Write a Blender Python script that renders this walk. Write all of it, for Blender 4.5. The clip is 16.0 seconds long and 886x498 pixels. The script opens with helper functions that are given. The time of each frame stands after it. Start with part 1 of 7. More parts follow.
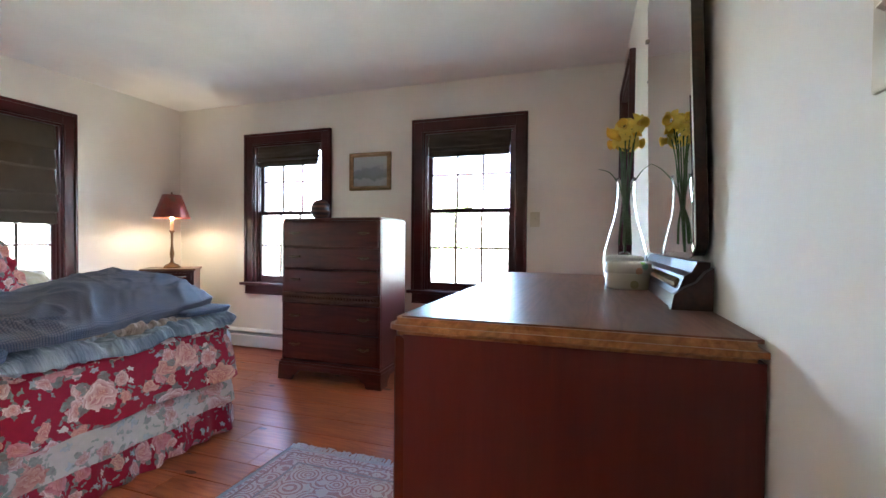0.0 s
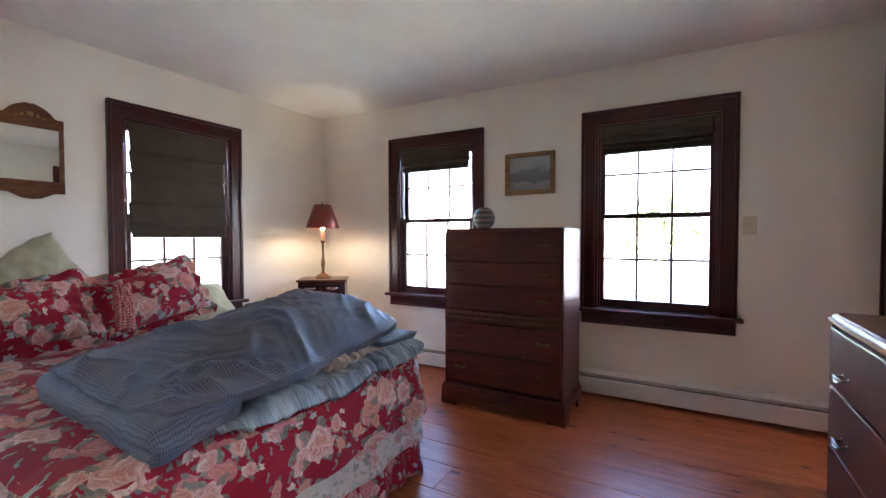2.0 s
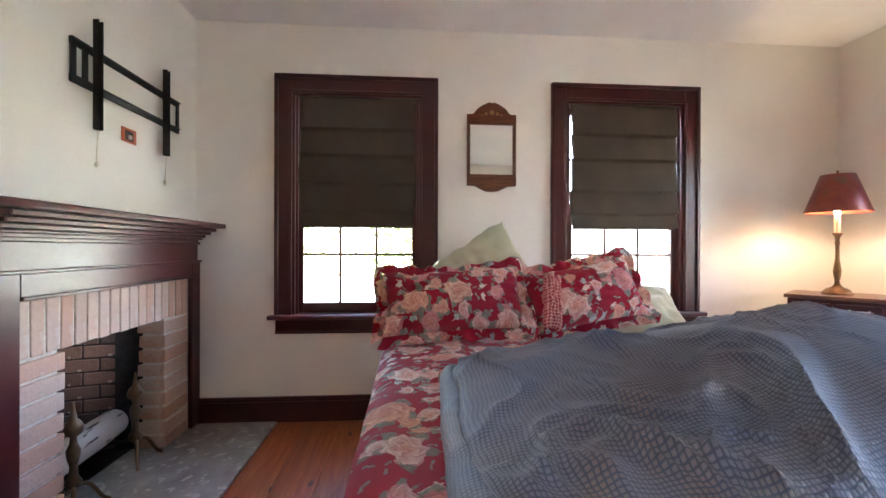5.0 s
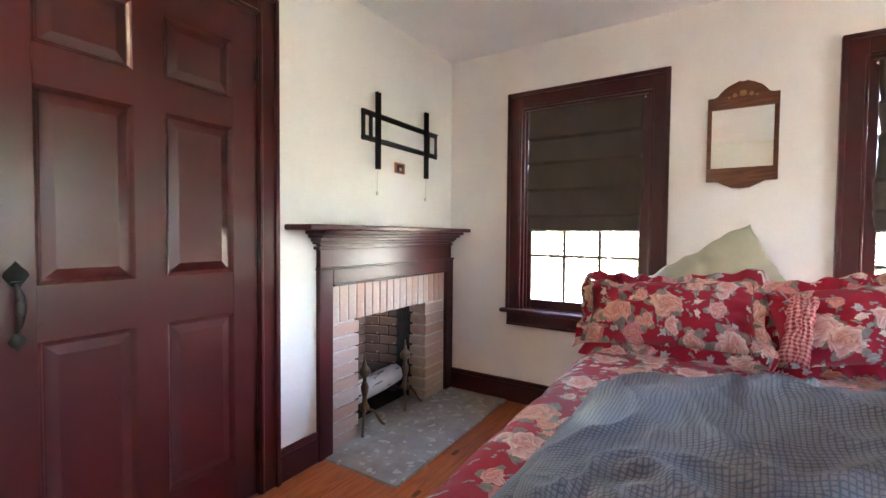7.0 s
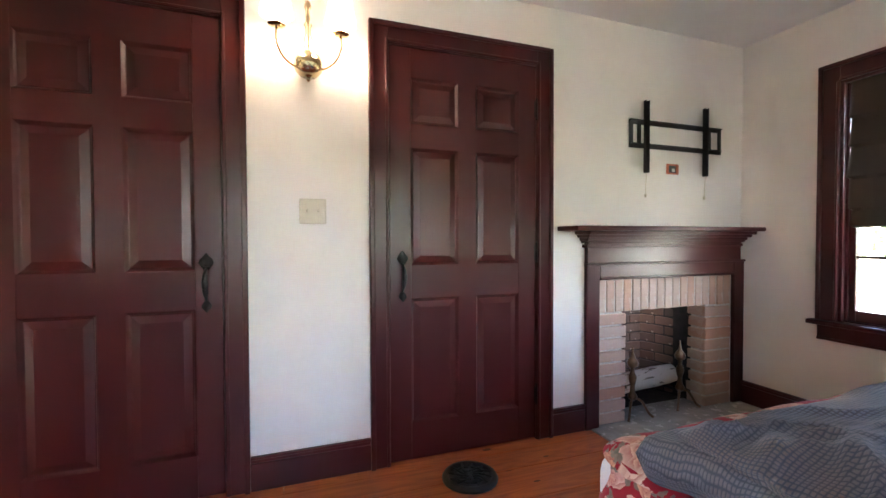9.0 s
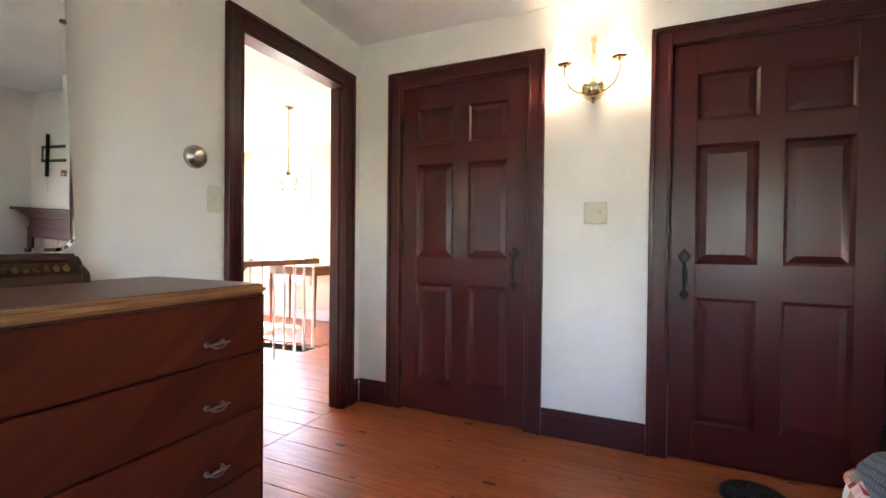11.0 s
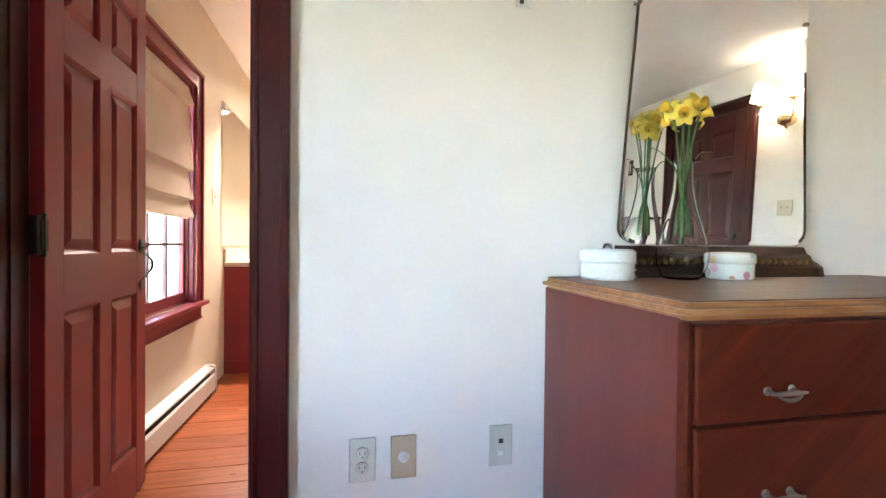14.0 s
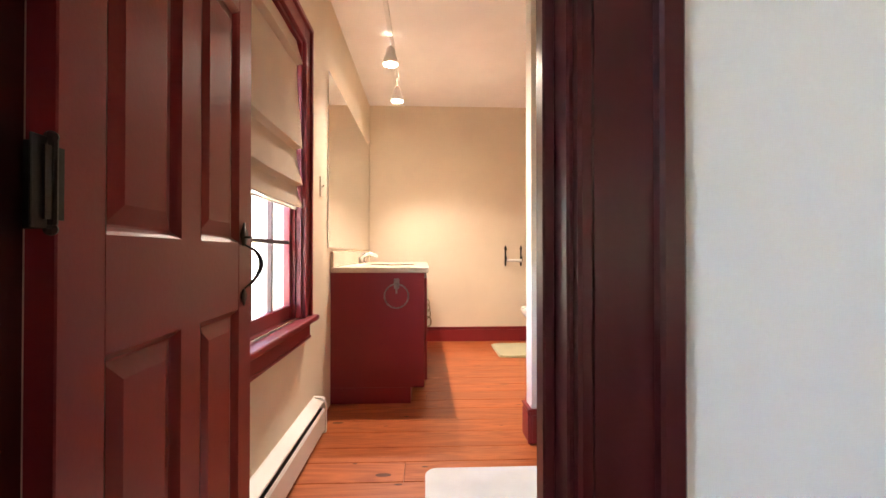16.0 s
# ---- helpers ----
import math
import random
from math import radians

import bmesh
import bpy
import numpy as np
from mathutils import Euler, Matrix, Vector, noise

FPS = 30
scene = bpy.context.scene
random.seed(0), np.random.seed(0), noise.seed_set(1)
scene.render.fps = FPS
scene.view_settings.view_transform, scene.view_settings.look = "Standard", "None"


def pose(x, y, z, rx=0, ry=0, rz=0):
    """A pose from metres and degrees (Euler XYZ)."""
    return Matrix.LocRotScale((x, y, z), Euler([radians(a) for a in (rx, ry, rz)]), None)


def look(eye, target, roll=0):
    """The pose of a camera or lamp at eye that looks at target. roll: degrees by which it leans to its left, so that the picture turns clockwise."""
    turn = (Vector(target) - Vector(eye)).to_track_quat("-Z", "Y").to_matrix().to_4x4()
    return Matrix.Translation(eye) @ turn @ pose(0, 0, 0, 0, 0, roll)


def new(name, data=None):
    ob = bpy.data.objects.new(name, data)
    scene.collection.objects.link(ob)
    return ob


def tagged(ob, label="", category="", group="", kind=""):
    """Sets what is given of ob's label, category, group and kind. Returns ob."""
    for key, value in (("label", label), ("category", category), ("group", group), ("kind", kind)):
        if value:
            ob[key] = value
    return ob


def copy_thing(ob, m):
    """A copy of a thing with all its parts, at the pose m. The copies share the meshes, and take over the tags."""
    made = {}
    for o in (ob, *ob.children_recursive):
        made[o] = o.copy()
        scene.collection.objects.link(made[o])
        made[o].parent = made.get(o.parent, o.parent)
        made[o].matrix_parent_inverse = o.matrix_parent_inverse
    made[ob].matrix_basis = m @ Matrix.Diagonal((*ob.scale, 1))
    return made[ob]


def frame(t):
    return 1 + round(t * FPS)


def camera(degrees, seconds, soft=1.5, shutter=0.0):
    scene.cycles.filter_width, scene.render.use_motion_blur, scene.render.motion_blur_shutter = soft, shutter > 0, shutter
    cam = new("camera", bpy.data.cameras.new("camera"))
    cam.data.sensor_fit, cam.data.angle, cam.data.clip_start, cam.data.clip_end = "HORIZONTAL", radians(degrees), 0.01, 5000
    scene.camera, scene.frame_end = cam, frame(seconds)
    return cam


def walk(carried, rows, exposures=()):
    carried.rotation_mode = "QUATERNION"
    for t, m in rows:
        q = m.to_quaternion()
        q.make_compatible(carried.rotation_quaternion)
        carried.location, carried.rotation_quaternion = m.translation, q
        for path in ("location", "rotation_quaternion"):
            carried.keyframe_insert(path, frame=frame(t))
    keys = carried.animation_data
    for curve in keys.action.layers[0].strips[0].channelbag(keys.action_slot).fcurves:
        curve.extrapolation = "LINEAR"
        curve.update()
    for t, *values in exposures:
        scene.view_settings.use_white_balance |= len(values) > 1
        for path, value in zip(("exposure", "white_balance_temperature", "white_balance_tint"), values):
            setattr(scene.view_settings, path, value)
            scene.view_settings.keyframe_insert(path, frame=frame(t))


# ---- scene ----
cam = camera(91.3, 16.0)
PATH = [
    (0, (0.335, 0.782, 1.058), (-0.293, 2.668, 1.021), 0.5),
    (0.5, (0.13, 0.818, 1.068), (-0.511, 2.701, 1.027), 0.3),
    (1, (-0.096, 0.842, 1.11), (-0.777, 2.714, 1.064), 0.2),
    (1.5, (-0.264, 0.849, 1.123), (-1.076, 2.676, 1.076), 0.1),
    (2, (-0.381, 0.884, 1.166), (-1.371, 2.621, 1.109), -0.1),
    (2.5, (-0.465, 0.958, 1.173), (-1.712, 2.52, 1.124), -0.4),
    (3, (-0.587, 1.009, 1.179), (-2.067, 2.353, 1.128), -0.6),
    (3.5, (-0.714, 1.121, 1.125), (-2.416, 2.172, 1.088), -0.1),
    (4, (-0.897, 1.174, 1.059), (-2.74, 1.95, 1.055), -0.4),
    (4.5, (-1.048, 1.273, 1.032), (-2.992, 1.743, 1.037), -0.2),
    (7, (-0.959, 1.782, 1.136), (-2.653, 0.721, 1.068), 0.5),
    (7.5, (-0.916, 1.884, 1.144), (-2.404, 0.55, 1.077), 0.3),
    (8, (-0.813, 1.995, 1.141), (-2.091, 0.458, 1.073), 0.1),
    (8.5, (-0.767, 2.087, 1.121), (-1.776, 0.361, 1.057), -0.1),
    (10.8, (-1.129, 2.549, 1.07), (-0.448, 0.668, 1.045), 0.6),
    (11, (-1.125, 2.566, 1.065), (-0.313, 0.738, 1.038), 0.6),
    (11.5, (-1.069, 2.651, 1.049), (0.079, 1.013, 1.02), 0.4),
    (12, (-1.035, 2.725, 1.036), (0.437, 1.372, 1.001), 0.3),
    (12.5, (-0.971, 2.83, 1.034), (0.729, 1.777, 0.991), 0.4),
    (13, (-0.877, 2.959, 1.031), (0.963, 2.177, 0.985), 0.5),
    (13.5, (-0.781, 3.093, 1.011), (1.143, 2.547, 0.987), 0.4),
    (14, (-0.632, 3.241, 1.02), (1.327, 2.838, 0.995), 0.6),
    (14.5, (-0.403, 3.354, 0.99), (1.582, 3.114, 0.962), -0.4),
    (15, (-0.167, 3.468, 0.962), (1.829, 3.341, 0.968), -0.2),
    (15.5, (0.019, 3.561, 0.955), (2.017, 3.474, 0.968), -0.0),
    (16, (0.197, 3.623, 0.952), (2.195, 3.538, 0.97), 0.0),
]
walk(cam, [(t, look(eye, target, roll)) for t, eye, target, roll in PATH],
     exposures=[(0.0, 5.4, 5850, 16), (2.5, 5.1, 5950, 22), (4.5, 5.5, 6350, 23), (7.0, 6.05, 6450, 22), (8.5, 5.65, 6550, 23),
                (11.0, 5.4, 6300, 17), (12.5, 5.5, 6250, 18), (14.0, 5.85, 6300, 14), (16.0, 5.25, 6950, 19)])

# ---- world, sun, lights ----
world = bpy.data.worlds.new("world")
scene.world = world
world.use_nodes = True
wn = world.node_tree
sky = wn.nodes.new("ShaderNodeTexSky")
sky.sky_type, sky.sun_disc = "NISHITA", False
sky.sun_elevation, sky.sun_rotation = radians(48), radians(150)
wn.links.new(sky.outputs[0], wn.nodes["Background"].inputs[0])
wn.nodes["Background"].inputs[1].default_value = 0.15


def lamp(name, kind, m, energy, color, size=0.05, **more):
    data = bpy.data.lights.new(name, kind)
    data.energy, data.color = energy, color
    if kind == "AREA":
        data.shape, data.size, data.size_y = "RECTANGLE", size, more.get("size_y", size)
    elif kind == "SUN":
        data.angle = size
    else:
        data.shadow_soft_size = size
    if kind == "SPOT":
        data.spot_size, data.spot_blend = more["cone"], 0.6
    ob = new(name, data)
    ob.matrix_world = m
    return ob


lamp("hall_window_light", "AREA", pose(3.45, -2.25, 1.28, 90, 0, 180), 0.06, (1.0, 0.98, 0.95), 0.84, size_y=1.42)
lamp("hall_window_light", "AREA", pose(4.42, -1.1, 1.28, 90, 0, 90), 0.03, (1.0, 0.98, 0.95), 0.98, size_y=1.5)
lamp("sun", "SUN", look((6, -9, 12), (0, 0, 0)), 4.0, (1.0, 0.94, 0.86), radians(3))


# ---- materials ----
class Mat:
    """A small node-material writer."""

    def __init__(self, name):
        self.mat = bpy.data.materials.new(name)
        self.mat.use_nodes = True
        self.tree = self.mat.node_tree
        self.bsdf = self.tree.nodes["Principled BSDF"]

    def node(self, kind, **inputs):
        n = self.tree.nodes.new(kind)
        for key, value in inputs.items():
            self.put(n, key, value)
        return n

    def put(self, n, key, value):
        sock = n.inputs[int(key[1:])] if key[0] == "i" and key[1:].isdigit() else n.inputs[key.replace("_", " ")]
        if hasattr(value, "links"):
            self.tree.links.new(value, sock)
        else:
            sock.default_value = value

    def set(self, **inputs):
        for key, value in inputs.items():
            self.put(self.bsdf, key, value)
        return self

    def coords(self, which="Object", scale=(1, 1, 1), turn=0.0):
        t = self.tree.nodes.new("ShaderNodeTexCoord")
        m = self.node("ShaderNodeMapping", Scale=scale, Rotation=(0, 0, turn))
        self.tree.links.new(t.outputs[which], m.inputs[0])
        return m.outputs[0]

    def noise(self, vec, scale, detail=4, rough=0.55, dist=0.0):
        return self.node("ShaderNodeTexNoise", Vector=vec, Scale=scale, Detail=detail, Roughness=rough, Distortion=dist).outputs[0]

    def ramp(self, fac, stops):
        n = self.node("ShaderNodeValToRGB", Fac=fac)
        e = n.color_ramp.elements
        while len(e) < len(stops):
            e.new(0.5)
        for s, (p, c) in zip(e, stops):
            s.position, s.color = p, (*c, 1) if len(c) == 3 else c
        return n.outputs[0]

    def mix(self, fac, a, b, mode="MIX"):
        n = self.tree.nodes.new("ShaderNodeMix")
        n.data_type, n.blend_type = "RGBA", mode
        self.put(n, "i0", fac)
        for key, v in (("i6", a), ("i7", b)):
            self.put(n, key, (*v, 1) if isinstance(v, tuple) and len(v) == 3 else v)
        return n.outputs[2]

    def math(self, op, a, b=0.0, clamp=False):
        n = self.tree.nodes.new("ShaderNodeMath")
        n.operation, n.use_clamp = op, clamp
        self.put(n, "i0", a)
        self.put(n, "i1", b)
        return n.outputs[0]

    def bump(self, height, strength=0.2, distance=0.01):
        b = self.node("ShaderNodeBump", Height=height, Strength=strength, Distance=distance)
        self.tree.links.new(b.outputs[0], self.bsdf.inputs["Normal"])
        return self

    def rnd(self):
        return self.tree.nodes.new("ShaderNodeObjectInfo").outputs["Random"]


def painted(name, color, rough, grain=0.012, wear=0.06, bump=0.15, gscale=160, spec=0.4):
    """Brushed or rolled paint: faint blotches, brush texture."""
    m = Mat(name)
    v = m.coords()
    big, fine = m.noise(v, 1.7, 3), m.noise(v, gscale, 3)
    dark = tuple(c * (1 - wear) for c in color)
    light = tuple(min(1, c * (1 + wear * 0.6)) for c in color)
    m.set(Base_Color=m.ramp(big, [(0.3, dark), (0.7, light)]))
    m.set(Roughness=rough, Specular_IOR_Level=spec)
    return m.bump(fine, bump, grain * 0.1).mat


def plain(name, color, rough=0.5, metal=0.0, vary=0.12, scale=25, bump=0.1, **more):
    m = Mat(name)
    v = m.coords()
    n = m.noise(v, scale, 5)
    m.set(Base_Color=m.ramp(n, [(0.3, tuple(c * (1 - vary) for c in color)), (0.7, tuple(min(1, c * (1 + vary)) for c in color))]), Metallic=metal, **more)
    m.set(Roughness=rough)
    return m.bump(n, bump, 0.002).mat


def wood(name, dark, light, rough=0.35, along=0, scale=1.0, coat=0.0, knots=0.0, random_tone=0.0, ribs=9.0, spec=0.35, tilt=0.0):
    """Wood grain that runs along one local axis."""
    m = Mat(name)
    s = [7.0 * scale] * 3
    s[along] = 0.55 * scale
    v = m.coords("Object", tuple(s))
    if tilt:
        first = m.node("ShaderNodeMapping", Vector=m.coords("Object"), Rotation=(tilt, 0, 0))
        v = m.node("ShaderNodeMapping", Vector=first.outputs[0], Scale=tuple(s)).outputs[0]
    if random_tone:
        r = m.rnd()
        off = m.node("ShaderNodeVectorMath", i0=v, i1=(0, 0, 0))
        off.operation = "ADD"
        comb = m.node("ShaderNodeCombineXYZ", X=m.math("MULTIPLY", r, 37.0), Y=m.math("MULTIPLY", r, 91.0), Z=m.math("MULTIPLY", r, 53.0))
        m.tree.links.new(comb.outputs[0], off.inputs[1])
        v = off.outputs[0]
    warp = m.noise(v, 1.2, 4, 0.6, 0.6)
    rings = m.math("ABSOLUTE", m.math("SUBTRACT", m.math("MULTIPLY", m.math("FRACT", m.math("MULTIPLY", warp, ribs)), 2.0), 1.0))
    fine = m.noise(v, 9.0, 4, 0.7)
    tone = m.math("ADD", m.math("MULTIPLY", rings, 0.4), m.math("MULTIPLY", fine, 0.6))
    col = m.ramp(tone, [(0.15, dark), (0.8, light)])
    if random_tone:
        col = m.mix(m.math("MULTIPLY", m.rnd(), random_tone), col, tuple(c * 0.45 for c in dark))
    if knots:
        kv = m.coords("Object", (2.2, 5.0, 2.2) if along == 0 else (5.0, 2.2, 2.2))
        r = m.rnd()
        shift = m.node("ShaderNodeCombineXYZ", X=m.math("MULTIPLY", r, 31.0), Y=m.math("MULTIPLY", r, 17.0))
        moved = m.node("ShaderNodeVectorMath", i0=kv, i1=shift.outputs[0])
        k = m.node("ShaderNodeTexVoronoi", Vector=moved.outputs[0], Scale=1.1)
        k.voronoi_dimensions = "2D"
        pick = m.node("ShaderNodeSeparateColor", i0=k.outputs["Color"]).outputs[0]
        spot = m.math("MULTIPLY", m.math("LESS_THAN", k.outputs["Distance"], m.math("MULTIPLY", m.math("SUBTRACT", pick, 0.35), 0.13)), knots)
        col = m.mix(spot, col, tuple(c * 0.3 for c in dark))
    m.set(Base_Color=col, Roughness=rough, Specular_IOR_Level=spec, Coat_Weight=coat, Coat_Roughness=0.24)
    return m.bump(tone, 0.12, 0.002).mat


def floral(name, ground, roses, leaf, scale=1.0, rough=0.8):
    """Printed cotton with cabbage roses, leaves and small white blooms, in metres of cloth."""
    m = Mat(name)
    uv = m.coords("UV", (scale, scale, scale))
    wob = m.node("ShaderNodeTexNoise", Vector=uv, Scale=11, Detail=4)
    mixv = m.tree.nodes.new("ShaderNodeMix")
    mixv.data_type = "VECTOR"
    m.put(mixv, "i0", 0.085)
    m.put(mixv, "i4", uv)
    m.put(mixv, "i5", wob.outputs["Color"])
    v = mixv.outputs[1]

    def cells(s, offset, rand=0.8):
        add = m.node("ShaderNodeVectorMath", i0=v, i1=offset)
        n = m.node("ShaderNodeTexVoronoi", Vector=add.outputs[0], Scale=s, Randomness=rand)
        n.voronoi_dimensions = "2D"
        parts = m.node("ShaderNodeSeparateColor", i0=n.outputs["Color"])
        off = m.node("ShaderNodeVectorMath", i0=add.outputs[0], i1=n.outputs["Position"])
        off.operation = "SUBTRACT"
        xyz = m.node("ShaderNodeSeparateXYZ", i0=off.outputs[0])
        ang = m.math("ADD", m.math("ARCTAN2", xyz.outputs[1], xyz.outputs[0]), m.math("MULTIPLY", parts.outputs[2], 6.28))
        return n.outputs["Distance"], parts.outputs[0], parts.outputs[1], ang

    def wavy(ang, times, size, phase=0.0):
        return m.math("MULTIPLY", m.math("SINE", m.math("ADD", m.math("MULTIPLY", ang, times), phase)), size)

    mott = m.noise(uv, 30, 5)
    grey = m.noise(uv, 70, 3)
    col = m.mix(mott, tuple(c * 0.72 for c in ground), ground)
    # sprays of small leaves
    d, a, b, ang = cells(30.0, (0.3, 0.1, 0))
    inside = m.math("MULTIPLY", m.math("LESS_THAN", d, m.math("ADD", 0.20, wavy(ang, 2.0, 0.17))), m.math("GREATER_THAN", a, 0.66))
    col = m.mix(inside, col, m.mix(grey, leaf, tuple(min(1, c * 2.4 + 0.04) for c in leaf)))
    # small five-petalled blooms
    d, a, b, ang = cells(17.0, (9.1, 1.3, 0))
    small = m.math("MULTIPLY", m.math("LESS_THAN", d, m.math("ADD", 0.22, m.math("ADD", wavy(ang, 5.0, 0.055), m.math("MULTIPLY", m.math("SUBTRACT", m.noise(uv, 60, 3), 0.5), 0.2)))), m.math("GREATER_THAN", a, 0.62))
    bloom = m.mix(m.math("LESS_THAN", b, 0.5), m.mix(grey, tuple(c * 0.6 for c in roses[2]), roses[2]), m.mix(grey, tuple(c * 1.4 for c in leaf), (0.52, 0.54, 0.55)))
    col = m.mix(small, col, bloom)
    # cabbage roses with rings of petals and leaves about them
    for s, off, cut in ((11.5, (7.7, 3.3, 0), 0.52), (8.4, (4.2, 8.9, 0), 0.62), (5.8, (1.7, 5.1, 0), 0.22)):
        d, a, b, ang = cells(s, off, 0.9)
        pick = m.math("GREATER_THAN", a, cut)
        rough_d = m.math("ADD", d, m.math("MULTIPLY", m.math("SUBTRACT", m.noise(uv, 34, 5, 0.7), 0.5), 0.26))
        size = m.math("ADD", 0.24, m.math("MULTIPLY", m.math("FRACT", m.math("MULTIPLY", b, 7.0)), 0.12))
        leaves = m.math("MULTIPLY", m.math("LESS_THAN", rough_d, m.math("ADD", m.math("ADD", size, 0.03), wavy(ang, 5.0, 0.13, 1.0))), pick)
        col = m.mix(m.math("MULTIPLY", leaves, 0.85), col, m.mix(grey, tuple(c * 0.6 for c in leaf), tuple(min(1, c * 2.0 + 0.03) for c in leaf)))
        edge = m.math("ADD", rough_d, wavy(ang, 7.0, 0.022))
        rose = m.math("MULTIPLY", m.math("LESS_THAN", edge, size), pick)
        k = m.math("ADD", m.math("MULTIPLY", m.math("ADD", d, m.math("MULTIPLY", m.math("SUBTRACT", m.noise(uv, 30, 3), 0.5), 0.14)), 12.0), wavy(ang, 3.0, 0.6))
        ring = m.math("FLOOR", k)
        f = m.math("FRACT", k)
        lap = m.math("SINE", m.math("ADD", m.math("MULTIPLY", ang, 4.0), m.math("MULTIPLY", ring, 2.3)))
        shade = m.math("ADD", m.math("MULTIPLY", f, 0.55), m.math("MULTIPLY", m.math("ADD", lap, 1.0), 0.24), True)
        tone = m.ramp(b, [(0.0, roses[1]), (0.22, roses[1]), (0.34, roses[2]), (0.78, roses[2]), (0.88, roses[0]), (1.0, roses[0])])
        side = m.math("ADD", 0.5, m.math("MULTIPLY", m.math("SINE", ang), m.math("MULTIPLY", d, 1.6)), True)
        tone = m.mix(m.math("MULTIPLY", side, 0.3), tone, roses[0])
        core = m.mix(m.math("SUBTRACT", 1.0, m.math("MULTIPLY", d, 4.2), True), tone, roses[3])
        deep = m.mix(0.8, core, tuple(c * 0.62 for c in roses[0]))
        col = m.mix(rose, col, m.mix(shade, deep, m.mix(m.math("MULTIPLY", grey, 0.5), core, roses[2])))
    m.set(Base_Color=col, Roughness=rough, Sheen_Weight=0.06, Specular_IOR_Level=0.2)
    return m.bump(m.noise(uv, 220, 3), 0.25, 0.002).mat


WALL = painted("wall_paint", (0.80, 0.76, 0.70), 0.7)
BATH_WALL = painted("bath_wall_paint", (0.71, 0.615, 0.475), 0.6)
CEILING = painted("ceiling_paint", (0.86, 0.84, 0.83), 0.85)
TRIM = painted("oxblood_paint", (0.050, 0.0058, 0.0056), 0.30, spec=0.42, wear=0.18, bump=0.25, gscale=90)
# the oxblood trim again, its colour brightened for the bathroom's light
LIT_TRIM = painted("oxblood_paint_lit", (0.215, 0.0175, 0.022), 0.36, spec=0.35, wear=0.12, bump=0.25, gscale=90)
PINE = wood("pine_boards", (0.26, 0.055, 0.017), (0.48, 0.135, 0.042), 0.36, along=0, coat=0.07, spec=0.28, knots=0.95, random_tone=0.20)
PINE_Y = wood("pine_boards_cross", (0.26, 0.055, 0.017), (0.50, 0.145, 0.046), 0.34, along=1, coat=0.10, spec=0.3, knots=0.95, random_tone=0.20)
GAP = plain("floor_joint", (0.07, 0.024, 0.010), 0.9)
MAHOGANY = wood("mahogany_front", (0.050, 0.0095, 0.0065), (0.115, 0.025, 0.016), 0.36, along=0, coat=0.12, ribs=5, spec=0.3)
MAHOGANY_Z = wood("mahogany_side", (0.066, 0.0072, 0.0048), (0.104, 0.0165, 0.0105), 0.38, along=2, coat=0.2, ribs=2, spec=0.35)
DRESSER_FRONT = wood("dresser_veneer", (0.046, 0.0062, 0.0028), (0.102, 0.0172, 0.0064), 0.42, along=1, coat=0.02, ribs=2.4, spec=0.12, tilt=0.7)
DRESSER_TOP = wood("dresser_top", (0.095, 0.034, 0.020), (0.185, 0.080, 0.049), 0.38, along=1, coat=0.08, spec=0.32)
EDGE_WOOD = wood("worn_edge_wood", (0.20, 0.075, 0.024), (0.38, 0.17, 0.065), 0.30, along=1, coat=0.2)
SCONCE_BRASS = plain("polished_brass", (0.62, 0.50, 0.30), 0.18, 1.0, 0.05)
ANTIQUE_BRASS = plain("tarnished_brass", (0.30, 0.22, 0.12), 0.4, 1.0, 0.25)
PEWTER = plain("pewter_pull", (0.24, 0.215, 0.19), 0.38, 1.0, 0.35)
IRON = plain("black_iron", (0.018, 0.018, 0.017), 0.5, 0.4, 0.3, 60, 0.4)
BRASS_DARK = plain("blackened_brass", (0.15, 0.095, 0.055), 0.34, 0.9, 0.3)
WHITE_METAL = painted("heater_enamel", (0.74, 0.72, 0.70), 0.4)
IVORY = plain("ivory_plastic", (0.62, 0.56, 0.43), 0.4, vary=0.04)
WHITE_PLASTIC = plain("white_plastic", (0.72, 0.72, 0.70), 0.4, vary=0.04)
PALE_PLATE = plain("aged_white_plastic", (0.60, 0.575, 0.49), 0.4, vary=0.04)
SLOT = plain("dark_slot", (0.03, 0.03, 0.03), 0.6)


def cloth(name, color, rough=0.85, vary=0.15, weave=420.0, sheen=0.2, big=3.0):
    m = Mat(name)
    v = m.coords("Object")
    n = m.noise(v, big, 4)
    m.set(Base_Color=m.ramp(n, [(0.3, tuple(c * (1 - vary) for c in color)), (0.7, tuple(min(1, c * (1 + vary)) for c in color))]), Roughness=rough, Sheen_Weight=sheen, Specular_IOR_Level=0.2)
    return m.bump(m.noise(v, weave, 3), 0.35, 0.002).mat


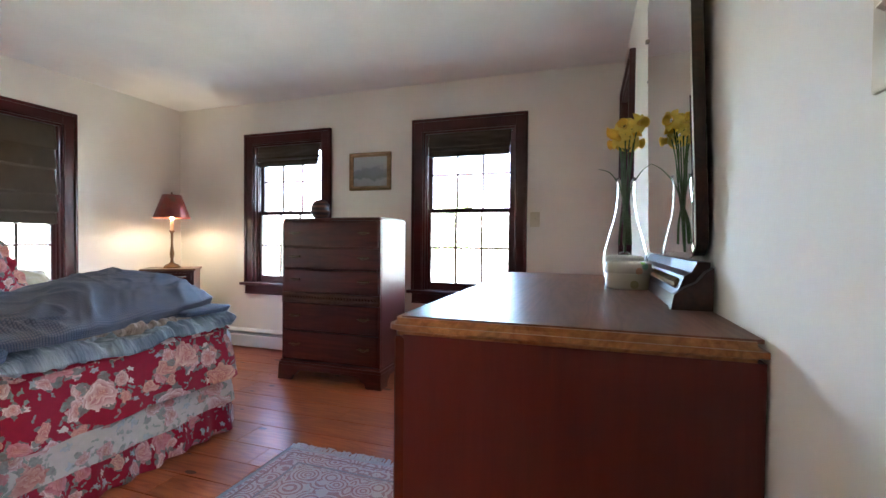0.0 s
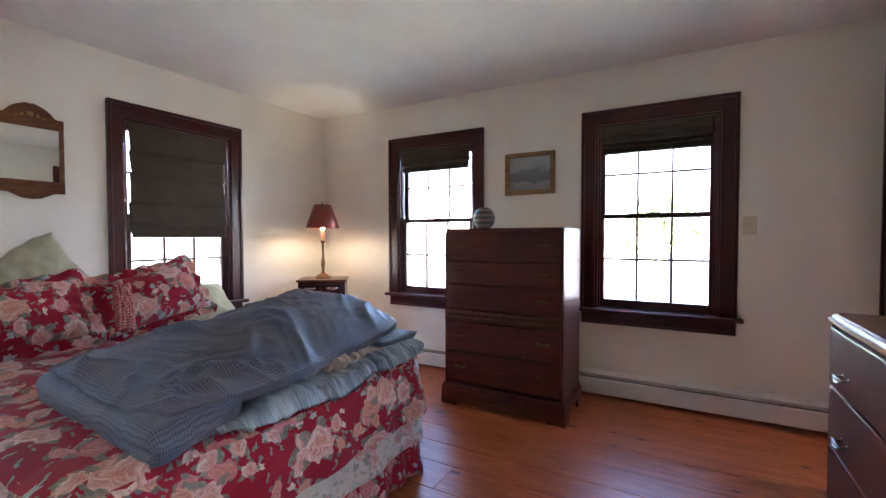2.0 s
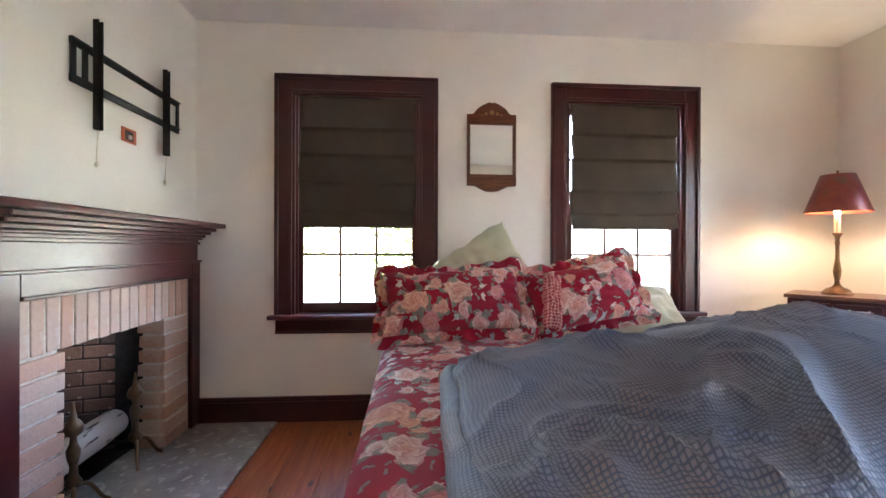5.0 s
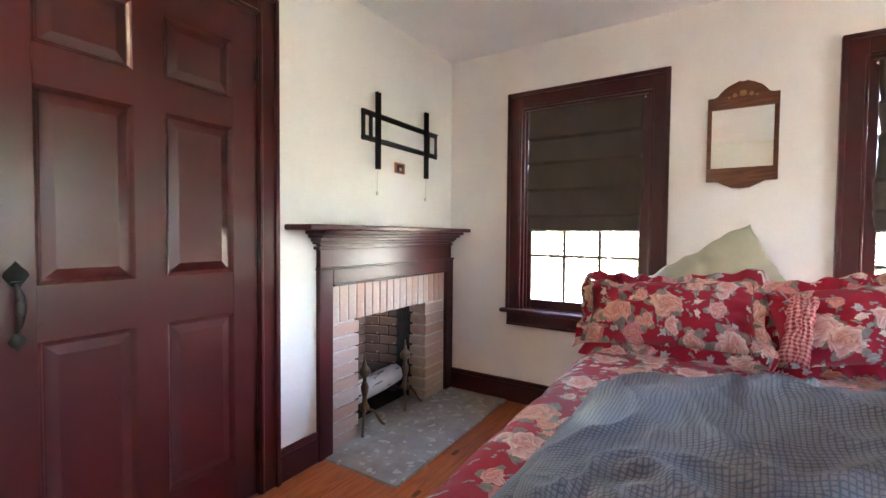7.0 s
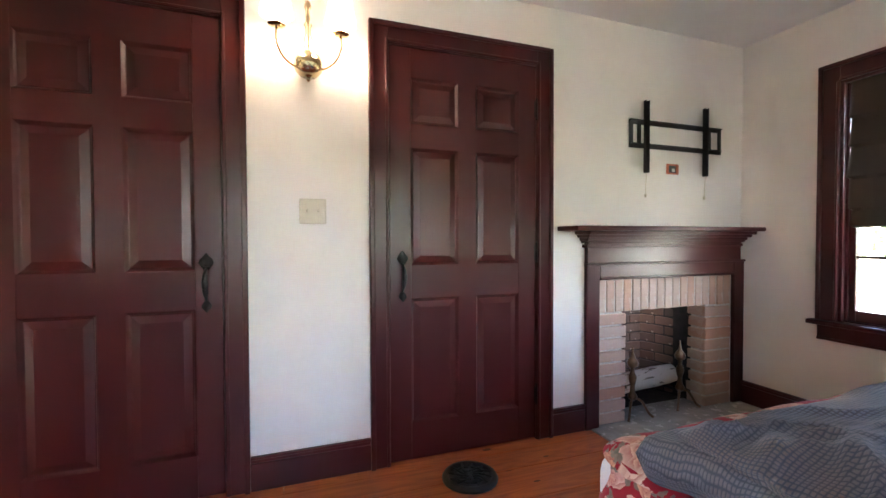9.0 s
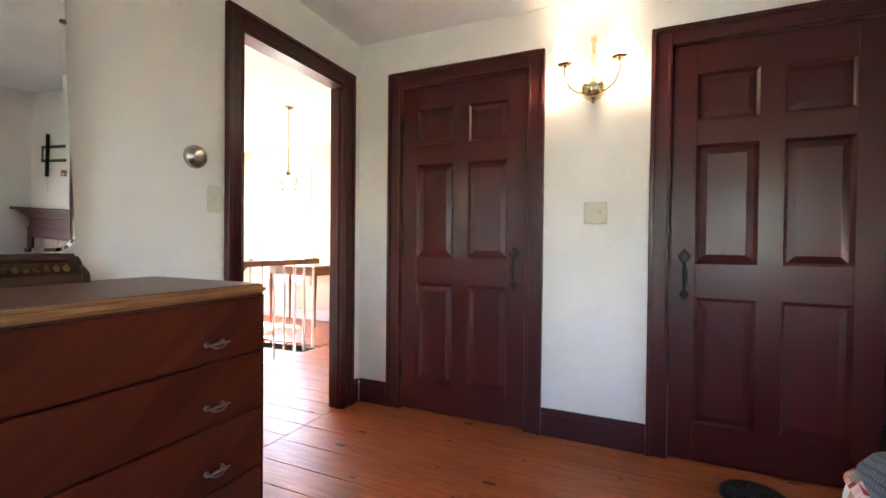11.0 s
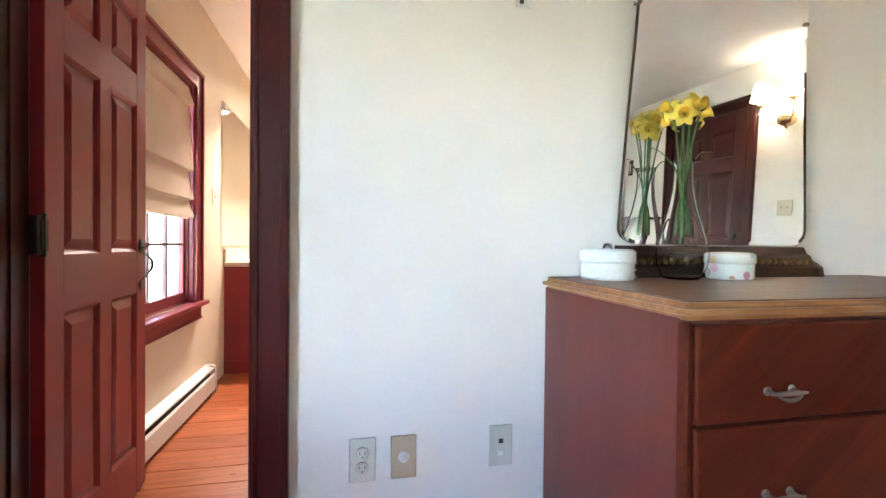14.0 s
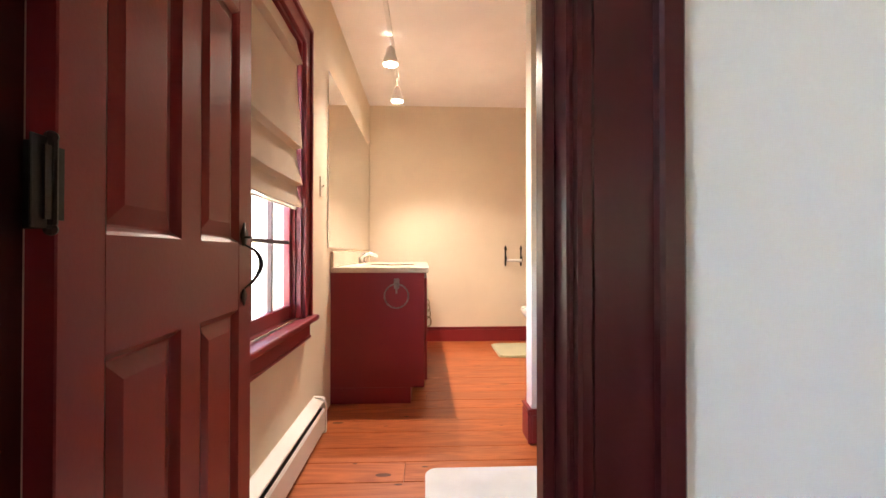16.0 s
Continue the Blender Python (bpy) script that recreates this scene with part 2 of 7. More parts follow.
SHADE_CLOTH = cloth("olive_roman_shade", (0.062, 0.045, 0.032), vary=0.2)
CREAM_SHADE = cloth("cream_roman_shade", (0.62, 0.50, 0.38), vary=0.05)
SAGE = cloth("sage_pillowcase", (0.42, 0.40, 0.27))
SHEET = cloth("white_sheet", (0.66, 0.68, 0.74), vary=0.06)
FLORAL = floral("red_rose_chintz", (0.31, 0.009, 0.028), ((0.50, 0.13, 0.15), (0.66, 0.36, 0.20), (0.74, 0.60, 0.50), (0.56, 0.20, 0.11)), (0.115, 0.125, 0.105))
FLORAL_PALE = floral("cream_rose_chintz", (0.56, 0.50, 0.42), ((0.50, 0.16, 0.15), (0.52, 0.27, 0.18), (0.66, 0.56, 0.50), (0.45, 0.20, 0.10)), (0.16, 0.17, 0.14))


def glass_mat(name, tint=(1, 1, 1), rough=0.0, ior=1.45, clear=1.0):
    m = Mat(name)
    m.set(Base_Color=(*tint, 1), Roughness=rough, IOR=ior, Transmission_Weight=clear)
    return m.mat


GLASS = glass_mat("window_glass", (0.97, 1.0, 0.98), 0.0, 1.1)
VASE_GLASS = glass_mat("clear_vase_glass", (0.99, 1.0, 0.995), 0.0, 1.12, 1.0)
MIRROR = Mat("mirror_silver").set(Base_Color=(0.86, 0.87, 0.86, 1), Metallic=1.0, Roughness=0.015).mat


# ---- mesh helpers ----
def part(name, bm, material, parent=None, label="", smooth=False):
    """Links a bmesh as one mesh object under a thing or a part."""
    me = bpy.data.meshes.new(name)
    bm.normal_update()
    bm.to_mesh(me)
    bm.free()
    if smooth:
        me.polygons.foreach_set("use_smooth", [True] * len(me.polygons))
    if material:
        me.materials.append(material)
    ob = new(name, me)
    ob.parent = parent
    if label:
        ob["label"] = label
    return ob


def share(name, mesh_ob, parent, loc, rot=(0, 0, 0), scale=(1, 1, 1)):
    """Another object on the mesh of mesh_ob."""
    ob = new(name, mesh_ob.data)
    ob.parent = parent
    ob.location, ob.rotation_euler, ob.scale = loc, rot, scale
    return ob


def thing(name, label, category, m=None, group="", kind=""):
    ob = new(name)
    ob.empty_display_size = 0.1
    if m is not None:
        ob.matrix_basis = m
    return tagged(ob, label, category, group, kind)


def box(bm, x0, x1, y0, y1, z0, z1, bev=0.0, segs=1):
    if x1 < x0:
        x0, x1 = x1, x0
    if y1 < y0:
        y0, y1 = y1, y0
    m = Matrix.Translation(((x0 + x1) / 2, (y0 + y1) / 2, (z0 + z1) / 2)) @ Matrix.Diagonal((x1 - x0, y1 - y0, z1 - z0, 1))
    vs = bmesh.ops.create_cube(bm, size=1.0, matrix=m)["verts"]
    if bev:
        es = list({e for v in vs for e in v.link_edges})
        bmesh.ops.bevel(bm, geom=es, offset=bev, segments=segs, profile=0.5, affect="EDGES")
    return bm


def boxes(*args, bev=0.0, segs=1):
    bm = bmesh.new()
    for a in args:
        box(bm, *a, bev=bev, segs=segs)
    return bm


def lathe(bm, profile, segs=24, at=(0, 0, 0), cap=True, wave=None):
    """Turns (radius, height) pairs round a vertical axis."""
    rings = []
    for r, z in profile:
        ring = []
        for i in range(segs):
            a = 2 * math.pi * i / segs
            rr = r * (wave(a, z) if wave else 1)
            ring.append(bm.verts.new((at[0] + rr * math.cos(a), at[1] + rr * math.sin(a), at[2] + z)))
        rings.append(ring)
    for a, b in zip(rings, rings[1:]):
        for i in range(segs):
            j = (i + 1) % segs
            bm.faces.new((a[i], a[j], b[j], b[i]))
    if cap:
        bm.faces.new(list(reversed(rings[0])))
        bm.faces.new(rings[-1])
    return bm


def tube(bm, points, radius, segs=8):
    """A round bar along points; radius may be one number or one for each point."""
    pts = [Vector(p) for p in points]
    rads = radius if isinstance(radius, (list, tuple)) else [radius] * len(pts)
    rings = []
    up = Vector((0, 0, 1))
    for i, p in enumerate(pts):
        d = (pts[min(i + 1, len(pts) - 1)] - pts[max(i - 1, 0)]).normalized()
        side = d.cross(up if abs(d.z) < 0.95 else Vector((1, 0, 0))).normalized()
        top = side.cross(d).normalized()
        rings.append([bm.verts.new(p + rads[i] * (math.cos(2 * math.pi * k / segs) * side + math.sin(2 * math.pi * k / segs) * top)) for k in range(segs)])
    for a, b in zip(rings, rings[1:]):
        for i in range(segs):
            j = (i + 1) % segs
            bm.faces.new((a[i], a[j], b[j], b[i]))
    bm.faces.new(list(reversed(rings[0])))
    bm.faces.new(rings[-1])
    bmesh.ops.recalc_face_normals(bm, faces=bm.faces)
    return bm


def curve_points(pts, n=20):
    """A smooth line through points (Catmull-Rom)."""
    p = [Vector(q) for q in pts]
    p = [2 * p[0] - p[1], *p, 2 * p[-1] - p[-2]]
    out = []
    for i in range(1, len(p) - 2):
        for k in range(n):
            t = k / n
            out.append(0.5 * (2 * p[i] + (p[i + 1] - p[i - 1]) * t + (2 * p[i - 1] - 5 * p[i] + 4 * p[i + 1] - p[i + 2]) * t * t + (3 * p[i] - p[i - 1] - 3 * p[i + 1] + p[i + 2]) * t ** 3))
    out.append(p[-2])
    return out


def extrude_outline(bm, outline, axis, lo, hi):
    """A plate: a closed outline of (u, v) in the plane across the axis, from lo to hi along it."""
    def at(u, v, w):
        return (w, u, v) if axis == "x" else (u, w, v) if axis == "y" else (u, v, w)
    a = [bm.verts.new(at(u, v, lo)) for u, v in outline]
    b = [bm.verts.new(at(u, v, hi)) for u, v in outline]
    n = len(outline)
    bm.faces.new(a)
    bm.faces.new(list(reversed(b)))
    for i in range(n):
        j = (i + 1) % n
        bm.faces.new((a[j], a[i], b[i], b[j]))
    bmesh.ops.recalc_face_normals(bm, faces=bm.faces)
    return bm


def sheet(bm, nu, nv, place, uv_of=None):
    """A grid of nu x nv faces; place(u, v) gives the point, uv_of(u, v) the cloth's metres."""
    layer = bm.loops.layers.uv.verify()
    grid = [[bm.verts.new(place(i / nu, j / nv)) for j in range(nv + 1)] for i in range(nu + 1)]
    for i in range(nu):
        for j in range(nv):
            f = bm.faces.new((grid[i][j], grid[i + 1][j], grid[i + 1][j + 1], grid[i][j + 1]))
            f.smooth = True
            if uv_of:
                for loop, (a, b) in zip(f.loops, ((i, j), (i + 1, j), (i + 1, j + 1), (i, j + 1))):
                    loop[layer].uv = uv_of(a / nu, b / nv)
    return grid


def bumps(x, y, scale, seed=0.0):
    return noise.noise(Vector((x * scale, y * scale, seed)))

# ---- large structure ----
WX, EX, SY, NY, CZ = -3.70, 0.575, 0.13, 4.215, 2.378
EX2 = 0.655  # far face of the partition to hall and bathroom
BZ = 2.54  # bathroom ceiling
BATH_S, BATH_E = 1.95, 4.88
HALL_S, HALL_E = -2.12, 4.3


def wall(name, axis, lo, hi, a0, a1, z0, z1, openings=(), mat=None, label=""):
    """A wall across an axis from lo to hi, along a0..a1, with openings (b0, b1, y0, y1)."""
    bm = bmesh.new()

    def put(p0, p1, q0, q1):
        if p1 - p0 > 1e-4 and q1 - q0 > 1e-4:
            if axis == "x":
                box(bm, lo, hi, p0, p1, q0, q1)
            else:
                box(bm, p0, p1, lo, hi, q0, q1)
    spot = a0
    for b0, b1, y0, y1 in sorted(openings):
        put(spot, b0, z0, z1)
        put(b0, b1, z0, y0)
        put(b0, b1, y1, z1)
        spot = b1
    put(spot, a1, z0, z1)
    ob = part(name, bm, mat or WALL)
    return tagged(ob, label or "cream painted plaster wall", "wall", kind="structure")


WIN_X = [-2.367, -0.60]   # window centres on the north wall
WIN_Y = [1.072, 2.75]     # window centres on the west wall
HALF, SILL, HEAD = 0.388, 0.64, 1.97
BATHWIN = 1.915
wall("wall_north", "y", NY, NY + 0.19, WX - 0.19, 0.615, -0.2, 2.7, [(c - HALF, c + HALF, SILL, HEAD) for c in WIN_X])
wall("wall_west", "x", WX - 0.19, WX, -0.8, NY, -0.2, 2.7, [(c - HALF, c + HALF, SILL, HEAD) for c in WIN_Y])
C1, C2 = (-0.563, 0.250), (-2.105, -1.277)     # closet doors
FB = (-3.375, -2.708)                            # firebox
DOOR_H = 2.05
wall("wall_south", "y", SY - 0.10, SY, WX, EX2, -0.2, 2.7,
     [(C1[0], C1[1], -0.2, DOOR_H), (C2[0], C2[1], -0.2, DOOR_H), (-3.612, -2.514, -0.2, 0.868)])
HD = (0.31, 1.088)       # doorway to the hall
BD = (3.495, 4.10)       # doorway to the bathroom
wall("wall_east", "x", EX, EX2, SY, NY, -0.2, 2.7, [(HD[0], HD[1], -0.2, DOOR_H), (BD[0], BD[1], -0.2, DOOR_H)])
tagged(part("ceiling", boxes((WX - 0.1, 0.615, SY - 0.1, NY + 0.1, CZ, CZ + 0.1)), CEILING), "white painted flat plaster ceiling", "ceiling", kind="structure")
# unseen boxes behind the two closet doors, added to keep outside light out
for a, b in (C1, C2):
    wall("closet_back", "y", SY - 0.75, SY - 0.70, a - 0.1, b + 0.1, -0.2, 2.5, label="unseen closet back wall added to block outside light")
    wall("closet_side", "x", a - 0.15, a - 0.1, SY - 0.75, SY - 0.1, -0.2, 2.5, label="unseen closet side wall added to block outside light")
    wall("closet_side", "x", b + 0.1, b + 0.15, SY - 0.75, SY - 0.1, -0.2, 2.5, label="unseen closet side wall added to block outside light")
    tagged(part("closet_ceiling", boxes((a - 0.1, b + 0.1, SY - 0.7, SY - 0.1, 2.3, 2.35)), CEILING), "unseen closet ceiling added to block outside light", "ceiling", kind="structure")
# bathroom shell
wall("bath_wall_north", "y", NY, NY + 0.19, 0.615, BATH_E + 0.15, -0.2, 2.7, [(BATHWIN - HALF, BATHWIN + HALF, SILL, HEAD)], BATH_WALL, "tan painted bathroom wall")
wall("bath_wall_east", "x", BATH_E, BATH_E + 0.12, BATH_S - 0.1, NY, -0.2, 2.7, (), BATH_WALL, "tan painted bathroom wall")
wall("bath_wall_south", "y", BATH_S - 0.1, BATH_S, EX2, BATH_E, -0.2, 2.7, (), BATH_WALL, "tan painted bathroom wall")
wall("bath_wall_west", "x", EX2 + 0.0005, EX2 + 0.006, BATH_S, NY, 0, 2.6, [(BD[0] - 0.09, BD[1] + 0.09, 0, DOOR_H + 0.09)], BATH_WALL, "tan painted bathroom wall")
wall("bath_partition", "x", 2.36, 2.47, BATH_S, 3.085, 0, BZ, (), WALL, "cream painted bathroom partition")
tagged(part("bath_ceiling", boxes((EX2, BATH_E, BATH_S, NY, BZ, BZ + 0.1)), CEILING), "white bathroom ceiling", "ceiling", kind="structure")
# hall shell
HWIN = (3.02, 3.88)
wall("hall_wall_south", "y", HALL_S - 0.15, HALL_S, EX2, HALL_E, -2.0, 2.7, [(HWIN[0], HWIN[1], 0.55, 2.0)], BATH_WALL, "tan painted hall wall")
wall("hall_wall_east", "x", HALL_E, HALL_E + 0.15, HALL_S - 0.15, BATH_S, -2.0, 2.7, [(-1.6, -0.6, 0.5, 2.05)], BATH_WALL, "tan painted hall wall")
wall("hall_wall_west", "x", EX2 - 0.06, EX2, HALL_S - 0.15, SY - 0.10, -0.2, 2.7, (), BATH_WALL, "tan painted hall wall")
tagged(part("hall_ceiling", boxes((EX2, HALL_E, HALL_S, BATH_S - 0.1, CZ, CZ + 0.1)), CEILING), "white hall ceiling", "ceiling", kind="structure")

# floors: a dark bed under single boards
floor = tagged(part("floor", boxes((WX, EX2, SY - 0.75, NY, -0.09, -0.024), (EX2, BATH_E, BATH_S, NY, -0.09, -0.024), (EX2, 1.78, HALL_S, BATH_S, -0.09, -0.024), (1.78, HALL_E, HALL_S, -0.95, -0.09, -0.024), (3.0, HALL_E, -0.95, BATH_S, -0.09, -0.024)), GAP), "wide pine board floor with a warm orange varnish", "floor", kind="structure")


# ---- trim ----
def casing(name, axis, face, sign, a0, a1, top, foot=0.0, width=0.092, label="oxblood painted door casing", far=True):
    """A moulded casing round an opening a0..a1 on the wall face; sign: which way it stands proud."""
    out = thing(name, label, "trim", kind="structure")

    def bar(bm, p0, p1, q0, q1, d0, d1):
        lo, hi = sorted((face + sign * d0, face + sign * d1))
        if axis == "x":
            box(bm, lo, hi, p0, p1, q0, q1, 0.003)
        else:
            box(bm, p0, p1, lo, hi, q0, q1, 0.003)
    w, b = width, 0.022
    for p0, p1, c0, c1, e0, e1 in ((a0 - w, a0, a0 - w, a0 - w + b, a0 - 0.014, a0), (a1, a1 + w, a1 + w - b, a1 + w, a1, a1 + 0.014)):
        bm = bmesh.new()
        bar(bm, p0, p1, foot, top + w, 0, 0.019)
        bar(bm, c0, c1, foot, top + w, 0.015, 0.032)
        bar(bm, e0, e1, foot, top + 0.014, 0.012, 0.024)
        part("side_casing", bm, TRIM, out)
    bm = bmesh.new()
    bar(bm, a0, a1, top, top + w, 0, 0.0185)
    bar(bm, a0 - w + b, a1 + w - b, top + w - b, top + w + 0.001, 0.015, 0.0315)
    bar(bm, a0, a1, top, top + 0.014, 0.012, 0.0235)
    part("head_casing", bm, TRIM, out)
    return out


for nm, (a, b) in (("casing_1", C1), ("casing_2", C2)):
    tagged(casing(nm, "y", SY, 1, a, b, DOOR_H), "oxblood painted closet door casing", "trim", kind="structure")
for nm, (a, b) in (("casing_3", HD), ("casing_4", BD)):
    tagged(casing(nm, "x", EX, -1, a, b, DOOR_H, width=0.092 if nm == "casing_3" else 0.088), "oxblood painted doorway casing", "trim", kind="structure")
    tagged(casing(nm + "_back", "x", EX2, 1, a, b, DOOR_H), "oxblood painted doorway casing", "trim", kind="structure")
    t = 0.018
    tagged(part(nm + "_jamb", boxes((EX - 0.012, EX2 + 0.012, a - 0.001, a + t - 0.012, 0, DOOR_H), (EX - 0.012, EX2 + 0.012, b - t + 0.012, b + 0.001, 0, DOOR_H), (EX - 0.012, EX2 + 0.012, a, b, DOOR_H - 0.008, DOOR_H + 0.001),
                                    (EX + 0.02, EX + 0.034, a + 0.006, a + 0.018, 0, DOOR_H), (EX + 0.02, EX + 0.034, b - 0.018, b - 0.006, 0, DOOR_H), bev=0.002), TRIM), "oxblood painted door jamb with a stop", "trim", kind="structure")
for nm, (a, b) in (("closet_jamb_1", C1), ("closet_jamb_2", C2)):
    tagged(part(nm, boxes((a - 0.002, a + 0.004, SY - 0.1, SY + 0.012, 0, DOOR_H), (b - 0.004, b + 0.002, SY - 0.1, SY + 0.012, 0, DOOR_H), (a, b, SY - 0.1, SY + 0.012, DOOR_H - 0.004, DOOR_H + 0.002)), TRIM), "oxblood painted closet jamb", "trim", kind="structure")


def baseboard(name, axis, face, sign, a0, a1, height=0.152, mat=None):
    bm = bmesh.new()
    for d0, d1, h0, h1 in ((0, 0.018, 0, height - 0.03), (0, 0.013, height - 0.03, height - 0.012), (0, 0.021, height - 0.012, height)):
        lo, hi = sorted((face + sign * d0, face + sign * d1))
        if axis == "x":
            box(bm, lo, hi, a0, a1, h0, h1, 0.002)
        else:
            box(bm, a0, a1, lo, hi, h0, h1, 0.002)
    return tagged(part(name, bm, mat or TRIM), "tall oxblood painted baseboard", "baseboard", kind="structure")


baseboard("baseboard", "x", WX, 1, SY, NY - 0.002)
baseboard("baseboard", "y", SY, 1, C2[1] + 0.093, C1[0] - 0.093)
baseboard("baseboard", "y", SY, 1, -2.42, C2[0] - 0.093)
baseboard("baseboard", "y", SY, 1, C1[1] + 0.093, EX - 0.022)
baseboard("baseboard", "x", EX, -1, HD[1] + 0.093, BD[0] - 0.093)
baseboard("baseboard", "x", EX, -1, SY + 0.022, HD[0] - 0.093)
baseboard("baseboard", "x", BATH_E, -1, 2.0, 4.19, 0.155, LIT_TRIM)
baseboard("baseboard", "x", 2.36, -1, BATH_S, 3.107, 0.17, LIT_TRIM)
baseboard("baseboard", "y", 3.085, 1, 2.338, 2.49, 0.17, LIT_TRIM)


# ---- windows ----
def window(name, m, label, paint=TRIM):
    """Double-hung six-over-six window in local axes: x along the wall, y into the room, z up from the floor."""
    w = thing(name, label, "window", m, kind="structure")
    o = HALF + 0.097
    bm = bmesh.new()
    for s in (-1, 1):
        box(bm, s * HALF, s * o, 0, 0.019, SILL, HEAD + 0.102, 0.003)
        box(bm, s * (o - 0.022), s * o, 0.016, 0.033, SILL, HEAD + 0.102, 0.003)
        box(bm, s * HALF, s * (HALF + 0.014), 0.014, 0.024, SILL, HEAD, 0.003)
    box(bm, -HALF, HALF, 0, 0.019, HEAD, HEAD + 0.102, 0.003)
    box(bm, -o, o, 0.016, 0.034, HEAD + 0.08, HEAD + 0.103, 0.003)
    box(bm, -HALF, HALF, 0.014, 0.024, HEAD, HEAD + 0.014, 0.003)
    part("window_frame", bm, paint, w)
    part("window_sill", boxes((-o - 0.035, o + 0.035, -0.02, 0.058, SILL - 0.026, SILL, ), bev=0.008, segs=3), paint, w)
    part("apron", boxes((-o + 0.004, o - 0.004, 0, 0.019, SILL - 0.112, SILL - 0.026), (-o + 0.004, o - 0.004, 0.015, 0.026, SILL - 0.112, SILL - 0.098), bev=0.003), paint, w)
    part("jamb", boxes((-HALF - 0.001, -HALF + 0.016, -0.07, 0.004, SILL, HEAD), (HALF - 0.016, HALF + 0.001, -0.07, 0.004, SILL, HEAD), (-HALF, HALF, -0.07, 0.004, HEAD - 0.016, HEAD + 0.001), (-HALF, HALF, -0.07, -0.02, SILL - 0.03, SILL + 0.006),
                       (-HALF + 0.016, -HALF + 0.03, -0.036, -0.02, SILL, HEAD), (HALF - 0.03, HALF - 0.016, -0.036, -0.02, SILL, HEAD)), paint, w)
    mid = 1.312
    hw = HALF - 0.016
    for nm, y, z0, z1, foot, top in (("upper_sash", -0.105, mid - 0.018, HEAD - 0.016, 0.036, 0.05), ("lower_sash", -0.068, SILL + 0.006, mid + 0.018, 0.06, 0.036)):
        s = 0.042
        bm = boxes((-hw, -hw + s, y, y + 0.033, z0, z1), (hw - s, hw, y, y + 0.033, z0, z1), (-hw + s, hw - s, y + 0.0005, y + 0.0325, z0, z0 + foot), (-hw + s, hw - s, y + 0.0005, y + 0.0325, z1 - top, z1), bev=0.003)
        sash = part(nm, bm, paint, w)
        gx0, gx1, gz0, gz1 = -hw + s, hw - s, z0 + foot, z1 - top
        mu = 0.008
        cols = [gx0 + (gx1 - gx0) * k / 3 for k in range(4)]
        rows = [gz0 + (gz1 - gz0) * k / 2 for k in range(3)]
        part("muntins", boxes(*[(c - mu, c + mu, y + 0.008, y + 0.028, gz0, gz1) for c in cols[1:3]], (gx0, gx1, y + 0.0085, y + 0.0275, rows[1] - mu, rows[1] + mu)), MUNTIN, sash)
        first = None
        for i in range(3):
            for j in range(2):
                cx, cz = (cols[i] + cols[i + 1]) / 2, (rows[j] + rows[j + 1]) / 2
                if first is None:
                    a, b = (cols[1] - cols[0]) / 2, (rows[1] - rows[0]) / 2
                    first = part("pane", boxes((-a, a, -0.0015, 0.0015, -b, b)), GLASS, sash)
                    first.location = (cx, y + 0.018, cz)
                    p = first
                else:
                    p = share("pane", first, sash, (cx, y + 0.018, cz))
                p.visible_shadow = False
    lock = bmesh.new()
    box(lock, -0.03, 0.03, -0.060, -0.036, mid + 0.018, mid + 0.026, 0.003)
    tube(lock, [(0.0, -0.048, mid + 0.024), (0.004, -0.048, mid + 0.036), (0.03, -0.044, mid + 0.040)], 0.005, 8)
    part("sash_lock", lock, ANTIQUE_BRASS, w, "tarnished brass sash lock")
    return w


MUNTIN = painted("dark_muntin_paint", (0.075, 0.020, 0.016), 0.4)
window("window_1", pose(WIN_X[0], NY, 0, 0, 0, 180), "double-hung window with oxblood casing behind a raised shade")
window("window_2", pose(WIN_X[1], NY, 0, 0, 0, 180), "double-hung window with oxblood casing and a raised shade")
window("window_3", pose(WX, WIN_Y[1], 0, 0, 0, -90), "double-hung window with oxblood casing and a half-drawn shade")
window("window_4", pose(WX, WIN_Y[0], 0, 0, 0, -90), "double-hung window with oxblood casing and a half-drawn shade")
window("window_5", pose(BATHWIN, NY, 0, 0, 0, 180), "bathroom window with red casing and a cream shade", LIT_TRIM)


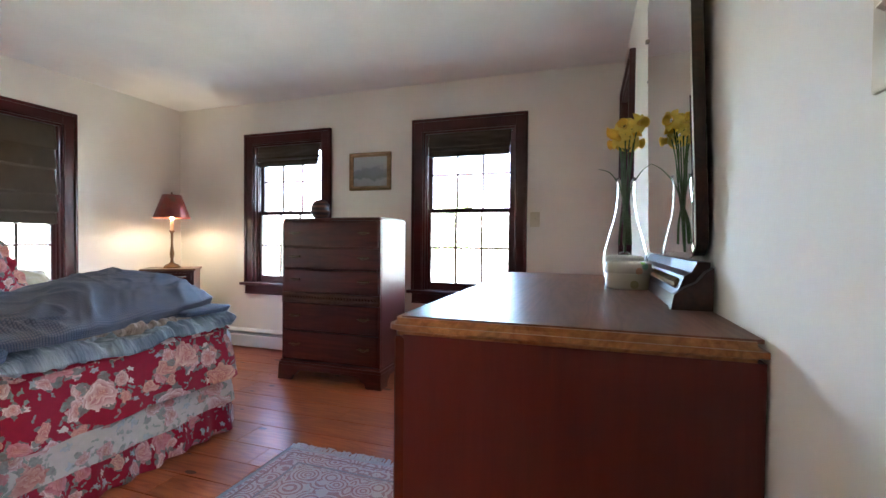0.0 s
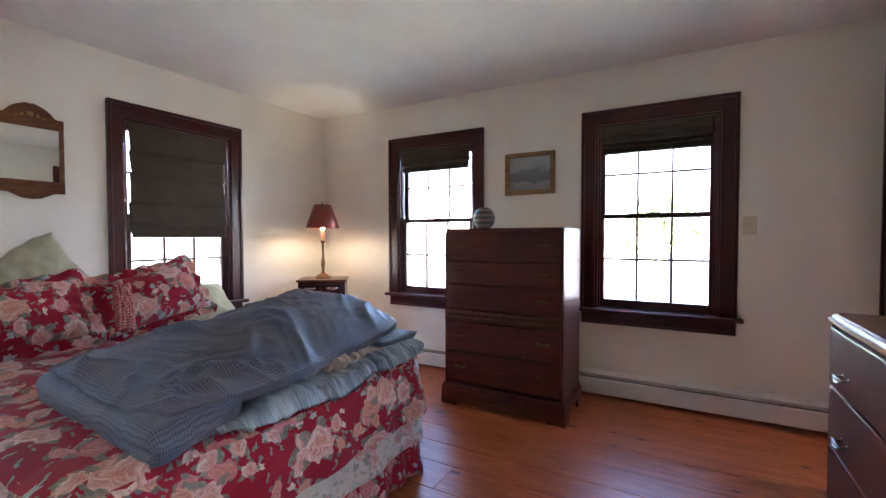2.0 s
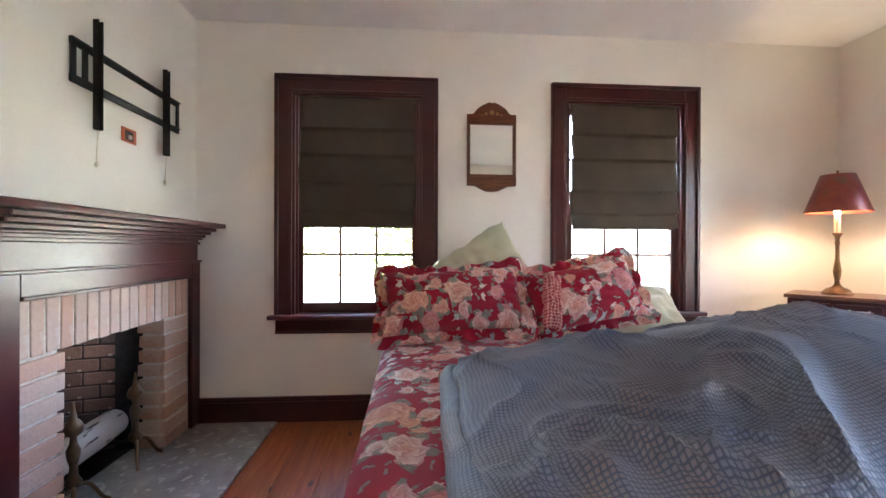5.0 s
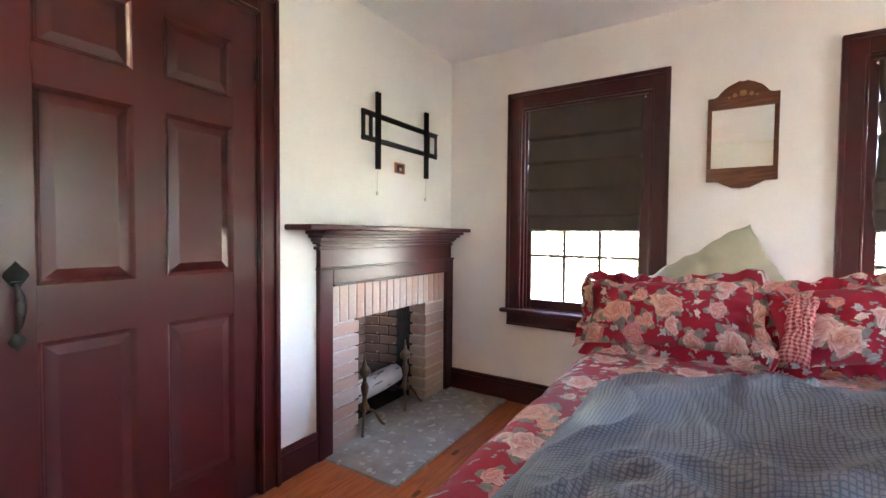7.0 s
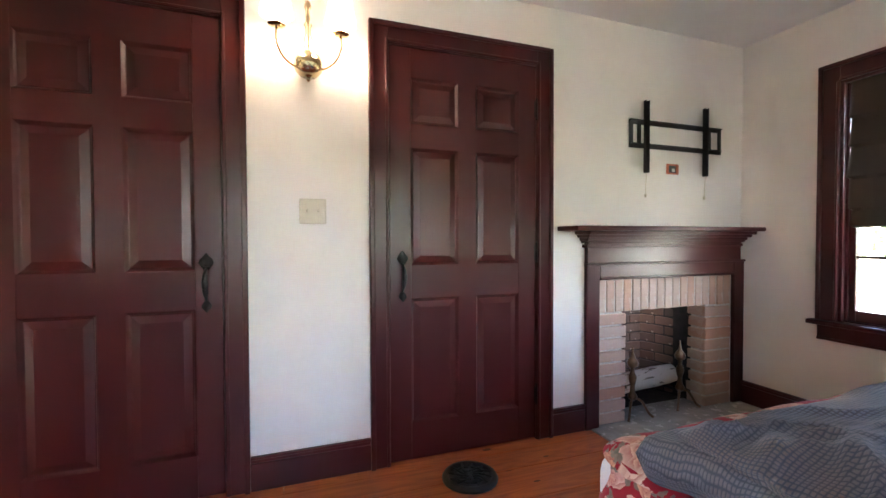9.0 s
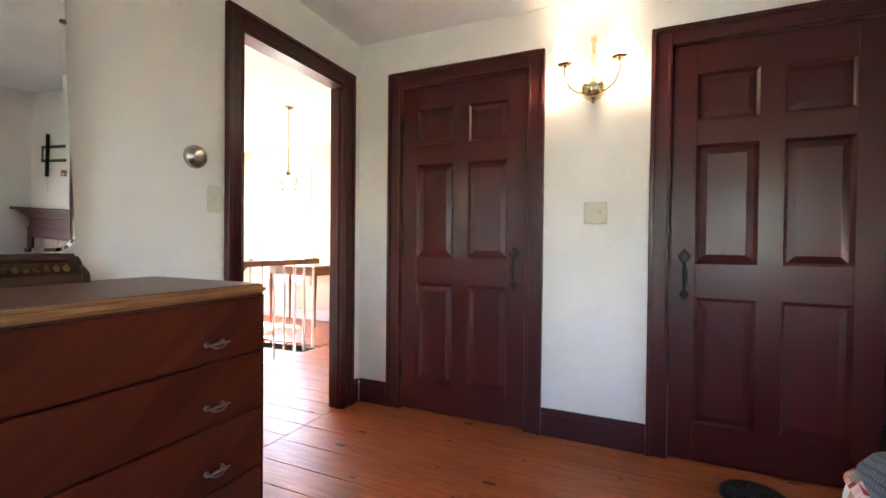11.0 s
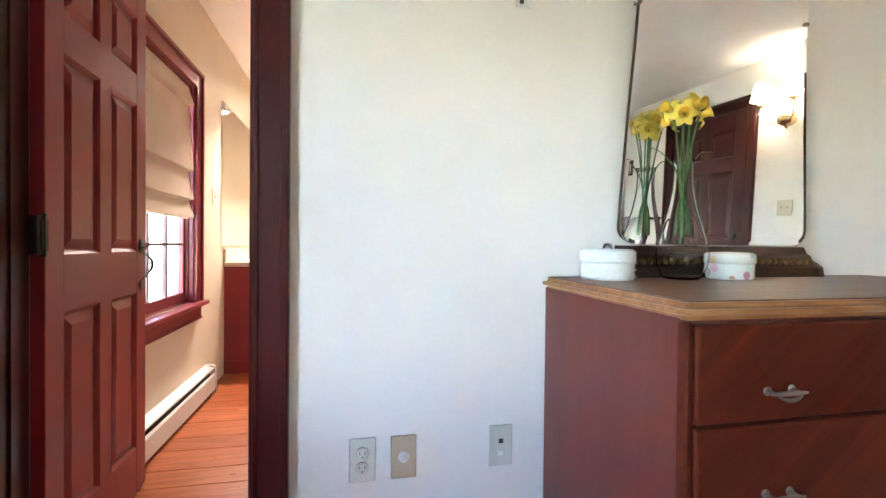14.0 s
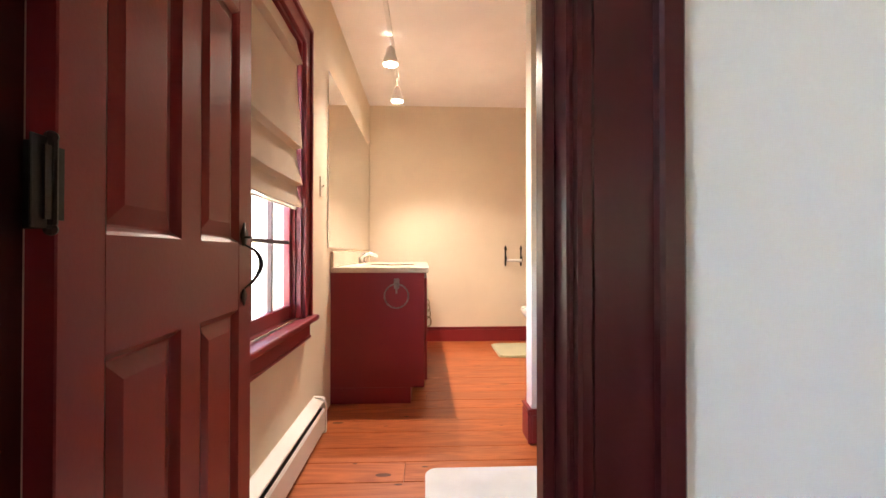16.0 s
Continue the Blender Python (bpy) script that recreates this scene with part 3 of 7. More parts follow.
def roman_shade(m, bottom, mat, label, folds, seed):
    """A soft cloth shade hung inside the window's casing, in the window's axes."""
    s = thing("roman_shade", label, "roman shade", m)
    top, hw = HEAD - 0.018, HALF - 0.040
    bm = bmesh.new()
    n = 110
    rnd = random.Random(seed)
    marks = sorted(folds, reverse=True)

    def depth(z):
        d = 0.0
        for k, f in enumerate(marks):
            lo = marks[k + 1] if k + 1 < len(marks) else bottom
            if lo <= z <= f:
                u = (f - z) / max(f - lo, 1e-3)
                d = 0.030 * u ** 1.4
        return d

    def place(u, v):
        z = top - (top - bottom) * v
        sag = 0.006 * math.sin(math.pi * u) * v
        bow = 0.010 * math.sin(9.0 * v + seed) * (1 if u > 0.5 else -1) * abs(2 * u - 1) ** 6 * v
        y = -0.012 + depth(z) + 0.004 * bumps(u * 3, v * 4, 1.4, seed)
        return (hw * (2 * u - 1) + bow, y, z - sag)
    sheet(bm, 40, n, place)
    f = part("fabric", bm, mat, s, smooth=True)
    sol = f.modifiers.new("thick", "SOLIDIFY")
    sol.thickness = 0.004
    part("headrail", boxes((-hw, hw, -0.034, -0.016, top - 0.02, top + 0.001)), mat, s)
    hem = bmesh.new()
    tube(hem, [(-hw + 0.01, -0.014, bottom - 0.004), (hw - 0.01, -0.014, bottom - 0.004)], 0.007, 8)
    part("hem_rod", hem, mat, s)
    for x in (-hw + 0.012, hw - 0.02):
        cord = bmesh.new()
        tube(cord, [(x, -0.03, top), (x + 0.003, -0.03, (top + bottom) / 2), (x, -0.03, bottom + 0.01)], 0.0016, 5)
        part("cord", cord, SLOT, s)
    return s


DARK = "olive brown cloth roman shade drawn down over the window"
RAISED = "olive brown cloth roman shade pulled up in folds"
for k, c in enumerate(WIN_X):
    roman_shade(pose(c, NY, 0, 0, 0, 180), 1.765, SHADE_CLOTH, RAISED, (1.95, 1.84, 1.805), 3.0 + k)
roman_shade(pose(WX, WIN_Y[1], 0, 0, 0, -90), 1.172, SHADE_CLOTH, DARK, (1.95, 1.76, 1.60, 1.40, 1.262), 7.0)
roman_shade(pose(WX, WIN_Y[0], 0, 0, 0, -90), 1.172, SHADE_CLOTH, DARK, (1.95, 1.76, 1.60, 1.43, 1.262), 8.5)
roman_shade(pose(BATHWIN, NY, 0, 0, 0, 180), 1.165, CREAM_SHADE, "cream cloth roman shade half lowered in soft folds", (1.95, 1.84, 1.44, 1.27), 11.0)


# ---- doors ----
def six_panel_leaf(bm, w, h, t):
    """Stiles and rails with six raised panels, both faces; local x 0..w, y -t/2..t/2."""
    st, mid = 0.105 * w / 0.8, 0.095 * w / 0.8
    rows = ((0.18, 0.80), (0.965, 1.543), (1.660, h - 0.145))
    cols = ((st, w / 2 - mid / 2), (w / 2 + mid / 2, w - st))
    e = 0.0006
    box(bm, 0, st, -t / 2, t / 2, 0, h, 0.002)
    box(bm, w - st, w, -t / 2, t / 2, 0, h, 0.002)
    z = 0
    for z0, z1 in rows + ((h, h),):
        box(bm, st, w - st, -t / 2 + e, t / 2 - e, z, z0)
        z = z1
    for z0, z1 in rows:
        box(bm, cols[0][1], cols[1][0], -t / 2 + e, t / 2 - e, z0, z1)
    panels = []
    for z0, z1 in rows:
        for x0, x1 in cols:
            panels.append((x0, x1, z0, z1))
    return panels


def raised_panel(w, h, t):
    """A fielded panel: recessed border that slopes up to a flat middle, both faces."""
    bm = bmesh.new()
    for s in (-1, 1):
        prof = ((0.0, t / 2), (0.006, t / 2 - 0.005), (0.012, t / 2 - 0.012), (0.016, t / 2 - 0.0135), (0.046, t / 2 - 0.004), (0.050, t / 2 - 0.004))
        rings = []
        for inset, y in prof:
            a, b = w / 2 - inset, h / 2 - inset
            rings.append([bm.verts.new((x, s * y, z)) for x, z in ((-a, -b), (a, -b), (a, b), (-a, b))])
        for p, q in zip(rings, rings[1:]):
            for i in range(4):
                bm.faces.new((p[i], p[(i + 1) % 4], q[(i + 1) % 4], q[i]))
        bm.faces.new(rings[-1])
    bmesh.ops.recalc_face_normals(bm, faces=bm.faces)
    return bm


def iron_handle(parent, at, side, face, k=0.82, bar=0.005):
    """A forged thumb-latch handle with spear-shaped ends; side: the face's direction along y."""
    bm = bmesh.new()
    for z, f in ((0.085 * k, 1), (-0.085 * k, -1)):
        pts = [(0, 0.052), (0.012, 0.036), (0.025, 0.022), (0.029, 0.008), (0.018, -0.008), (0.010, -0.020), (-0.010, -0.020), (-0.018, -0.008), (-0.029, 0.008), (-0.025, 0.022), (-0.012, 0.036)]
        sc = k if f > 0 else 0.72 * k
        lo, hi = sorted((face * side, (face + 0.004) * side))
        extrude_outline(bm, [(at[0] + x * sc, at[2] + z + y * f * sc) for x, y in pts], "y", lo + at[1], hi + at[1])
    pts = curve_points([(at[0], at[1] + side * (face + 0.004), at[2] + 0.068 * k), (at[0], at[1] + side * (face + 0.032), at[2] + 0.046 * k), (at[0], at[1] + side * (face + 0.044), at[2] + 0.006 * k), (at[0], at[1] + side * (face + 0.028), at[2] - 0.040 * k), (at[0], at[1] + side * (face + 0.004), at[2] - 0.068 * k)], 6)
    tube(bm, pts, [0.75 * bar + 1.1 * bar * math.sin(math.pi * i / (len(pts) - 1)) ** 2 for i in range(len(pts))], 8)
    box(bm, at[0] - 0.012, at[0] + 0.012, at[1] + side * (face + 0.002), at[1] + side * (face + 0.020), at[2] + 0.072, at[2] + 0.078, 0.002)
    return part("handle", bm, IRON, parent, "black forged iron thumb-latch handle", True)


def hinge_mesh():
    bm = bmesh.new()
    tube(bm, [(0, 0, -0.048), (0, 0, 0.048)], 0.0065, 10)
    for z in (-0.053, 0.053):
        bmesh.ops.create_uvsphere(bm, u_segments=8, v_segments=6, radius=0.0075, matrix=Matrix.Translation((0, 0, z)))
    box(bm, -0.014, 0.014, -0.004, -0.001, -0.042, 0.042)
    return bm


def door(name, m, w, h, handle_x, hinge_x, side, label, hinge_mat, paint=TRIM):
    """A six-panel door leaf, local x along the leaf from its corner; side: which face (y) is seen."""
    d = thing(name, label, "door", m, kind="structure")
    t = 0.036
    bm = bmesh.new()
    panels = six_panel_leaf(bm, w, h, t)
    leaf = part("leaf", bm, paint, d)
    for x0, x1, z0, z1 in panels:
        p = part("panel", raised_panel(x1 - x0, z1 - z0, t), paint, leaf)
        p.location = ((x0 + x1) / 2, 0, (z0 + z1) / 2)
    for s in (1, -1):
        iron_handle(d, (handle_x, 0, 0.905), s, t / 2, *((0.98, 0.0066) if paint is TRIM else (0.82, 0.0032)))
    first = None
    for z in (0.24, 1.02, 1.80):
        if first is None:
            first = part("hinge", hinge_mesh(), hinge_mat, d, "dark iron butt hinge")
            first.location = (hinge_x, side * (t / 2 + 0.003), z)
        else:
            share("hinge", first, d, (hinge_x, side * (t / 2 + 0.003), z))
    return d


# strip added behind the leaf so that the shaded hinge gap reads dark
tagged(part("hinge_jamb", boxes((EX2 + 0.001, 0.718, 4.0875, 4.099, 0, DOOR_H)), TRIM), "oxblood strip added to darken the bathroom door's hinge gap", "trim", kind="structure")
g = 0.007
door("door_1", pose(C1[0] + g, SY - 0.012, 0.012), C1[1] - C1[0] - 2 * g, DOOR_H - 0.02, 0.062, C1[1] - C1[0] - g - 0.004, 1, "closed oxblood six-panel closet door with iron latch", IRON)
door("door_2", pose(C2[0] + g, SY - 0.012, 0.012), C2[1] - C2[0] - 2 * g, DOOR_H - 0.02, C2[1] - C2[0] - 2 * g - 0.062, -0.004, 1, "closed oxblood six-panel closet door beside the fireplace", IRON)
bath_door = door("door_3", pose(0.722, 4.072, 0.012, 0, 0, 3.1), 0.66, DOOR_H - 0.02, 0.605, -0.012, -1, "oxblood six-panel bathroom door standing wide open", IRON, LIT_TRIM)
for z in (0.24, 1.02, 1.80):
    part("hinge_leaf", boxes((-0.004, -0.0005, -0.017, 0.017, z - 0.052, z + 0.052), (-0.040, -0.004, -0.0215, -0.0185, z - 0.052, z + 0.052), bev=0.001), IRON, bath_door, "black iron hinge leaf")


# ---- heaters ----
def heater(x0, x1, m, label):
    h = thing("baseboard_heater", label, "heater", m @ Matrix.Diagonal((1, 1, 0.93, 1)))
    bm = bmesh.new()
    extrude_outline(bm, [(0, 0.02), (0.05, 0.02), (0.05, 0.032), (0.012, 0.04), (0.012, 0.15), (0.058, 0.172), (0.058, 0.18), (0.008, 0.198), (0, 0.198)], "x", x0, x1)
    part("housing", bm, WHITE_METAL, h)
    bm = bmesh.new()
    extrude_outline(bm, [(0.060, 0.022), (0.066, 0.024), (0.066, 0.132), (0.058, 0.146), (0.055, 0.142), (0.060, 0.130)], "x", x0 + 0.002, x1 - 0.002)
    part("cover", bm, WHITE_METAL, h)
    # plain dark block put in for the shade between hood and cover
    part("heating_core", boxes((x0 + 0.03, x1 - 0.03, 0.0135, 0.052, 0.055, 0.139)), SLOT, h, "dark block standing for the shade inside the slot")
    bm = bmesh.new()
    tube(bm, [(x0 + 0.02, 0.036, 0.09), (x1 - 0.02, 0.036, 0.09)], 0.011, 8)
    part("pipe", bm, ANTIQUE_BRASS, h)
    for x in (x0, x1):
        bm = bmesh.new()
        s = 0.028
        a, b = (x - 0.001, x + s) if x == x0 else (x - s, x + 0.001)
        extrude_outline(bm, [(0, 0), (0.070, 0.0), (0.070, 0.15), (0.062, 0.188), (0.045, 0.2), (0, 0.2)], "x", a, b)
        part("end_cap", bm, WHITE_METAL, h)
    return h


heater(-0.55, 3.30, pose(0, NY, 0, 0, 0, 180), "long white enamelled baseboard heater under the windows")
heater(-2.55, -1.0, pose(0, NY, 0, 0, 0, 180), "white enamelled baseboard heater under the bathroom window")


# ---- fireplace ----
def brick_mat(name, cols, soot=0.0):
    m = Mat(name)
    v = m.coords()
    r = m.rnd()
    n = m.noise(v, 30, 5)
    c = m.ramp(r, [(0.0, cols[0]), (0.35, cols[1]), (0.7, cols[2]), (1.0, cols[3])])
    c = m.mix(m.math("MULTIPLY", n, 0.6), c, tuple(x * 0.62 for x in cols[1]))
    chalk = m.math("GREATER_THAN", m.noise(v, 11, 4), 0.62)
    c = m.mix(m.math("MULTIPLY", chalk, 0.35), c, (0.55, 0.48, 0.40))
    m.set(Base_Color=c, Roughness=0.9)
    return m.bump(m.noise(v, 70, 5), 0.6, 0.006).mat


BRICK = brick_mat("pale_orange_brick", ((0.52, 0.29, 0.20), (0.55, 0.37, 0.28), (0.57, 0.43, 0.35), (0.50, 0.36, 0.29)))
SOOTY = brick_mat("sooty_firebrick", ((0.13, 0.07, 0.05), (0.09, 0.06, 0.05), (0.19, 0.11, 0.08), (0.05, 0.042, 0.04)))
MORTAR = plain("mortar", (0.52, 0.46, 0.39), 0.95, vary=0.2, scale=60, bump=0.4)
SOOT = plain("soot", (0.020, 0.018, 0.017), 0.95, vary=0.4)

fire = thing("fireplace", "brick fireplace with an oxblood painted wooden mantel", "fireplace", pose(0, 0, 0))
part("mortar_bed", boxes((-3.610, FB[0] - 0.008, SY - 0.16, SY - 0.006, 0.0, 0.866), (FB[1] + 0.008, -2.516, SY - 0.16, SY - 0.006, 0.0, 0.866), (FB[0] - 0.008, FB[1] + 0.008, SY - 0.16, SY - 0.006, 0.672, 0.866)), MORTAR, fire)
fbx0, fbx1, fby = FB[0] + 0.10, FB[1] - 0.10, SY - 0.46
bm = bmesh.new()
extrude_outline(bm, [(FB[0] - 0.02, SY - 0.06), (fbx0 - 0.02, fby - 0.02), (fbx1 + 0.02, fby - 0.02), (FB[1] + 0.02, SY - 0.06), (FB[1] + 0.12, SY - 0.06), (FB[1] + 0.12, fby - 0.12), (FB[0] - 0.12, fby - 0.12), (FB[0] - 0.12, SY - 0.06)], "z", 0, 1.1)
part("firebox_shell", bm, SOOT, fire)
part("firebox_lid", boxes((FB[0] - 0.1, FB[1] + 0.1, fby - 0.1, SY - 0.161, 1.0, 1.05)), SOOT, fire)


def brick_piece(w, h, d):
    return boxes((-w / 2, w / 2, -d, 0, -h / 2, h / 2), bev=0.005, segs=2)


rb = random.Random(5)
brick_a = None
course = 0.868 / 12.6
lay = part("brick_pier", boxes((-3.609, FB[0] - 0.01, SY - 0.05, SY - 0.0065, 0.001, 0.66)), MORTAR, fire)
lay2 = part("brick_pier", boxes((FB[1] + 0.01, -2.517, SY - 0.05, SY - 0.0065, 0.001, 0.66)), MORTAR, fire)
lay3 = part("brick_lintel", boxes((-3.609, -2.517, SY - 0.05, SY - 0.0068, 0.675, 0.865)), MORTAR, fire)
rows = 9
ch = 0.664 / rows
for side, par, x0, x1 in ((0, lay, -3.608, FB[0]), (1, lay2, FB[1], -2.518)):
    for r in range(rows):
        w = x1 - x0
        if brick_a is None:
            brick_a = part("brick", brick_piece(w - 0.006, ch - 0.011, 0.17), BRICK, par)
            b = brick_a
        else:
            b = share("brick", brick_a, par, (0, 0, 0))
        b.location = ((x0 + x1) / 2 + rb.uniform(-0.002, 0.002), SY + rb.uniform(-0.002, 0.004), ch * (r + 0.5))
        b.rotation_euler = (0, radians(rb.uniform(-0.7, 0.7)), 0)
n = 17
sw = (3.608 - 2.518) / n
soldier = None
for k in range(n):
    at = (-3.608 + sw * (k + 0.5), SY + rb.uniform(-0.002, 0.003), 0.767 + rb.uniform(-0.002, 0.002))
    if soldier is None:
        soldier = part("brick", brick_piece(sw - 0.009, 0.192, 0.10), BRICK, lay3)
        soldier.location = at
    else:
        share("brick", soldier, lay3, at, (0, radians(rb.uniform(-0.6, 0.6)), 0))
# firebox lining
back = part("firebox_back", boxes((fbx0, fbx1, fby - 0.02, fby - 0.006, 0.0, 1.0)), SOOT, fire)
piece = None
for r in range(11):
    for k in range(-1, 3):
        x0 = fbx0 + 0.205 * k + (0.10 if r % 2 else 0)
        x1 = x0 + 0.2
        x0, x1 = max(x0, fbx0), min(x1, fbx1)
        if x1 - x0 < 0.03:
            continue
        if piece is None:
            piece = part("brick", brick_piece(0.2, 0.058, 0.02), SOOTY, back)
        else:
            share("brick", piece, back, (0, 0, 0))
        b = back.children[-1]
        b.location, b.scale = ((x0 + x1) / 2, fby + 0.012 + rb.uniform(0, 0.003), 0.05 + 0.067 * r), ((x1 - x0) / 0.2, 1, 1)
for sgn, xa, xb in ((1, FB[0], fbx0), (-1, FB[1], fbx1)):
    ang = math.atan2(fby - (SY - 0.17), xb - xa)
    ln = math.hypot(xb - xa, fby - (SY - 0.17))
    cheek = part("firebox_cheek", boxes((min(xa, xb) - 0.02, min(xa, xb) - 0.015, fby, SY - 0.17, 0, 0.9)) if sgn > 0 else boxes((max(xa, xb) + 0.015, max(xa, xb) + 0.02, fby, SY - 0.17, 0, 0.9)), SOOT, fire)
    for r in range(11):
        f0 = 0.0 if r % 2 else 0.45
        for a, c in ((0.0, 0.62 - f0 * 0.5), (0.65 - f0 * 0.5, 1.0)):
            mid = (a + c) / 2
            share("brick", piece, cheek, (xa + (xb - xa) * mid, SY - 0.17 + (fby - SY + 0.17) * mid, 0.05 + 0.067 * r), (0, 0, ang if sgn > 0 else ang + math.pi), ((c - a) * ln / 0.2, 1, 1))
hearth_mat = Mat("mottled_hearth_slate")
hv = hearth_mat.coords()
hn = hearth_mat.noise(hv, 7, 6, 0.65)
hs = hearth_mat.math("GREATER_THAN", hearth_mat.noise(hv, 19, 4), 0.60)
hearth_mat.set(Base_Color=hearth_mat.mix(hs, hearth_mat.ramp(hn, [(0.3, (0.20, 0.198, 0.185)), (0.7, (0.35, 0.345, 0.325))]), (0.44, 0.43, 0.41)), Roughness=0.6)
hearth_mat.bump(hn, 0.4, 0.006)
bm = boxes((-3.70, -2.462, SY - 0.16, 0.602, -0.02, 0.008), bev=0.003, segs=2)
tagged(part("hearth", bm, hearth_mat.mat), "mottled grey slate hearth slab set in the floor", "hearth", kind="structure")
part("firebox_floor", boxes((FB[0] - 0.02, FB[1] + 0.02, fby - 0.02, SY - 0.161, 0, 0.010)), SOOT, fire)
# mantel
part("pilaster", boxes((-3.70, -3.606, SY, SY + 0.026, 0.0085, 0.955), bev=0.004), TRIM, fire)
part("pilaster", boxes((-2.516, -2.422, SY, SY + 0.026, 0, 0.955), bev=0.004), TRIM, fire)
part("frieze", boxes((-3.66, -2.424, SY, SY + 0.030, 0.962, 1.06), bev=0.003), TRIM, fire)
part("header", boxes((-3.606, -2.516, SY, SY + 0.025, 0.868, 0.9535), bev=0.003), TRIM, fire)
part("bead_moulding", boxes((-3.70, -2.418, SY, SY + 0.036, 0.953, 0.966), bev=0.003), TRIM, fire)
part("lip_moulding", boxes((-3.606, -2.516, SY + 0.004, SY + 0.034, 0.866, 0.880), bev=0.003), TRIM, fire)
bm = bmesh.new()
for k, (d, z0, z1) in enumerate(((0.045, 1.055, 1.072), (0.058, 1.082, 1.094), (0.075, 1.094, 1.112), (0.105, 1.112, 1.130), (0.135, 1.130, 1.150))):
    box(bm, -3.66 - 0.0003 * k, -2.43 + d * 0.55, SY, SY + d, z0, z1 + 0.0005, 0.004)
box(bm, -3.655, -2.425, SY, SY + 0.035, 1.055, 1.15)
part("bed_moulding", bm, TRIM, fire)
part("mantel_shelf", boxes((-3.672, -2.238, SY, SY + 0.185, 1.150, 1.176), bev=0.007, segs=3), TRIM, fire)


def andiron(m):
    a = thing("andiron", "turned brass andiron standing in the firebox", "andiron", m, "pair of andirons")
    bm = bmesh.new()
    lathe(bm, [(0.012, 0.10), (0.026, 0.115), (0.028, 0.13), (0.016, 0.15), (0.013, 0.19), (0.022, 0.225), (0.024, 0.25), (0.013, 0.275), (0.011, 0.30), (0.03, 0.315), (0.034, 0.335), (0.024, 0.357), (0.012, 0.37), (0.010, 0.385), (0.006, 0.40), (0.004, 0.432)], 16)
    part("post", bm, BRASS_DARK, a, "blackened turned brass post", True)
    for s in (-1, 1):
        bm = bmesh.new()
        tube(bm, curve_points([(0, 0, 0.115), (s * 0.04, 0.03, 0.10), (s * 0.075, 0.055, 0.03), (s * 0.095, 0.07, 0.008)], 6), 0.008, 8)
        part("leg", bm, BRASS_DARK, a, "", True)
    bm = bmesh.new()
    tube(bm, [(0, 0, 0.11), (0, -0.06, 0.10), (0, -0.26, 0.09), (0, -0.27, 0.01)], 0.009, 6)
    part("billet_bar", bm, IRON, a)
    return a


ai = andiron(pose(-2.81, SY - 0.03, 0.010))
copy_thing(ai, pose(-3.22, SY - 0.05, 0.010))
birch = Mat("pale_birch_bark")
bn = birch.noise(birch.coords("Object", (3, 26, 26)), 2.0, 4)
birch.set(Base_Color=birch.mix(birch.math("GREATER_THAN", bn, 0.62), (0.50, 0.46, 0.39), (0.09, 0.07, 0.05)), Roughness=0.85)
birch.bump(bn, 0.4, 0.004)
bm = bmesh.new()
tube(bm, [(-0.26, 0, 0), (-0.1, 0.004, 0.004), (0.1, -0.003, 0.002), (0.26, 0.0, 0)], [0.062, 0.066, 0.063, 0.06], 18)
lg = part("log", bm, birch.mat, None, "", True)
lg.matrix_basis = pose(-3.03, SY - 0.17, 0.173, 0, 2, 4)
tagged(lg, "pale birch log lying across the andirons", "log")
bm = bmesh.new()
tube(bm, [(-0.24, 0, 0), (0.0, 0.01, 0.004), (0.24, 0.0, 0)], [0.03, 0.034, 0.028], 12)
lg = part("log", bm, wood("charred_wood", (0.015, 0.012, 0.010), (0.05, 0.035, 0.025), 0.9), None, "", True)
lg.matrix_basis = pose(-3.04, SY - 0.28, 0.143, 0, -3, -6)
tagged(lg, "charred dark log behind the birch log", "log")


# ---- bed ----
BX0, BX1, BY0, BY1, BT = -3.60, -1.56, 1.27, 2.74, 0.585
bed = thing("bed", "queen bed made up with red rose-print bedspread and skirt", "bed", pose(0, 0, 0))
part("box_spring", boxes((BX0, BX1 - 0.02, BY0 + 0.02, BY1 - 0.02, 0.16, 0.34), bev=0.03, segs=3), SHEET, bed, "white box spring")
part("mattress", boxes((BX0, BX1, BY0, BY1, 0.34, BT - 0.03), bev=0.05, segs=4), SHEET, bed, "white mattress edge")
for y in (BY0 + 0.08, BY1 - 0.11):
    part("side_rail", boxes((BX0 + 0.05, BX1 - 0.1, y, y + 0.03, 0.10, 0.16)), IRON, bed)
for x in (BX0 + 0.08, BX1 - 0.16):
    for y in (BY0 + 0.08, BY1 - 0.12):
        part("leg", boxes((x, x + 0.04, y, y + 0.04, 0.0, 0.16)), IRON, bed)


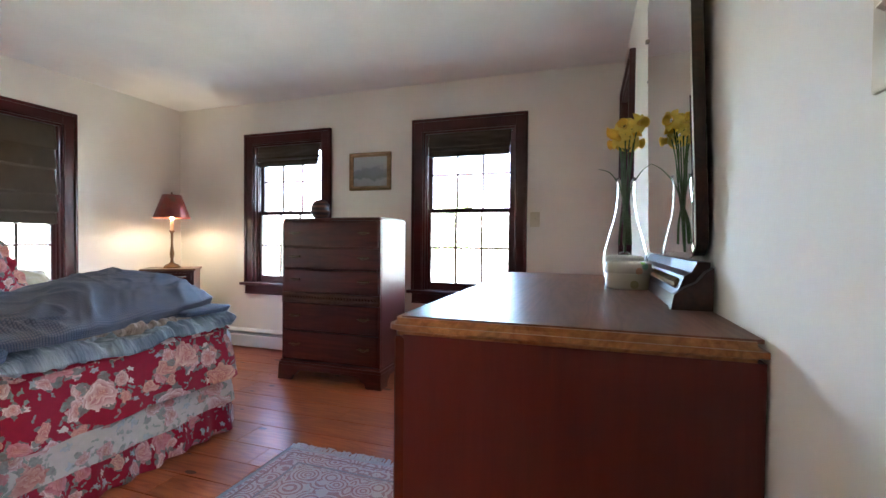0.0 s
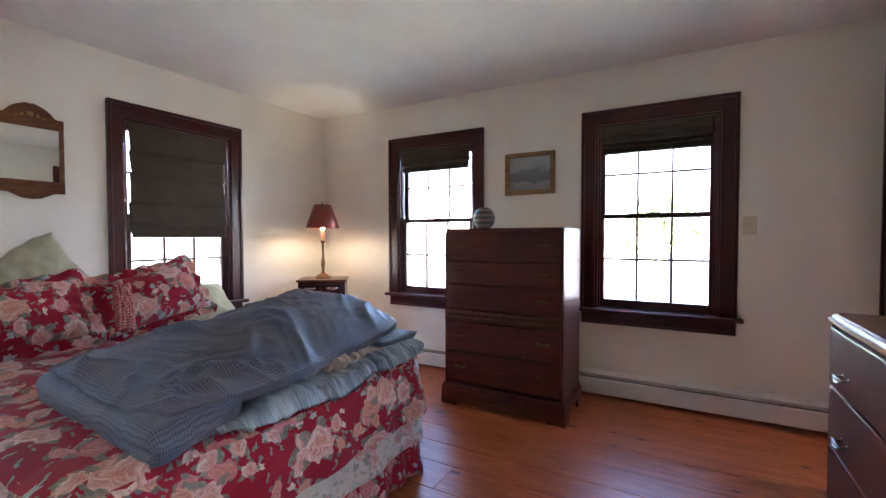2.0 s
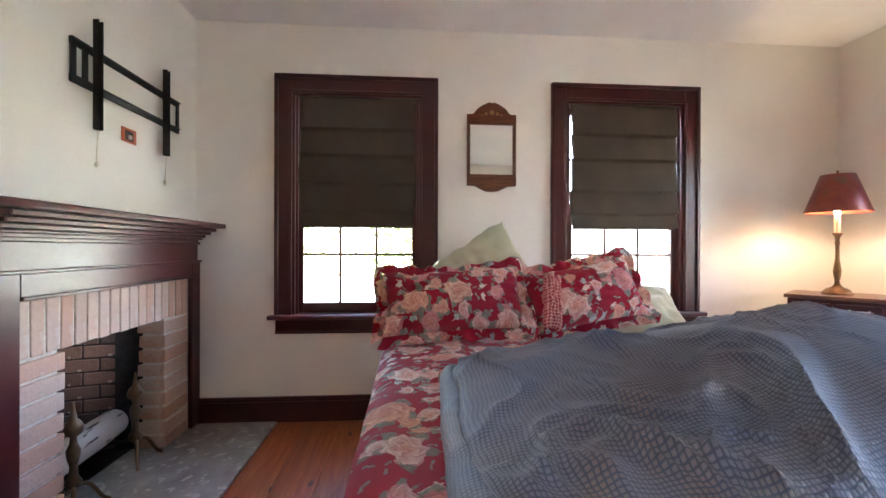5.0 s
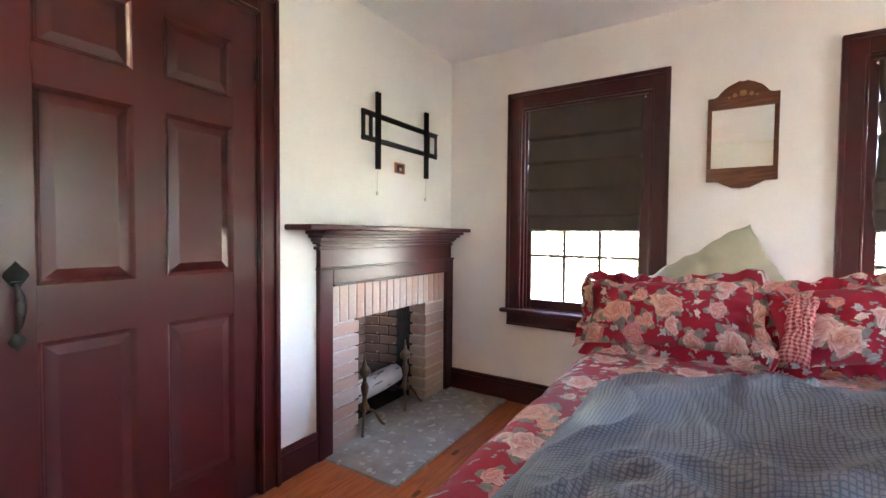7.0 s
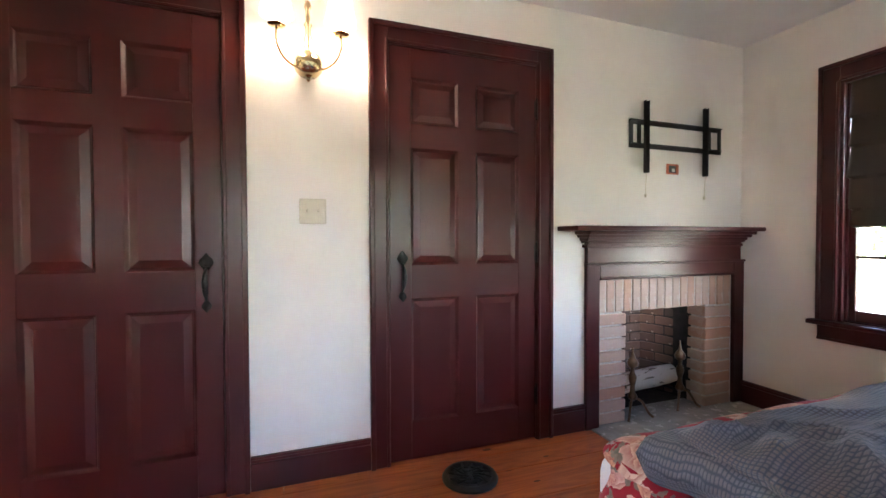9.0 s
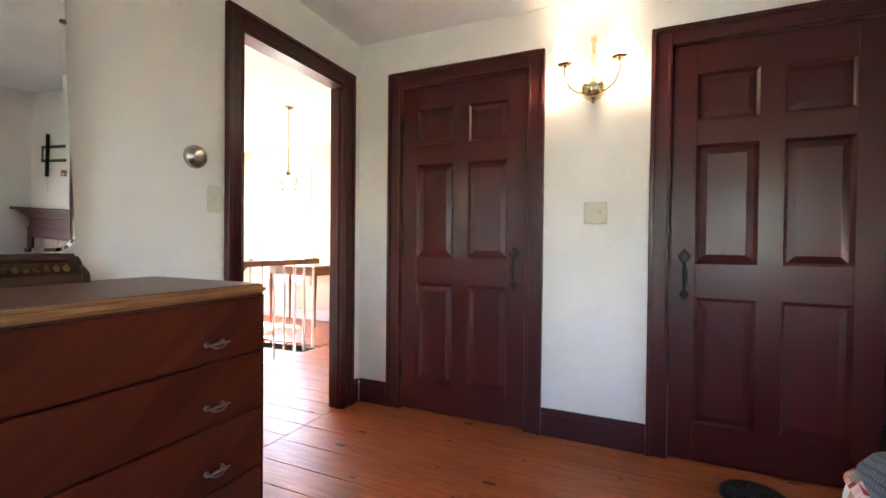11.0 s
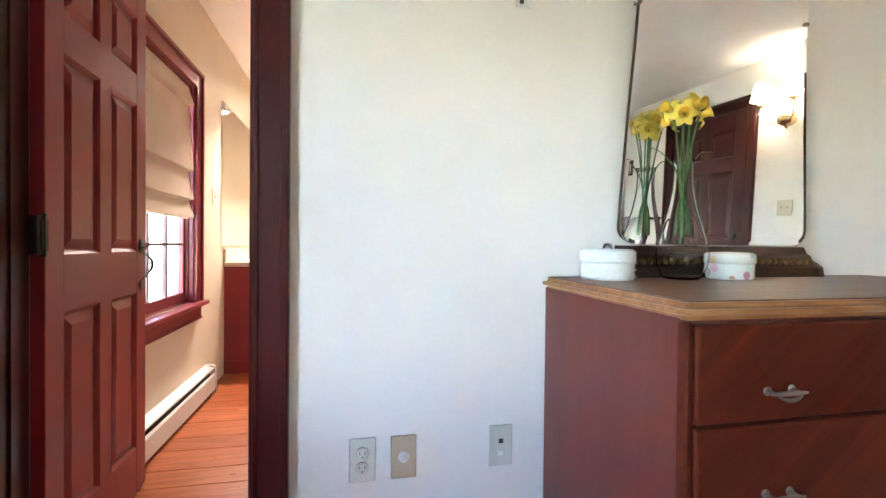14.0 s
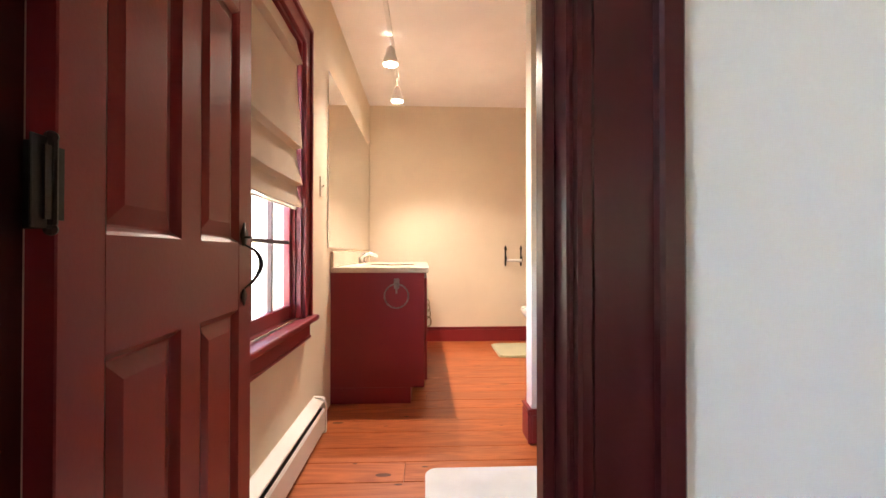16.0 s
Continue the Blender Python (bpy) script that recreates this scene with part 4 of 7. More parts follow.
def hang(path, width_of, z0, z1, flare, amp, waves, seed):
    """A strip of cloth that hangs along a plan path from z0 down to z1."""
    lens = [0.0]
    for a, b in zip(path, path[1:]):
        lens.append(lens[-1] + math.hypot(b[0] - a[0], b[1] - a[1]))
    total = lens[-1]

    def at(s):
        s = min(max(s, 0), total)
        for k in range(len(path) - 1):
            if s <= lens[k + 1] + 1e-9:
                f = (s - lens[k]) / (lens[k + 1] - lens[k])
                p = Vector(path[k]).lerp(Vector(path[k + 1]), f)
                d = (Vector(path[k + 1]) - Vector(path[k])).normalized()
                return p, Vector((d.y, -d.x))
    def place(u, v):
        s = u * total
        p, nrm = at(s)
        p2, n2 = at(s + 0.05)
        p1, n1 = at(s - 0.05)
        nrm = (nrm + n1 + n2).normalized()
        w = amp * v ** 0.8 * (math.sin(s * waves + 2.2 * bumps(s, 0.3, 1.7, seed)) + 0.8 * bumps(s, v * 0.4, 9.0, seed))
        out = flare * math.sin(v * 1.5) + w
        z = z0 + (z1 - z0) * v + 0.012 * bumps(s, 1.0, 2.5, seed + 4) * v
        return (p.x + nrm.x * out, p.y + nrm.y * out, z)
    return place, total


def rounded(x0, x1, y0, y1, r, n=8):
    """The bed's outline from the head round the foot: south side, foot, north side."""
    pts = [(x0, y0)]
    for cx, cy, a0 in ((x1 - r, y0 + r, -90), (x1 - r, y1 - r, 0)):
        for k in range(n + 1):
            a = radians(a0 + 90 * k / n)
            pts.append((cx + r * math.cos(a), cy + r * math.sin(a)))
    pts.append((x0, y1))
    return pts


outline = rounded(BX0 + 0.02, BX1 - 0.006, BY0 + 0.006, BY1 - 0.006, 0.10)
bm = bmesh.new()


def quilt(x, y):
    """Soft quilted puffs on the bedspread."""
    px, py = abs(math.sin((x + 0.1) * math.pi / 0.34)), abs(math.sin((y - 0.04) * math.pi / 0.34))
    return 0.016 * (px * py) ** 0.4 + 0.010 * bumps(x, y, 3.0, 2.0)


def top_of(u, v):
    x, y = BX0 + (BX1 + 0.01 - BX0) * u, BY0 - 0.01 + (BY1 - BY0 + 0.02) * v
    edge = min(BX1 + 0.02 - x, y - BY0 + 0.02, BY1 + 0.02 - y)
    drop = 0.05 * max(0.0, 1 - edge / 0.10) ** 2
    cx, cy = x, y
    r = 0.10
    for yc, s in ((BY0 - 0.01 + r, -1), (BY1 + 0.01 - r, 1)):
        if x > BX1 + 0.01 - r and (y - yc) * s > 0:
            dx, dy = x - (BX1 + 0.01 - r), y - yc
            k = max(abs(dx), abs(dy)) / max(math.hypot(dx, dy), 1e-6)
            cx, cy = (BX1 + 0.01 - r) + dx * k, yc + dy * k
    return (cx, cy, BT - drop + quilt(x, y))


sheet(bm, 110, 84, top_of, lambda u, v: (2.05 * u, 1.5 * v))
part("bedspread_top", bm, FLORAL, bed, "quilted red rose-print bedspread", True)
place, total = hang(outline, None, BT - 0.020, 0.30, 0.055, 0.012, 21.0, 3.0)
bm = bmesh.new()
sheet(bm, 420, 14, place, lambda u, v: (total * u + 0.4, 0.3 * v + 3.0))
part("bedspread_side", bm, FLORAL, bed, "hanging side of the red rose-print bedspread", True)
place2, _ = hang(rounded(BX0 + 0.02, BX1 + 0.002, BY0 - 0.002, BY1 + 0.002, 0.10), None, 0.34, 0.155, 0.026, 0.010, 17.0, 9.0)
bm = bmesh.new()
sheet(bm, 420, 10, place2, lambda u, v: (total * u, 0.19 * v + 5.0))
part("spread_border", bm, FLORAL_PALE, bed, "cream floral lower border", True)
place3, _ = hang(rounded(BX0 + 0.04, BX1 - 0.012, BY0 + 0.012, BY1 - 0.012, 0.08), None, 0.24, 0.012, 0.045, 0.016, 48.0, 14.0)
bm = bmesh.new()
sheet(bm, 640, 10, place3, lambda u, v: (total * u * 1.5, 0.25 * v + 8.0))
part("bed_skirt", bm, FLORAL, bed, "gathered red floral dust ruffle", True)


def pillow(name, w, h, t, mat, m, label, flange=0.0, seed=0.0, sag=0.0, group=""):
    """A stuffed pillow: local x across, z up, y its thickness; a ruffled flange where given."""
    th = thing(name, label, "pillow", m, group)
    bm = bmesh.new()
    layer = bm.loops.layers.uv.verify()
    nu, nv = 44, 32
    for side in (1, -1):
        def place(u, v, side=side):
            a, b = 2 * u - 1, 2 * v - 1
            puff = max(0.0, (1 - abs(a) ** 2.6)) ** 0.55 * max(0.0, (1 - abs(b) ** 2.6)) ** 0.55
            pinch = 1 - 0.07 * (1 - abs(b) ** 2) * abs(a) ** 4
            pinch2 = 1 - 0.09 * (1 - abs(a) ** 2) * abs(b) ** 4
            wr = 0.026 * bumps(a * 2, b * 2, 1.6, seed) + 0.012 * bumps(a * 2, b * 2, 4.0, seed + 3)
            x, z = a * w / 2 * pinch + 0.012 * bumps(b * 2, a, 1.7, seed + 7), b * h / 2 * pinch2 + (0.022 * bumps(a * 2.4, 0.3, 1.5, seed + 9) if b > 0 else 0) * b
            z -= sag * (1 - a * a) * max(0, b)
            return (x, side * (t / 2 * puff + wr * puff), z)
        sheet(bm, nu, nv, place, lambda u, v: (w * u + seed, h * v + seed))
    bmesh.ops.remove_doubles(bm, verts=bm.verts, dist=0.0008)
    bmesh.ops.recalc_face_normals(bm, faces=bm.faces)
    part("cushion", bm, mat, th, "", True)
    if flange:
        bm = bmesh.new()
        loop = []
        n = 220
        per = 2 * (w + h)
        for k in range(n + 1):
            s = per * k / n
            if s < w:
                p, o = (-w / 2 + s, -h / 2), (0, -1)
            elif s < w + h:
                p, o = (w / 2, -h / 2 + s - w), (1, 0)
            elif s < 2 * w + h:
                p, o = (w / 2 - (s - w - h), h / 2), (0, 1)
            else:
                p, o = (-w / 2, h / 2 - (s - 2 * w - h)), (-1, 0)
            a, b = 2 * p[0] / w, 2 * p[1] / h
            loop.append((p[0] * (1 - 0.07 * (1 - b * b) * abs(a) ** 4), p[1] * (1 - 0.09 * (1 - a * a) * abs(b) ** 4) - sag * (1 - a * a) * max(0, b), *o, s))

        def rim(u, v):
            x, z, ox, oz, s = loop[min(n, round(u * n))]
            corner = 1.0
            wob = math.sin(s * 62 + 2.0 * bumps(s, 0.0, 4.0, seed)) * 0.018 * v
            k = flange * v * (1 + 0.35 * bumps(s, 0.7, 9.0, seed + 2))
            ax, az = 2 * x / w, 2 * z / h
            return (x * 0.985 + k * (ox + 0.55 * ax * (abs(oz) > 0.5) * abs(ax) ** 6), wob + 0.004, z * 0.985 + k * (oz + 0.55 * az * (abs(ox) > 0.5) * abs(az) ** 6))
        sheet(bm, n, 4, rim, lambda u, v: (per * u, flange * v + seed))
        part("ruffle", bm, mat, th, "", True)
    return th


pillow("pillow", 0.66, 0.46, 0.16, SAGE, pose(-3.51, 1.76, 0.845, -12, -31, 90), "sage green plain pillow leaning behind the shams", seed=2.0, group="sage pillows")
pillow("pillow", 0.62, 0.42, 0.16, SAGE, pose(-3.42, 1.55, 0.74, -30, 0, 90), "sage green plain pillow tucked behind the sham", seed=3.0, group="sage pillows")
pillow("pillow", 0.66, 0.40, 0.17, SAGE, pose(-3.36, 2.58, 0.715, -52, 6, 90), "sage green plain pillow lying behind the sham", seed=4.0, group="sage pillows")
pillow("pillow_sham", 0.70, 0.34, 0.25, FLORAL, pose(-3.17, 1.60, 0.785, -30, -3, 90), "red rose-print ruffled pillow sham propped on the bed", 0.055, 5.0, 0.02, group="rose shams")
pillow("pillow_sham", 0.58, 0.34, 0.23, FLORAL, pose(-3.20, 2.27, 0.81, -26, -11, 90), "red rose-print ruffled pillow sham leaning beside another", 0.055, 8.3, 0.02, group="rose shams")
check = Mat("red_check_cloth")
cv = check.coords("UV")
sep = check.node("ShaderNodeSeparateXYZ", i0=cv)
stripe = [check.math("GREATER_THAN", check.math("FRACT", check.math("MULTIPLY", sep.outputs[k], 62.0)), 0.5) for k in (0, 1)]
check.set(Base_Color=check.mix(check.math("MULTIPLY", check.math("ADD", stripe[0], stripe[1]), 0.5), (0.30, 0.02, 0.035), (0.58, 0.30, 0.26)), Roughness=0.85)
pillow("bolster_pillow", 0.09, 0.30, 0.085, check.mat, pose(-3.05, 2.06, 0.79, -32, 10, 90), "small red checked bolster cushion between the shams", seed=1.0)

# folded comforter
ging = Mat("blue_gingham_cotton")
gv0 = ging.coords("UV")
gw = ging.node("ShaderNodeTexNoise", Vector=gv0, Scale=7.0, Detail=3)
gmix = ging.tree.nodes.new("ShaderNodeMix")
gmix.data_type = "VECTOR"
ging.put(gmix, "i0", 0.035)
ging.put(gmix, "i4", gv0)
ging.put(gmix, "i5", gw.outputs["Color"])
gv = gmix.outputs[1]
gs = ging.node("ShaderNodeSeparateXYZ", i0=gv)
gb = [ging.math("MULTIPLY", ging.math("SUBTRACT", ging.math("ABSOLUTE", ging.math("SINE", ging.math("MULTIPLY", gs.outputs[k], 330.0))), 0.22), 1.7, True) for k in (0, 1)]
grid = ging.math("MULTIPLY", gb[0], gb[1])
patch = ging.ramp(ging.noise(gv, 3.2, 3), [(0.40, (0.094, 0.120, 0.182)), (0.57, (0.140, 0.108, 0.100))])
gcol = ging.mix(grid, (0.037, 0.049, 0.079), (0.084, 0.106, 0.156))
gcol = ging.mix(ging.math("MULTIPLY", grid, 0.8), gcol, patch)
ging.set(Base_Color=gcol, Roughness=0.57, Sheen_Weight=0.05)
ging.bump(ging.math("ADD", ging.math("MULTIPLY", grid, 0.5), ging.noise(gv, 20, 5)), 0.4, 0.007)
satin = Mat("striped_satin")
sv = satin.coords("UV")
ss = satin.node("ShaderNodeSeparateXYZ", i0=sv)
bandpos = satin.math("ADD", satin.noise(sv, 3.0, 2), satin.math("MULTIPLY", ss.outputs[1], 0.05))
band = satin.ramp(bandpos, [(0.38, (0.06, 0.085, 0.13)), (0.44, (0.26, 0.30, 0.34)), (0.49, (0.28, 0.20, 0.14)), (0.57, (0.31, 0.23, 0.17)), (0.61, (0.27, 0.31, 0.35)), (0.68, (0.09, 0.12, 0.17))])
satin.set(Base_Color=band, Roughness=0.3, Specular_IOR_Level=0.75)
satin.bump(satin.noise(satin.coords("UV", (1, 5, 1)), 9, 4), 1.0, 0.02)
silver = Mat("silver_blue_satin")
lv = silver.coords("UV")
silver.set(Base_Color=silver.ramp(silver.noise(lv, 5.0, 3), [(0.42, (0.07, 0.095, 0.125)), (0.58, (0.23, 0.27, 0.285))]), Roughness=0.3, Specular_IOR_Level=0.75)
silver.bump(silver.noise(silver.coords("UV", (1, 5, 1)), 9, 4), 1.0, 0.02)
comf = thing("comforter", "blue gingham comforter with striped satin lining folded over the bed", "comforter", pose(0, 0, 0))


def crease(x, y, seed):
    """Rumples and creases of cloth that was thrown down."""
    wx, wy = (0.22 * noise.noise(Vector((x * 2.3, y * 2.3, seed + k))) for k in (21, 33))
    x, y = x + wx, y + wy
    patch = min(1.0, max(0.0, 0.5 + 1.8 * noise.noise(Vector((x * 1.9, y * 1.9, seed + 40)))))
    a = 1 - abs(noise.noise(Vector((x * 1.5 + 0.9 * y, y * 2.3 - 0.6 * x, seed)))) * 5.0
    b = 1 - abs(noise.noise(Vector((x * 1.6 - 2.0 * y, y * 3.6 + x, seed + 5)))) * 6.5
    c = 1 - abs(noise.noise(Vector((x * 6.0 + 3.0 * y, y * 9.0 - 2.0 * x, seed + 9)))) * 4.0
    return 0.027 * max(0.0, a) ** 1.5 + (0.022 * max(0.0, b) ** 1.6 + 0.014 * max(0.0, c) ** 1.7) * patch + 0.018 * noise.noise(Vector((x * 3.2, y * 3.2, seed))) + 0.003 * noise.noise(Vector((x * 22, y * 22, seed)))


def slab(name, corners, base, height, mat, seed, nu=90, nv=110, label="", rim=0.05, uvs=(1.1, 1.4), ruck=0.0):
    """A thick soft folded layer over a plan quadrilateral (south-west, north-west, north-east, south-east corners)."""
    sw_, nw_, ne_, se_ = [Vector((*c, 0)) for c in corners]
    bm = bmesh.new()

    def place(u, v):
        # u from west to east, v from south to north; the border turns under
        uu, vv = min(max((u - 0.05) / 0.90, 0), 1), min(max((v - 0.04) / 0.92, 0), 1)
        pull = 1 - 0.05 * ((2 * uu - 1) * (2 * vv - 1)) ** 4
        uu, vv = 0.5 + (uu - 0.5) * pull, 0.5 + (vv - 0.5) * pull
        p = sw_.lerp(se_, uu).lerp(nw_.lerp(ne_, uu), vv)
        e = min(u / 0.05, (1 - u) / 0.05, v / 0.04, (1 - v) / 0.04, 1.0)
        d = min((p - sw_.lerp(nw_, vv)).length, (p - se_.lerp(ne_, vv)).length, (p - sw_.lerp(se_, uu)).length, (p - nw_.lerp(ne_, uu)).length)
        k = min(1.0, d / rim)
        roll = 0.45 + 0.55 * math.sqrt(max(0.0, 1 - (1 - k) ** 2))
        mid = (sw_ + se_ + ne_ + nw_) / 4
        wave = 0.030 * noise.noise(Vector((p.x * 4.0, p.y * 4.0, seed + 7))) * (1 - min(1, d / 0.2))
        q = p + (p - mid).normalized() * wave
        z = height(p.x, p.y) * roll + crease(p.x, p.y, seed) * min(1, 0.3 + d / 0.12)
        if ruck:
            near = math.exp(-((se_.x - p.x) / 0.20) ** 2)
            gather = 0.6 * math.sin(p.y * 44 + 3.0 * p.x + 9.0 * noise.noise(Vector((p.x * 2, p.y * 3, seed))))
            gather = gather * (0.5 + noise.noise(Vector((3.0, p.y * 5, seed)))) + 1.3 * noise.noise(Vector((p.x * 6, p.y * 26, seed)))
            z += ruck * gather * near
            q = q + Vector((0.8 * ruck * gather * near, 0, 0))
        if e < 1:
            s = math.sin(0.5 * math.pi * e)
            z *= s
            q = q + (mid - p).normalized() * 0.02 * (1 - s)
        z = base + z
        far = max(0.0, q.x - BX1, q.y - BY1)
        z -= min(0.9 * far + 4.0 * far * far, 0.2)
        return (q.x, q.y, z)
    sheet(bm, nu, nv, place, lambda u, v: (uvs[0] * u, uvs[1] * v))
    return part(name, bm, mat, comf, label, True)


def hill(x, y):
    a = math.exp(-((x + 2.10) ** 2 / 0.14 + (y - 2.48) ** 2 / 0.16))
    b = math.exp(-((x + 2.25) ** 2 / 0.12 + (y - 1.95) ** 2 / 0.20))
    rise = min(1.0, max(0.0, (x + 2.58) / 0.42))
    return 0.008 + 0.050 * rise * rise * (3 - 2 * rise) + 0.150 * a + 0.055 * b


slab("bottom_fold", ((-2.42, 1.54), (-2.34, 2.80), (-1.535, 2.77), (-1.525, 1.60)), BT + 0.002, lambda x, y: 0.030, silver.mat, 3.0, 90, 190, label="silver blue satin edge, lowest fold", ruck=0.013)
slab("middle_fold", ((-2.44, 1.54), (-2.44, 2.80), (-1.605, 2.74), (-1.66, 1.80)), BT + 0.026, lambda x, y: 0.050 * min(1.0, max(0.25, (x + 2.3) / 0.4)), satin.mat, 6.0, 90, 200, label="tan and blue satin lining, turned back", ruck=0.018)
slab("turned_corner", ((-1.95, 2.42), (-1.98, 2.78), (-1.57, 2.75), (-1.60, 2.46)), BT + 0.066, lambda x, y: 0.038, ging.mat, 16.0, 40, 40, "blue gingham corner turned over", uvs=(0.4, 0.4))
slab("top_fold", ((-2.48, 1.51), (-2.66, 2.80), (-1.675, 2.75), (-1.545, 1.48)), BT + 0.064, hill, ging.mat, 1.0, 130, 160, "blue gingham outer cloth with soft creases", rim=0.12)
slab("side_fold", ((-2.38, 1.47), (-2.40, 1.70), (-1.57, 1.74), (-1.52, 1.44)), BT + 0.008, lambda x, y: 0.085, ging.mat, 12.0, 70, 30, "blue gingham edge folded under", rim=0.06, uvs=(0.95, 0.42))


# ---- chests of drawers ----
def bail_pull(parent, at, rot, mat, w=0.085, label=""):
    """A small drawer pull: two posts on rosettes, a slim bar and a bail drooping under it; local y is outward."""
    bm = bmesh.new()
    for s in (-1, 1):
        x = s * w * 0.34
        tube(bm, [(x, -0.001, 0), (x, 0.003, 0)], 0.0085, 12)
        tube(bm, [(x, 0.002, 0), (x, 0.020, 0)], 0.0036, 8)
    n = 14
    tube(bm, [(w * (k / n - 0.5), 0.020 + 0.003 * math.sin(math.pi * k / n), 0.0015 * math.sin(math.pi * k / n)) for k in range(n + 1)], [0.0022 + 0.0026 * math.sin(math.pi * k / n) for k in range(n + 1)], 8)
    tube(bm, [(w * 0.72 * (k / n - 0.5), 0.021 + 0.003 * math.sin(math.pi * k / n), -0.011 * math.sin(math.pi * k / n) ** 0.6) for k in range(n + 1)], [0.0020 + 0.0016 * math.sin(math.pi * k / n) for k in range(n + 1)], 8)
    ob = part("pull", bm, mat, parent, label, True)
    ob.location, ob.rotation_euler = at, rot
    return ob


def rounded_plan(x0, x1, y0, y1, r, corners, n=8):
    """A rectangle's outline with some corners rounded (order: sw, se, ne, nw)."""
    out = []
    for k, (cx, cy, a0) in enumerate(((x0, y0, 180), (x1, y0, 270), (x1, y1, 0), (x0, y1, 90))):
        if not corners[k]:
            out.append((cx, cy))
            continue
        px, py = cx + (r if cx == x0 else -r), cy + (r if cy == y0 else -r)
        for i in range(n + 1):
            a = radians(a0 + 90 * i / n)
            out.append((px + r * math.cos(a), py + r * math.sin(a)))
    return out


def chest_of_drawers():
    c = thing("chest_of_drawers", "tall dark mahogany chest of five drawers on bracket feet", "chest of drawers", pose(-1.460, 3.53, 0))
    hw, dp, top = 0.415, 0.44, 1.222
    bm = bmesh.new()
    extrude_outline(bm, rounded_plan(-hw, hw, 0.028, dp, 0.004, (1, 1, 0, 0)), "z", 0.13, top - 0.02)
    part("carcass", bm, MAHOGANY_Z, c, "polished mahogany side catching the window light")
    bm = bmesh.new()
    extrude_outline(bm, rounded_plan(-hw - 0.004, hw + 0.004, -0.002, dp, 0.03, (1, 1, 0, 0)), "z", top - 0.022, top)
    bmesh.ops.bevel(bm, geom=[e for e in bm.edges if abs(e.verts[0].co.z - e.verts[1].co.z) < 1e-5 and e.verts[0].co.z > top - 0.005], offset=0.012, segments=3, affect="EDGES")
    part("top", bm, MAHOGANY, c)
    for s in (-1, 1):
        part("corner_stile", boxes((s * hw, s * (hw - 0.0165), 0.002, 0.0275, 0.131, top - 0.023), bev=0.006, segs=2), MAHOGANY, c)
    for z0, z1 in ((1.005, 1.195), (0.843, 1.0), (0.664, 0.838), (0.378, 0.585), (0.158, 0.373)):
        d = part("drawer", boxes((-hw + 0.018, hw - 0.018, 0.0, 0.03, z0 + 0.004, z1 - 0.004), bev=0.005, segs=2), MAHOGANY, c)
        for x in (-0.29, 0.29):
            bail_pull(d, (x, 0.001, (z0 + z1) / 2 + 0.01), (0, 0, math.pi), BRASS_DARK, 0.095)
    bm = bmesh.new()
    box(bm, -hw, hw, 0.002, 0.02, 0.588, 0.660)
    for k in range(33):
        x = -hw + 0.02 + (2 * hw - 0.04) * k / 32
        lathe(bm, [(0.002, -0.014), (0.010, -0.007), (0.012, 0.0), (0.010, 0.007), (0.002, 0.014)], 8, (x, 0.003, 0.624))
    box(bm, -hw, hw, -0.004, 0.01, 0.588, 0.600, 0.003)
    box(bm, -hw, hw, -0.004, 0.01, 0.648, 0.660, 0.003)
    part("carved_band", bm, EDGE_BAND, c, "beaded carved moulding")
    part("base_moulding", boxes((-hw - 0.016, hw + 0.016, -0.018, dp, 0.108, 0.130), (-hw - 0.008, hw + 0.008, -0.010, dp, 0.130, 0.146), bev=0.006, segs=2), MAHOGANY, c)
    bm = bmesh.new()
    front = [(-hw - 0.020, 0), (-hw + 0.10, 0), (-hw + 0.11, 0.035), (-hw + 0.14, 0.045), (-hw + 0.16, 0.075), (0, 0.085), (hw - 0.16, 0.075), (hw - 0.14, 0.045), (hw - 0.11, 0.035), (hw - 0.10, 0), (hw + 0.020, 0), (hw + 0.014, 0.11), (-hw - 0.014, 0.11)]
    extrude_outline(bm, front, "y", -0.020, 0.006)
    part("base_skirt", bm, MAHOGANY, c)
    for s in (-1, 1):
        bm = bmesh.new()
        side = [(-0.018, 0), (0.09, 0), (0.10, 0.04), (0.14, 0.075), (dp - 0.14, 0.075), (dp - 0.10, 0.04), (dp - 0.09, 0), (dp, 0), (dp, 0.11), (-0.012, 0.11)]
        x = s * (hw + 0.002)
        extrude_outline(bm, side, "x", min(x, x + s * 0.016), max(x, x + s * 0.016))
        part("bracket_foot_side", bm, MAHOGANY, c)
    return c


EDGE_BAND = wood("carved_band_wood", (0.050, 0.017, 0.008), (0.125, 0.045, 0.019), 0.4, along=0)
chest_of_drawers()


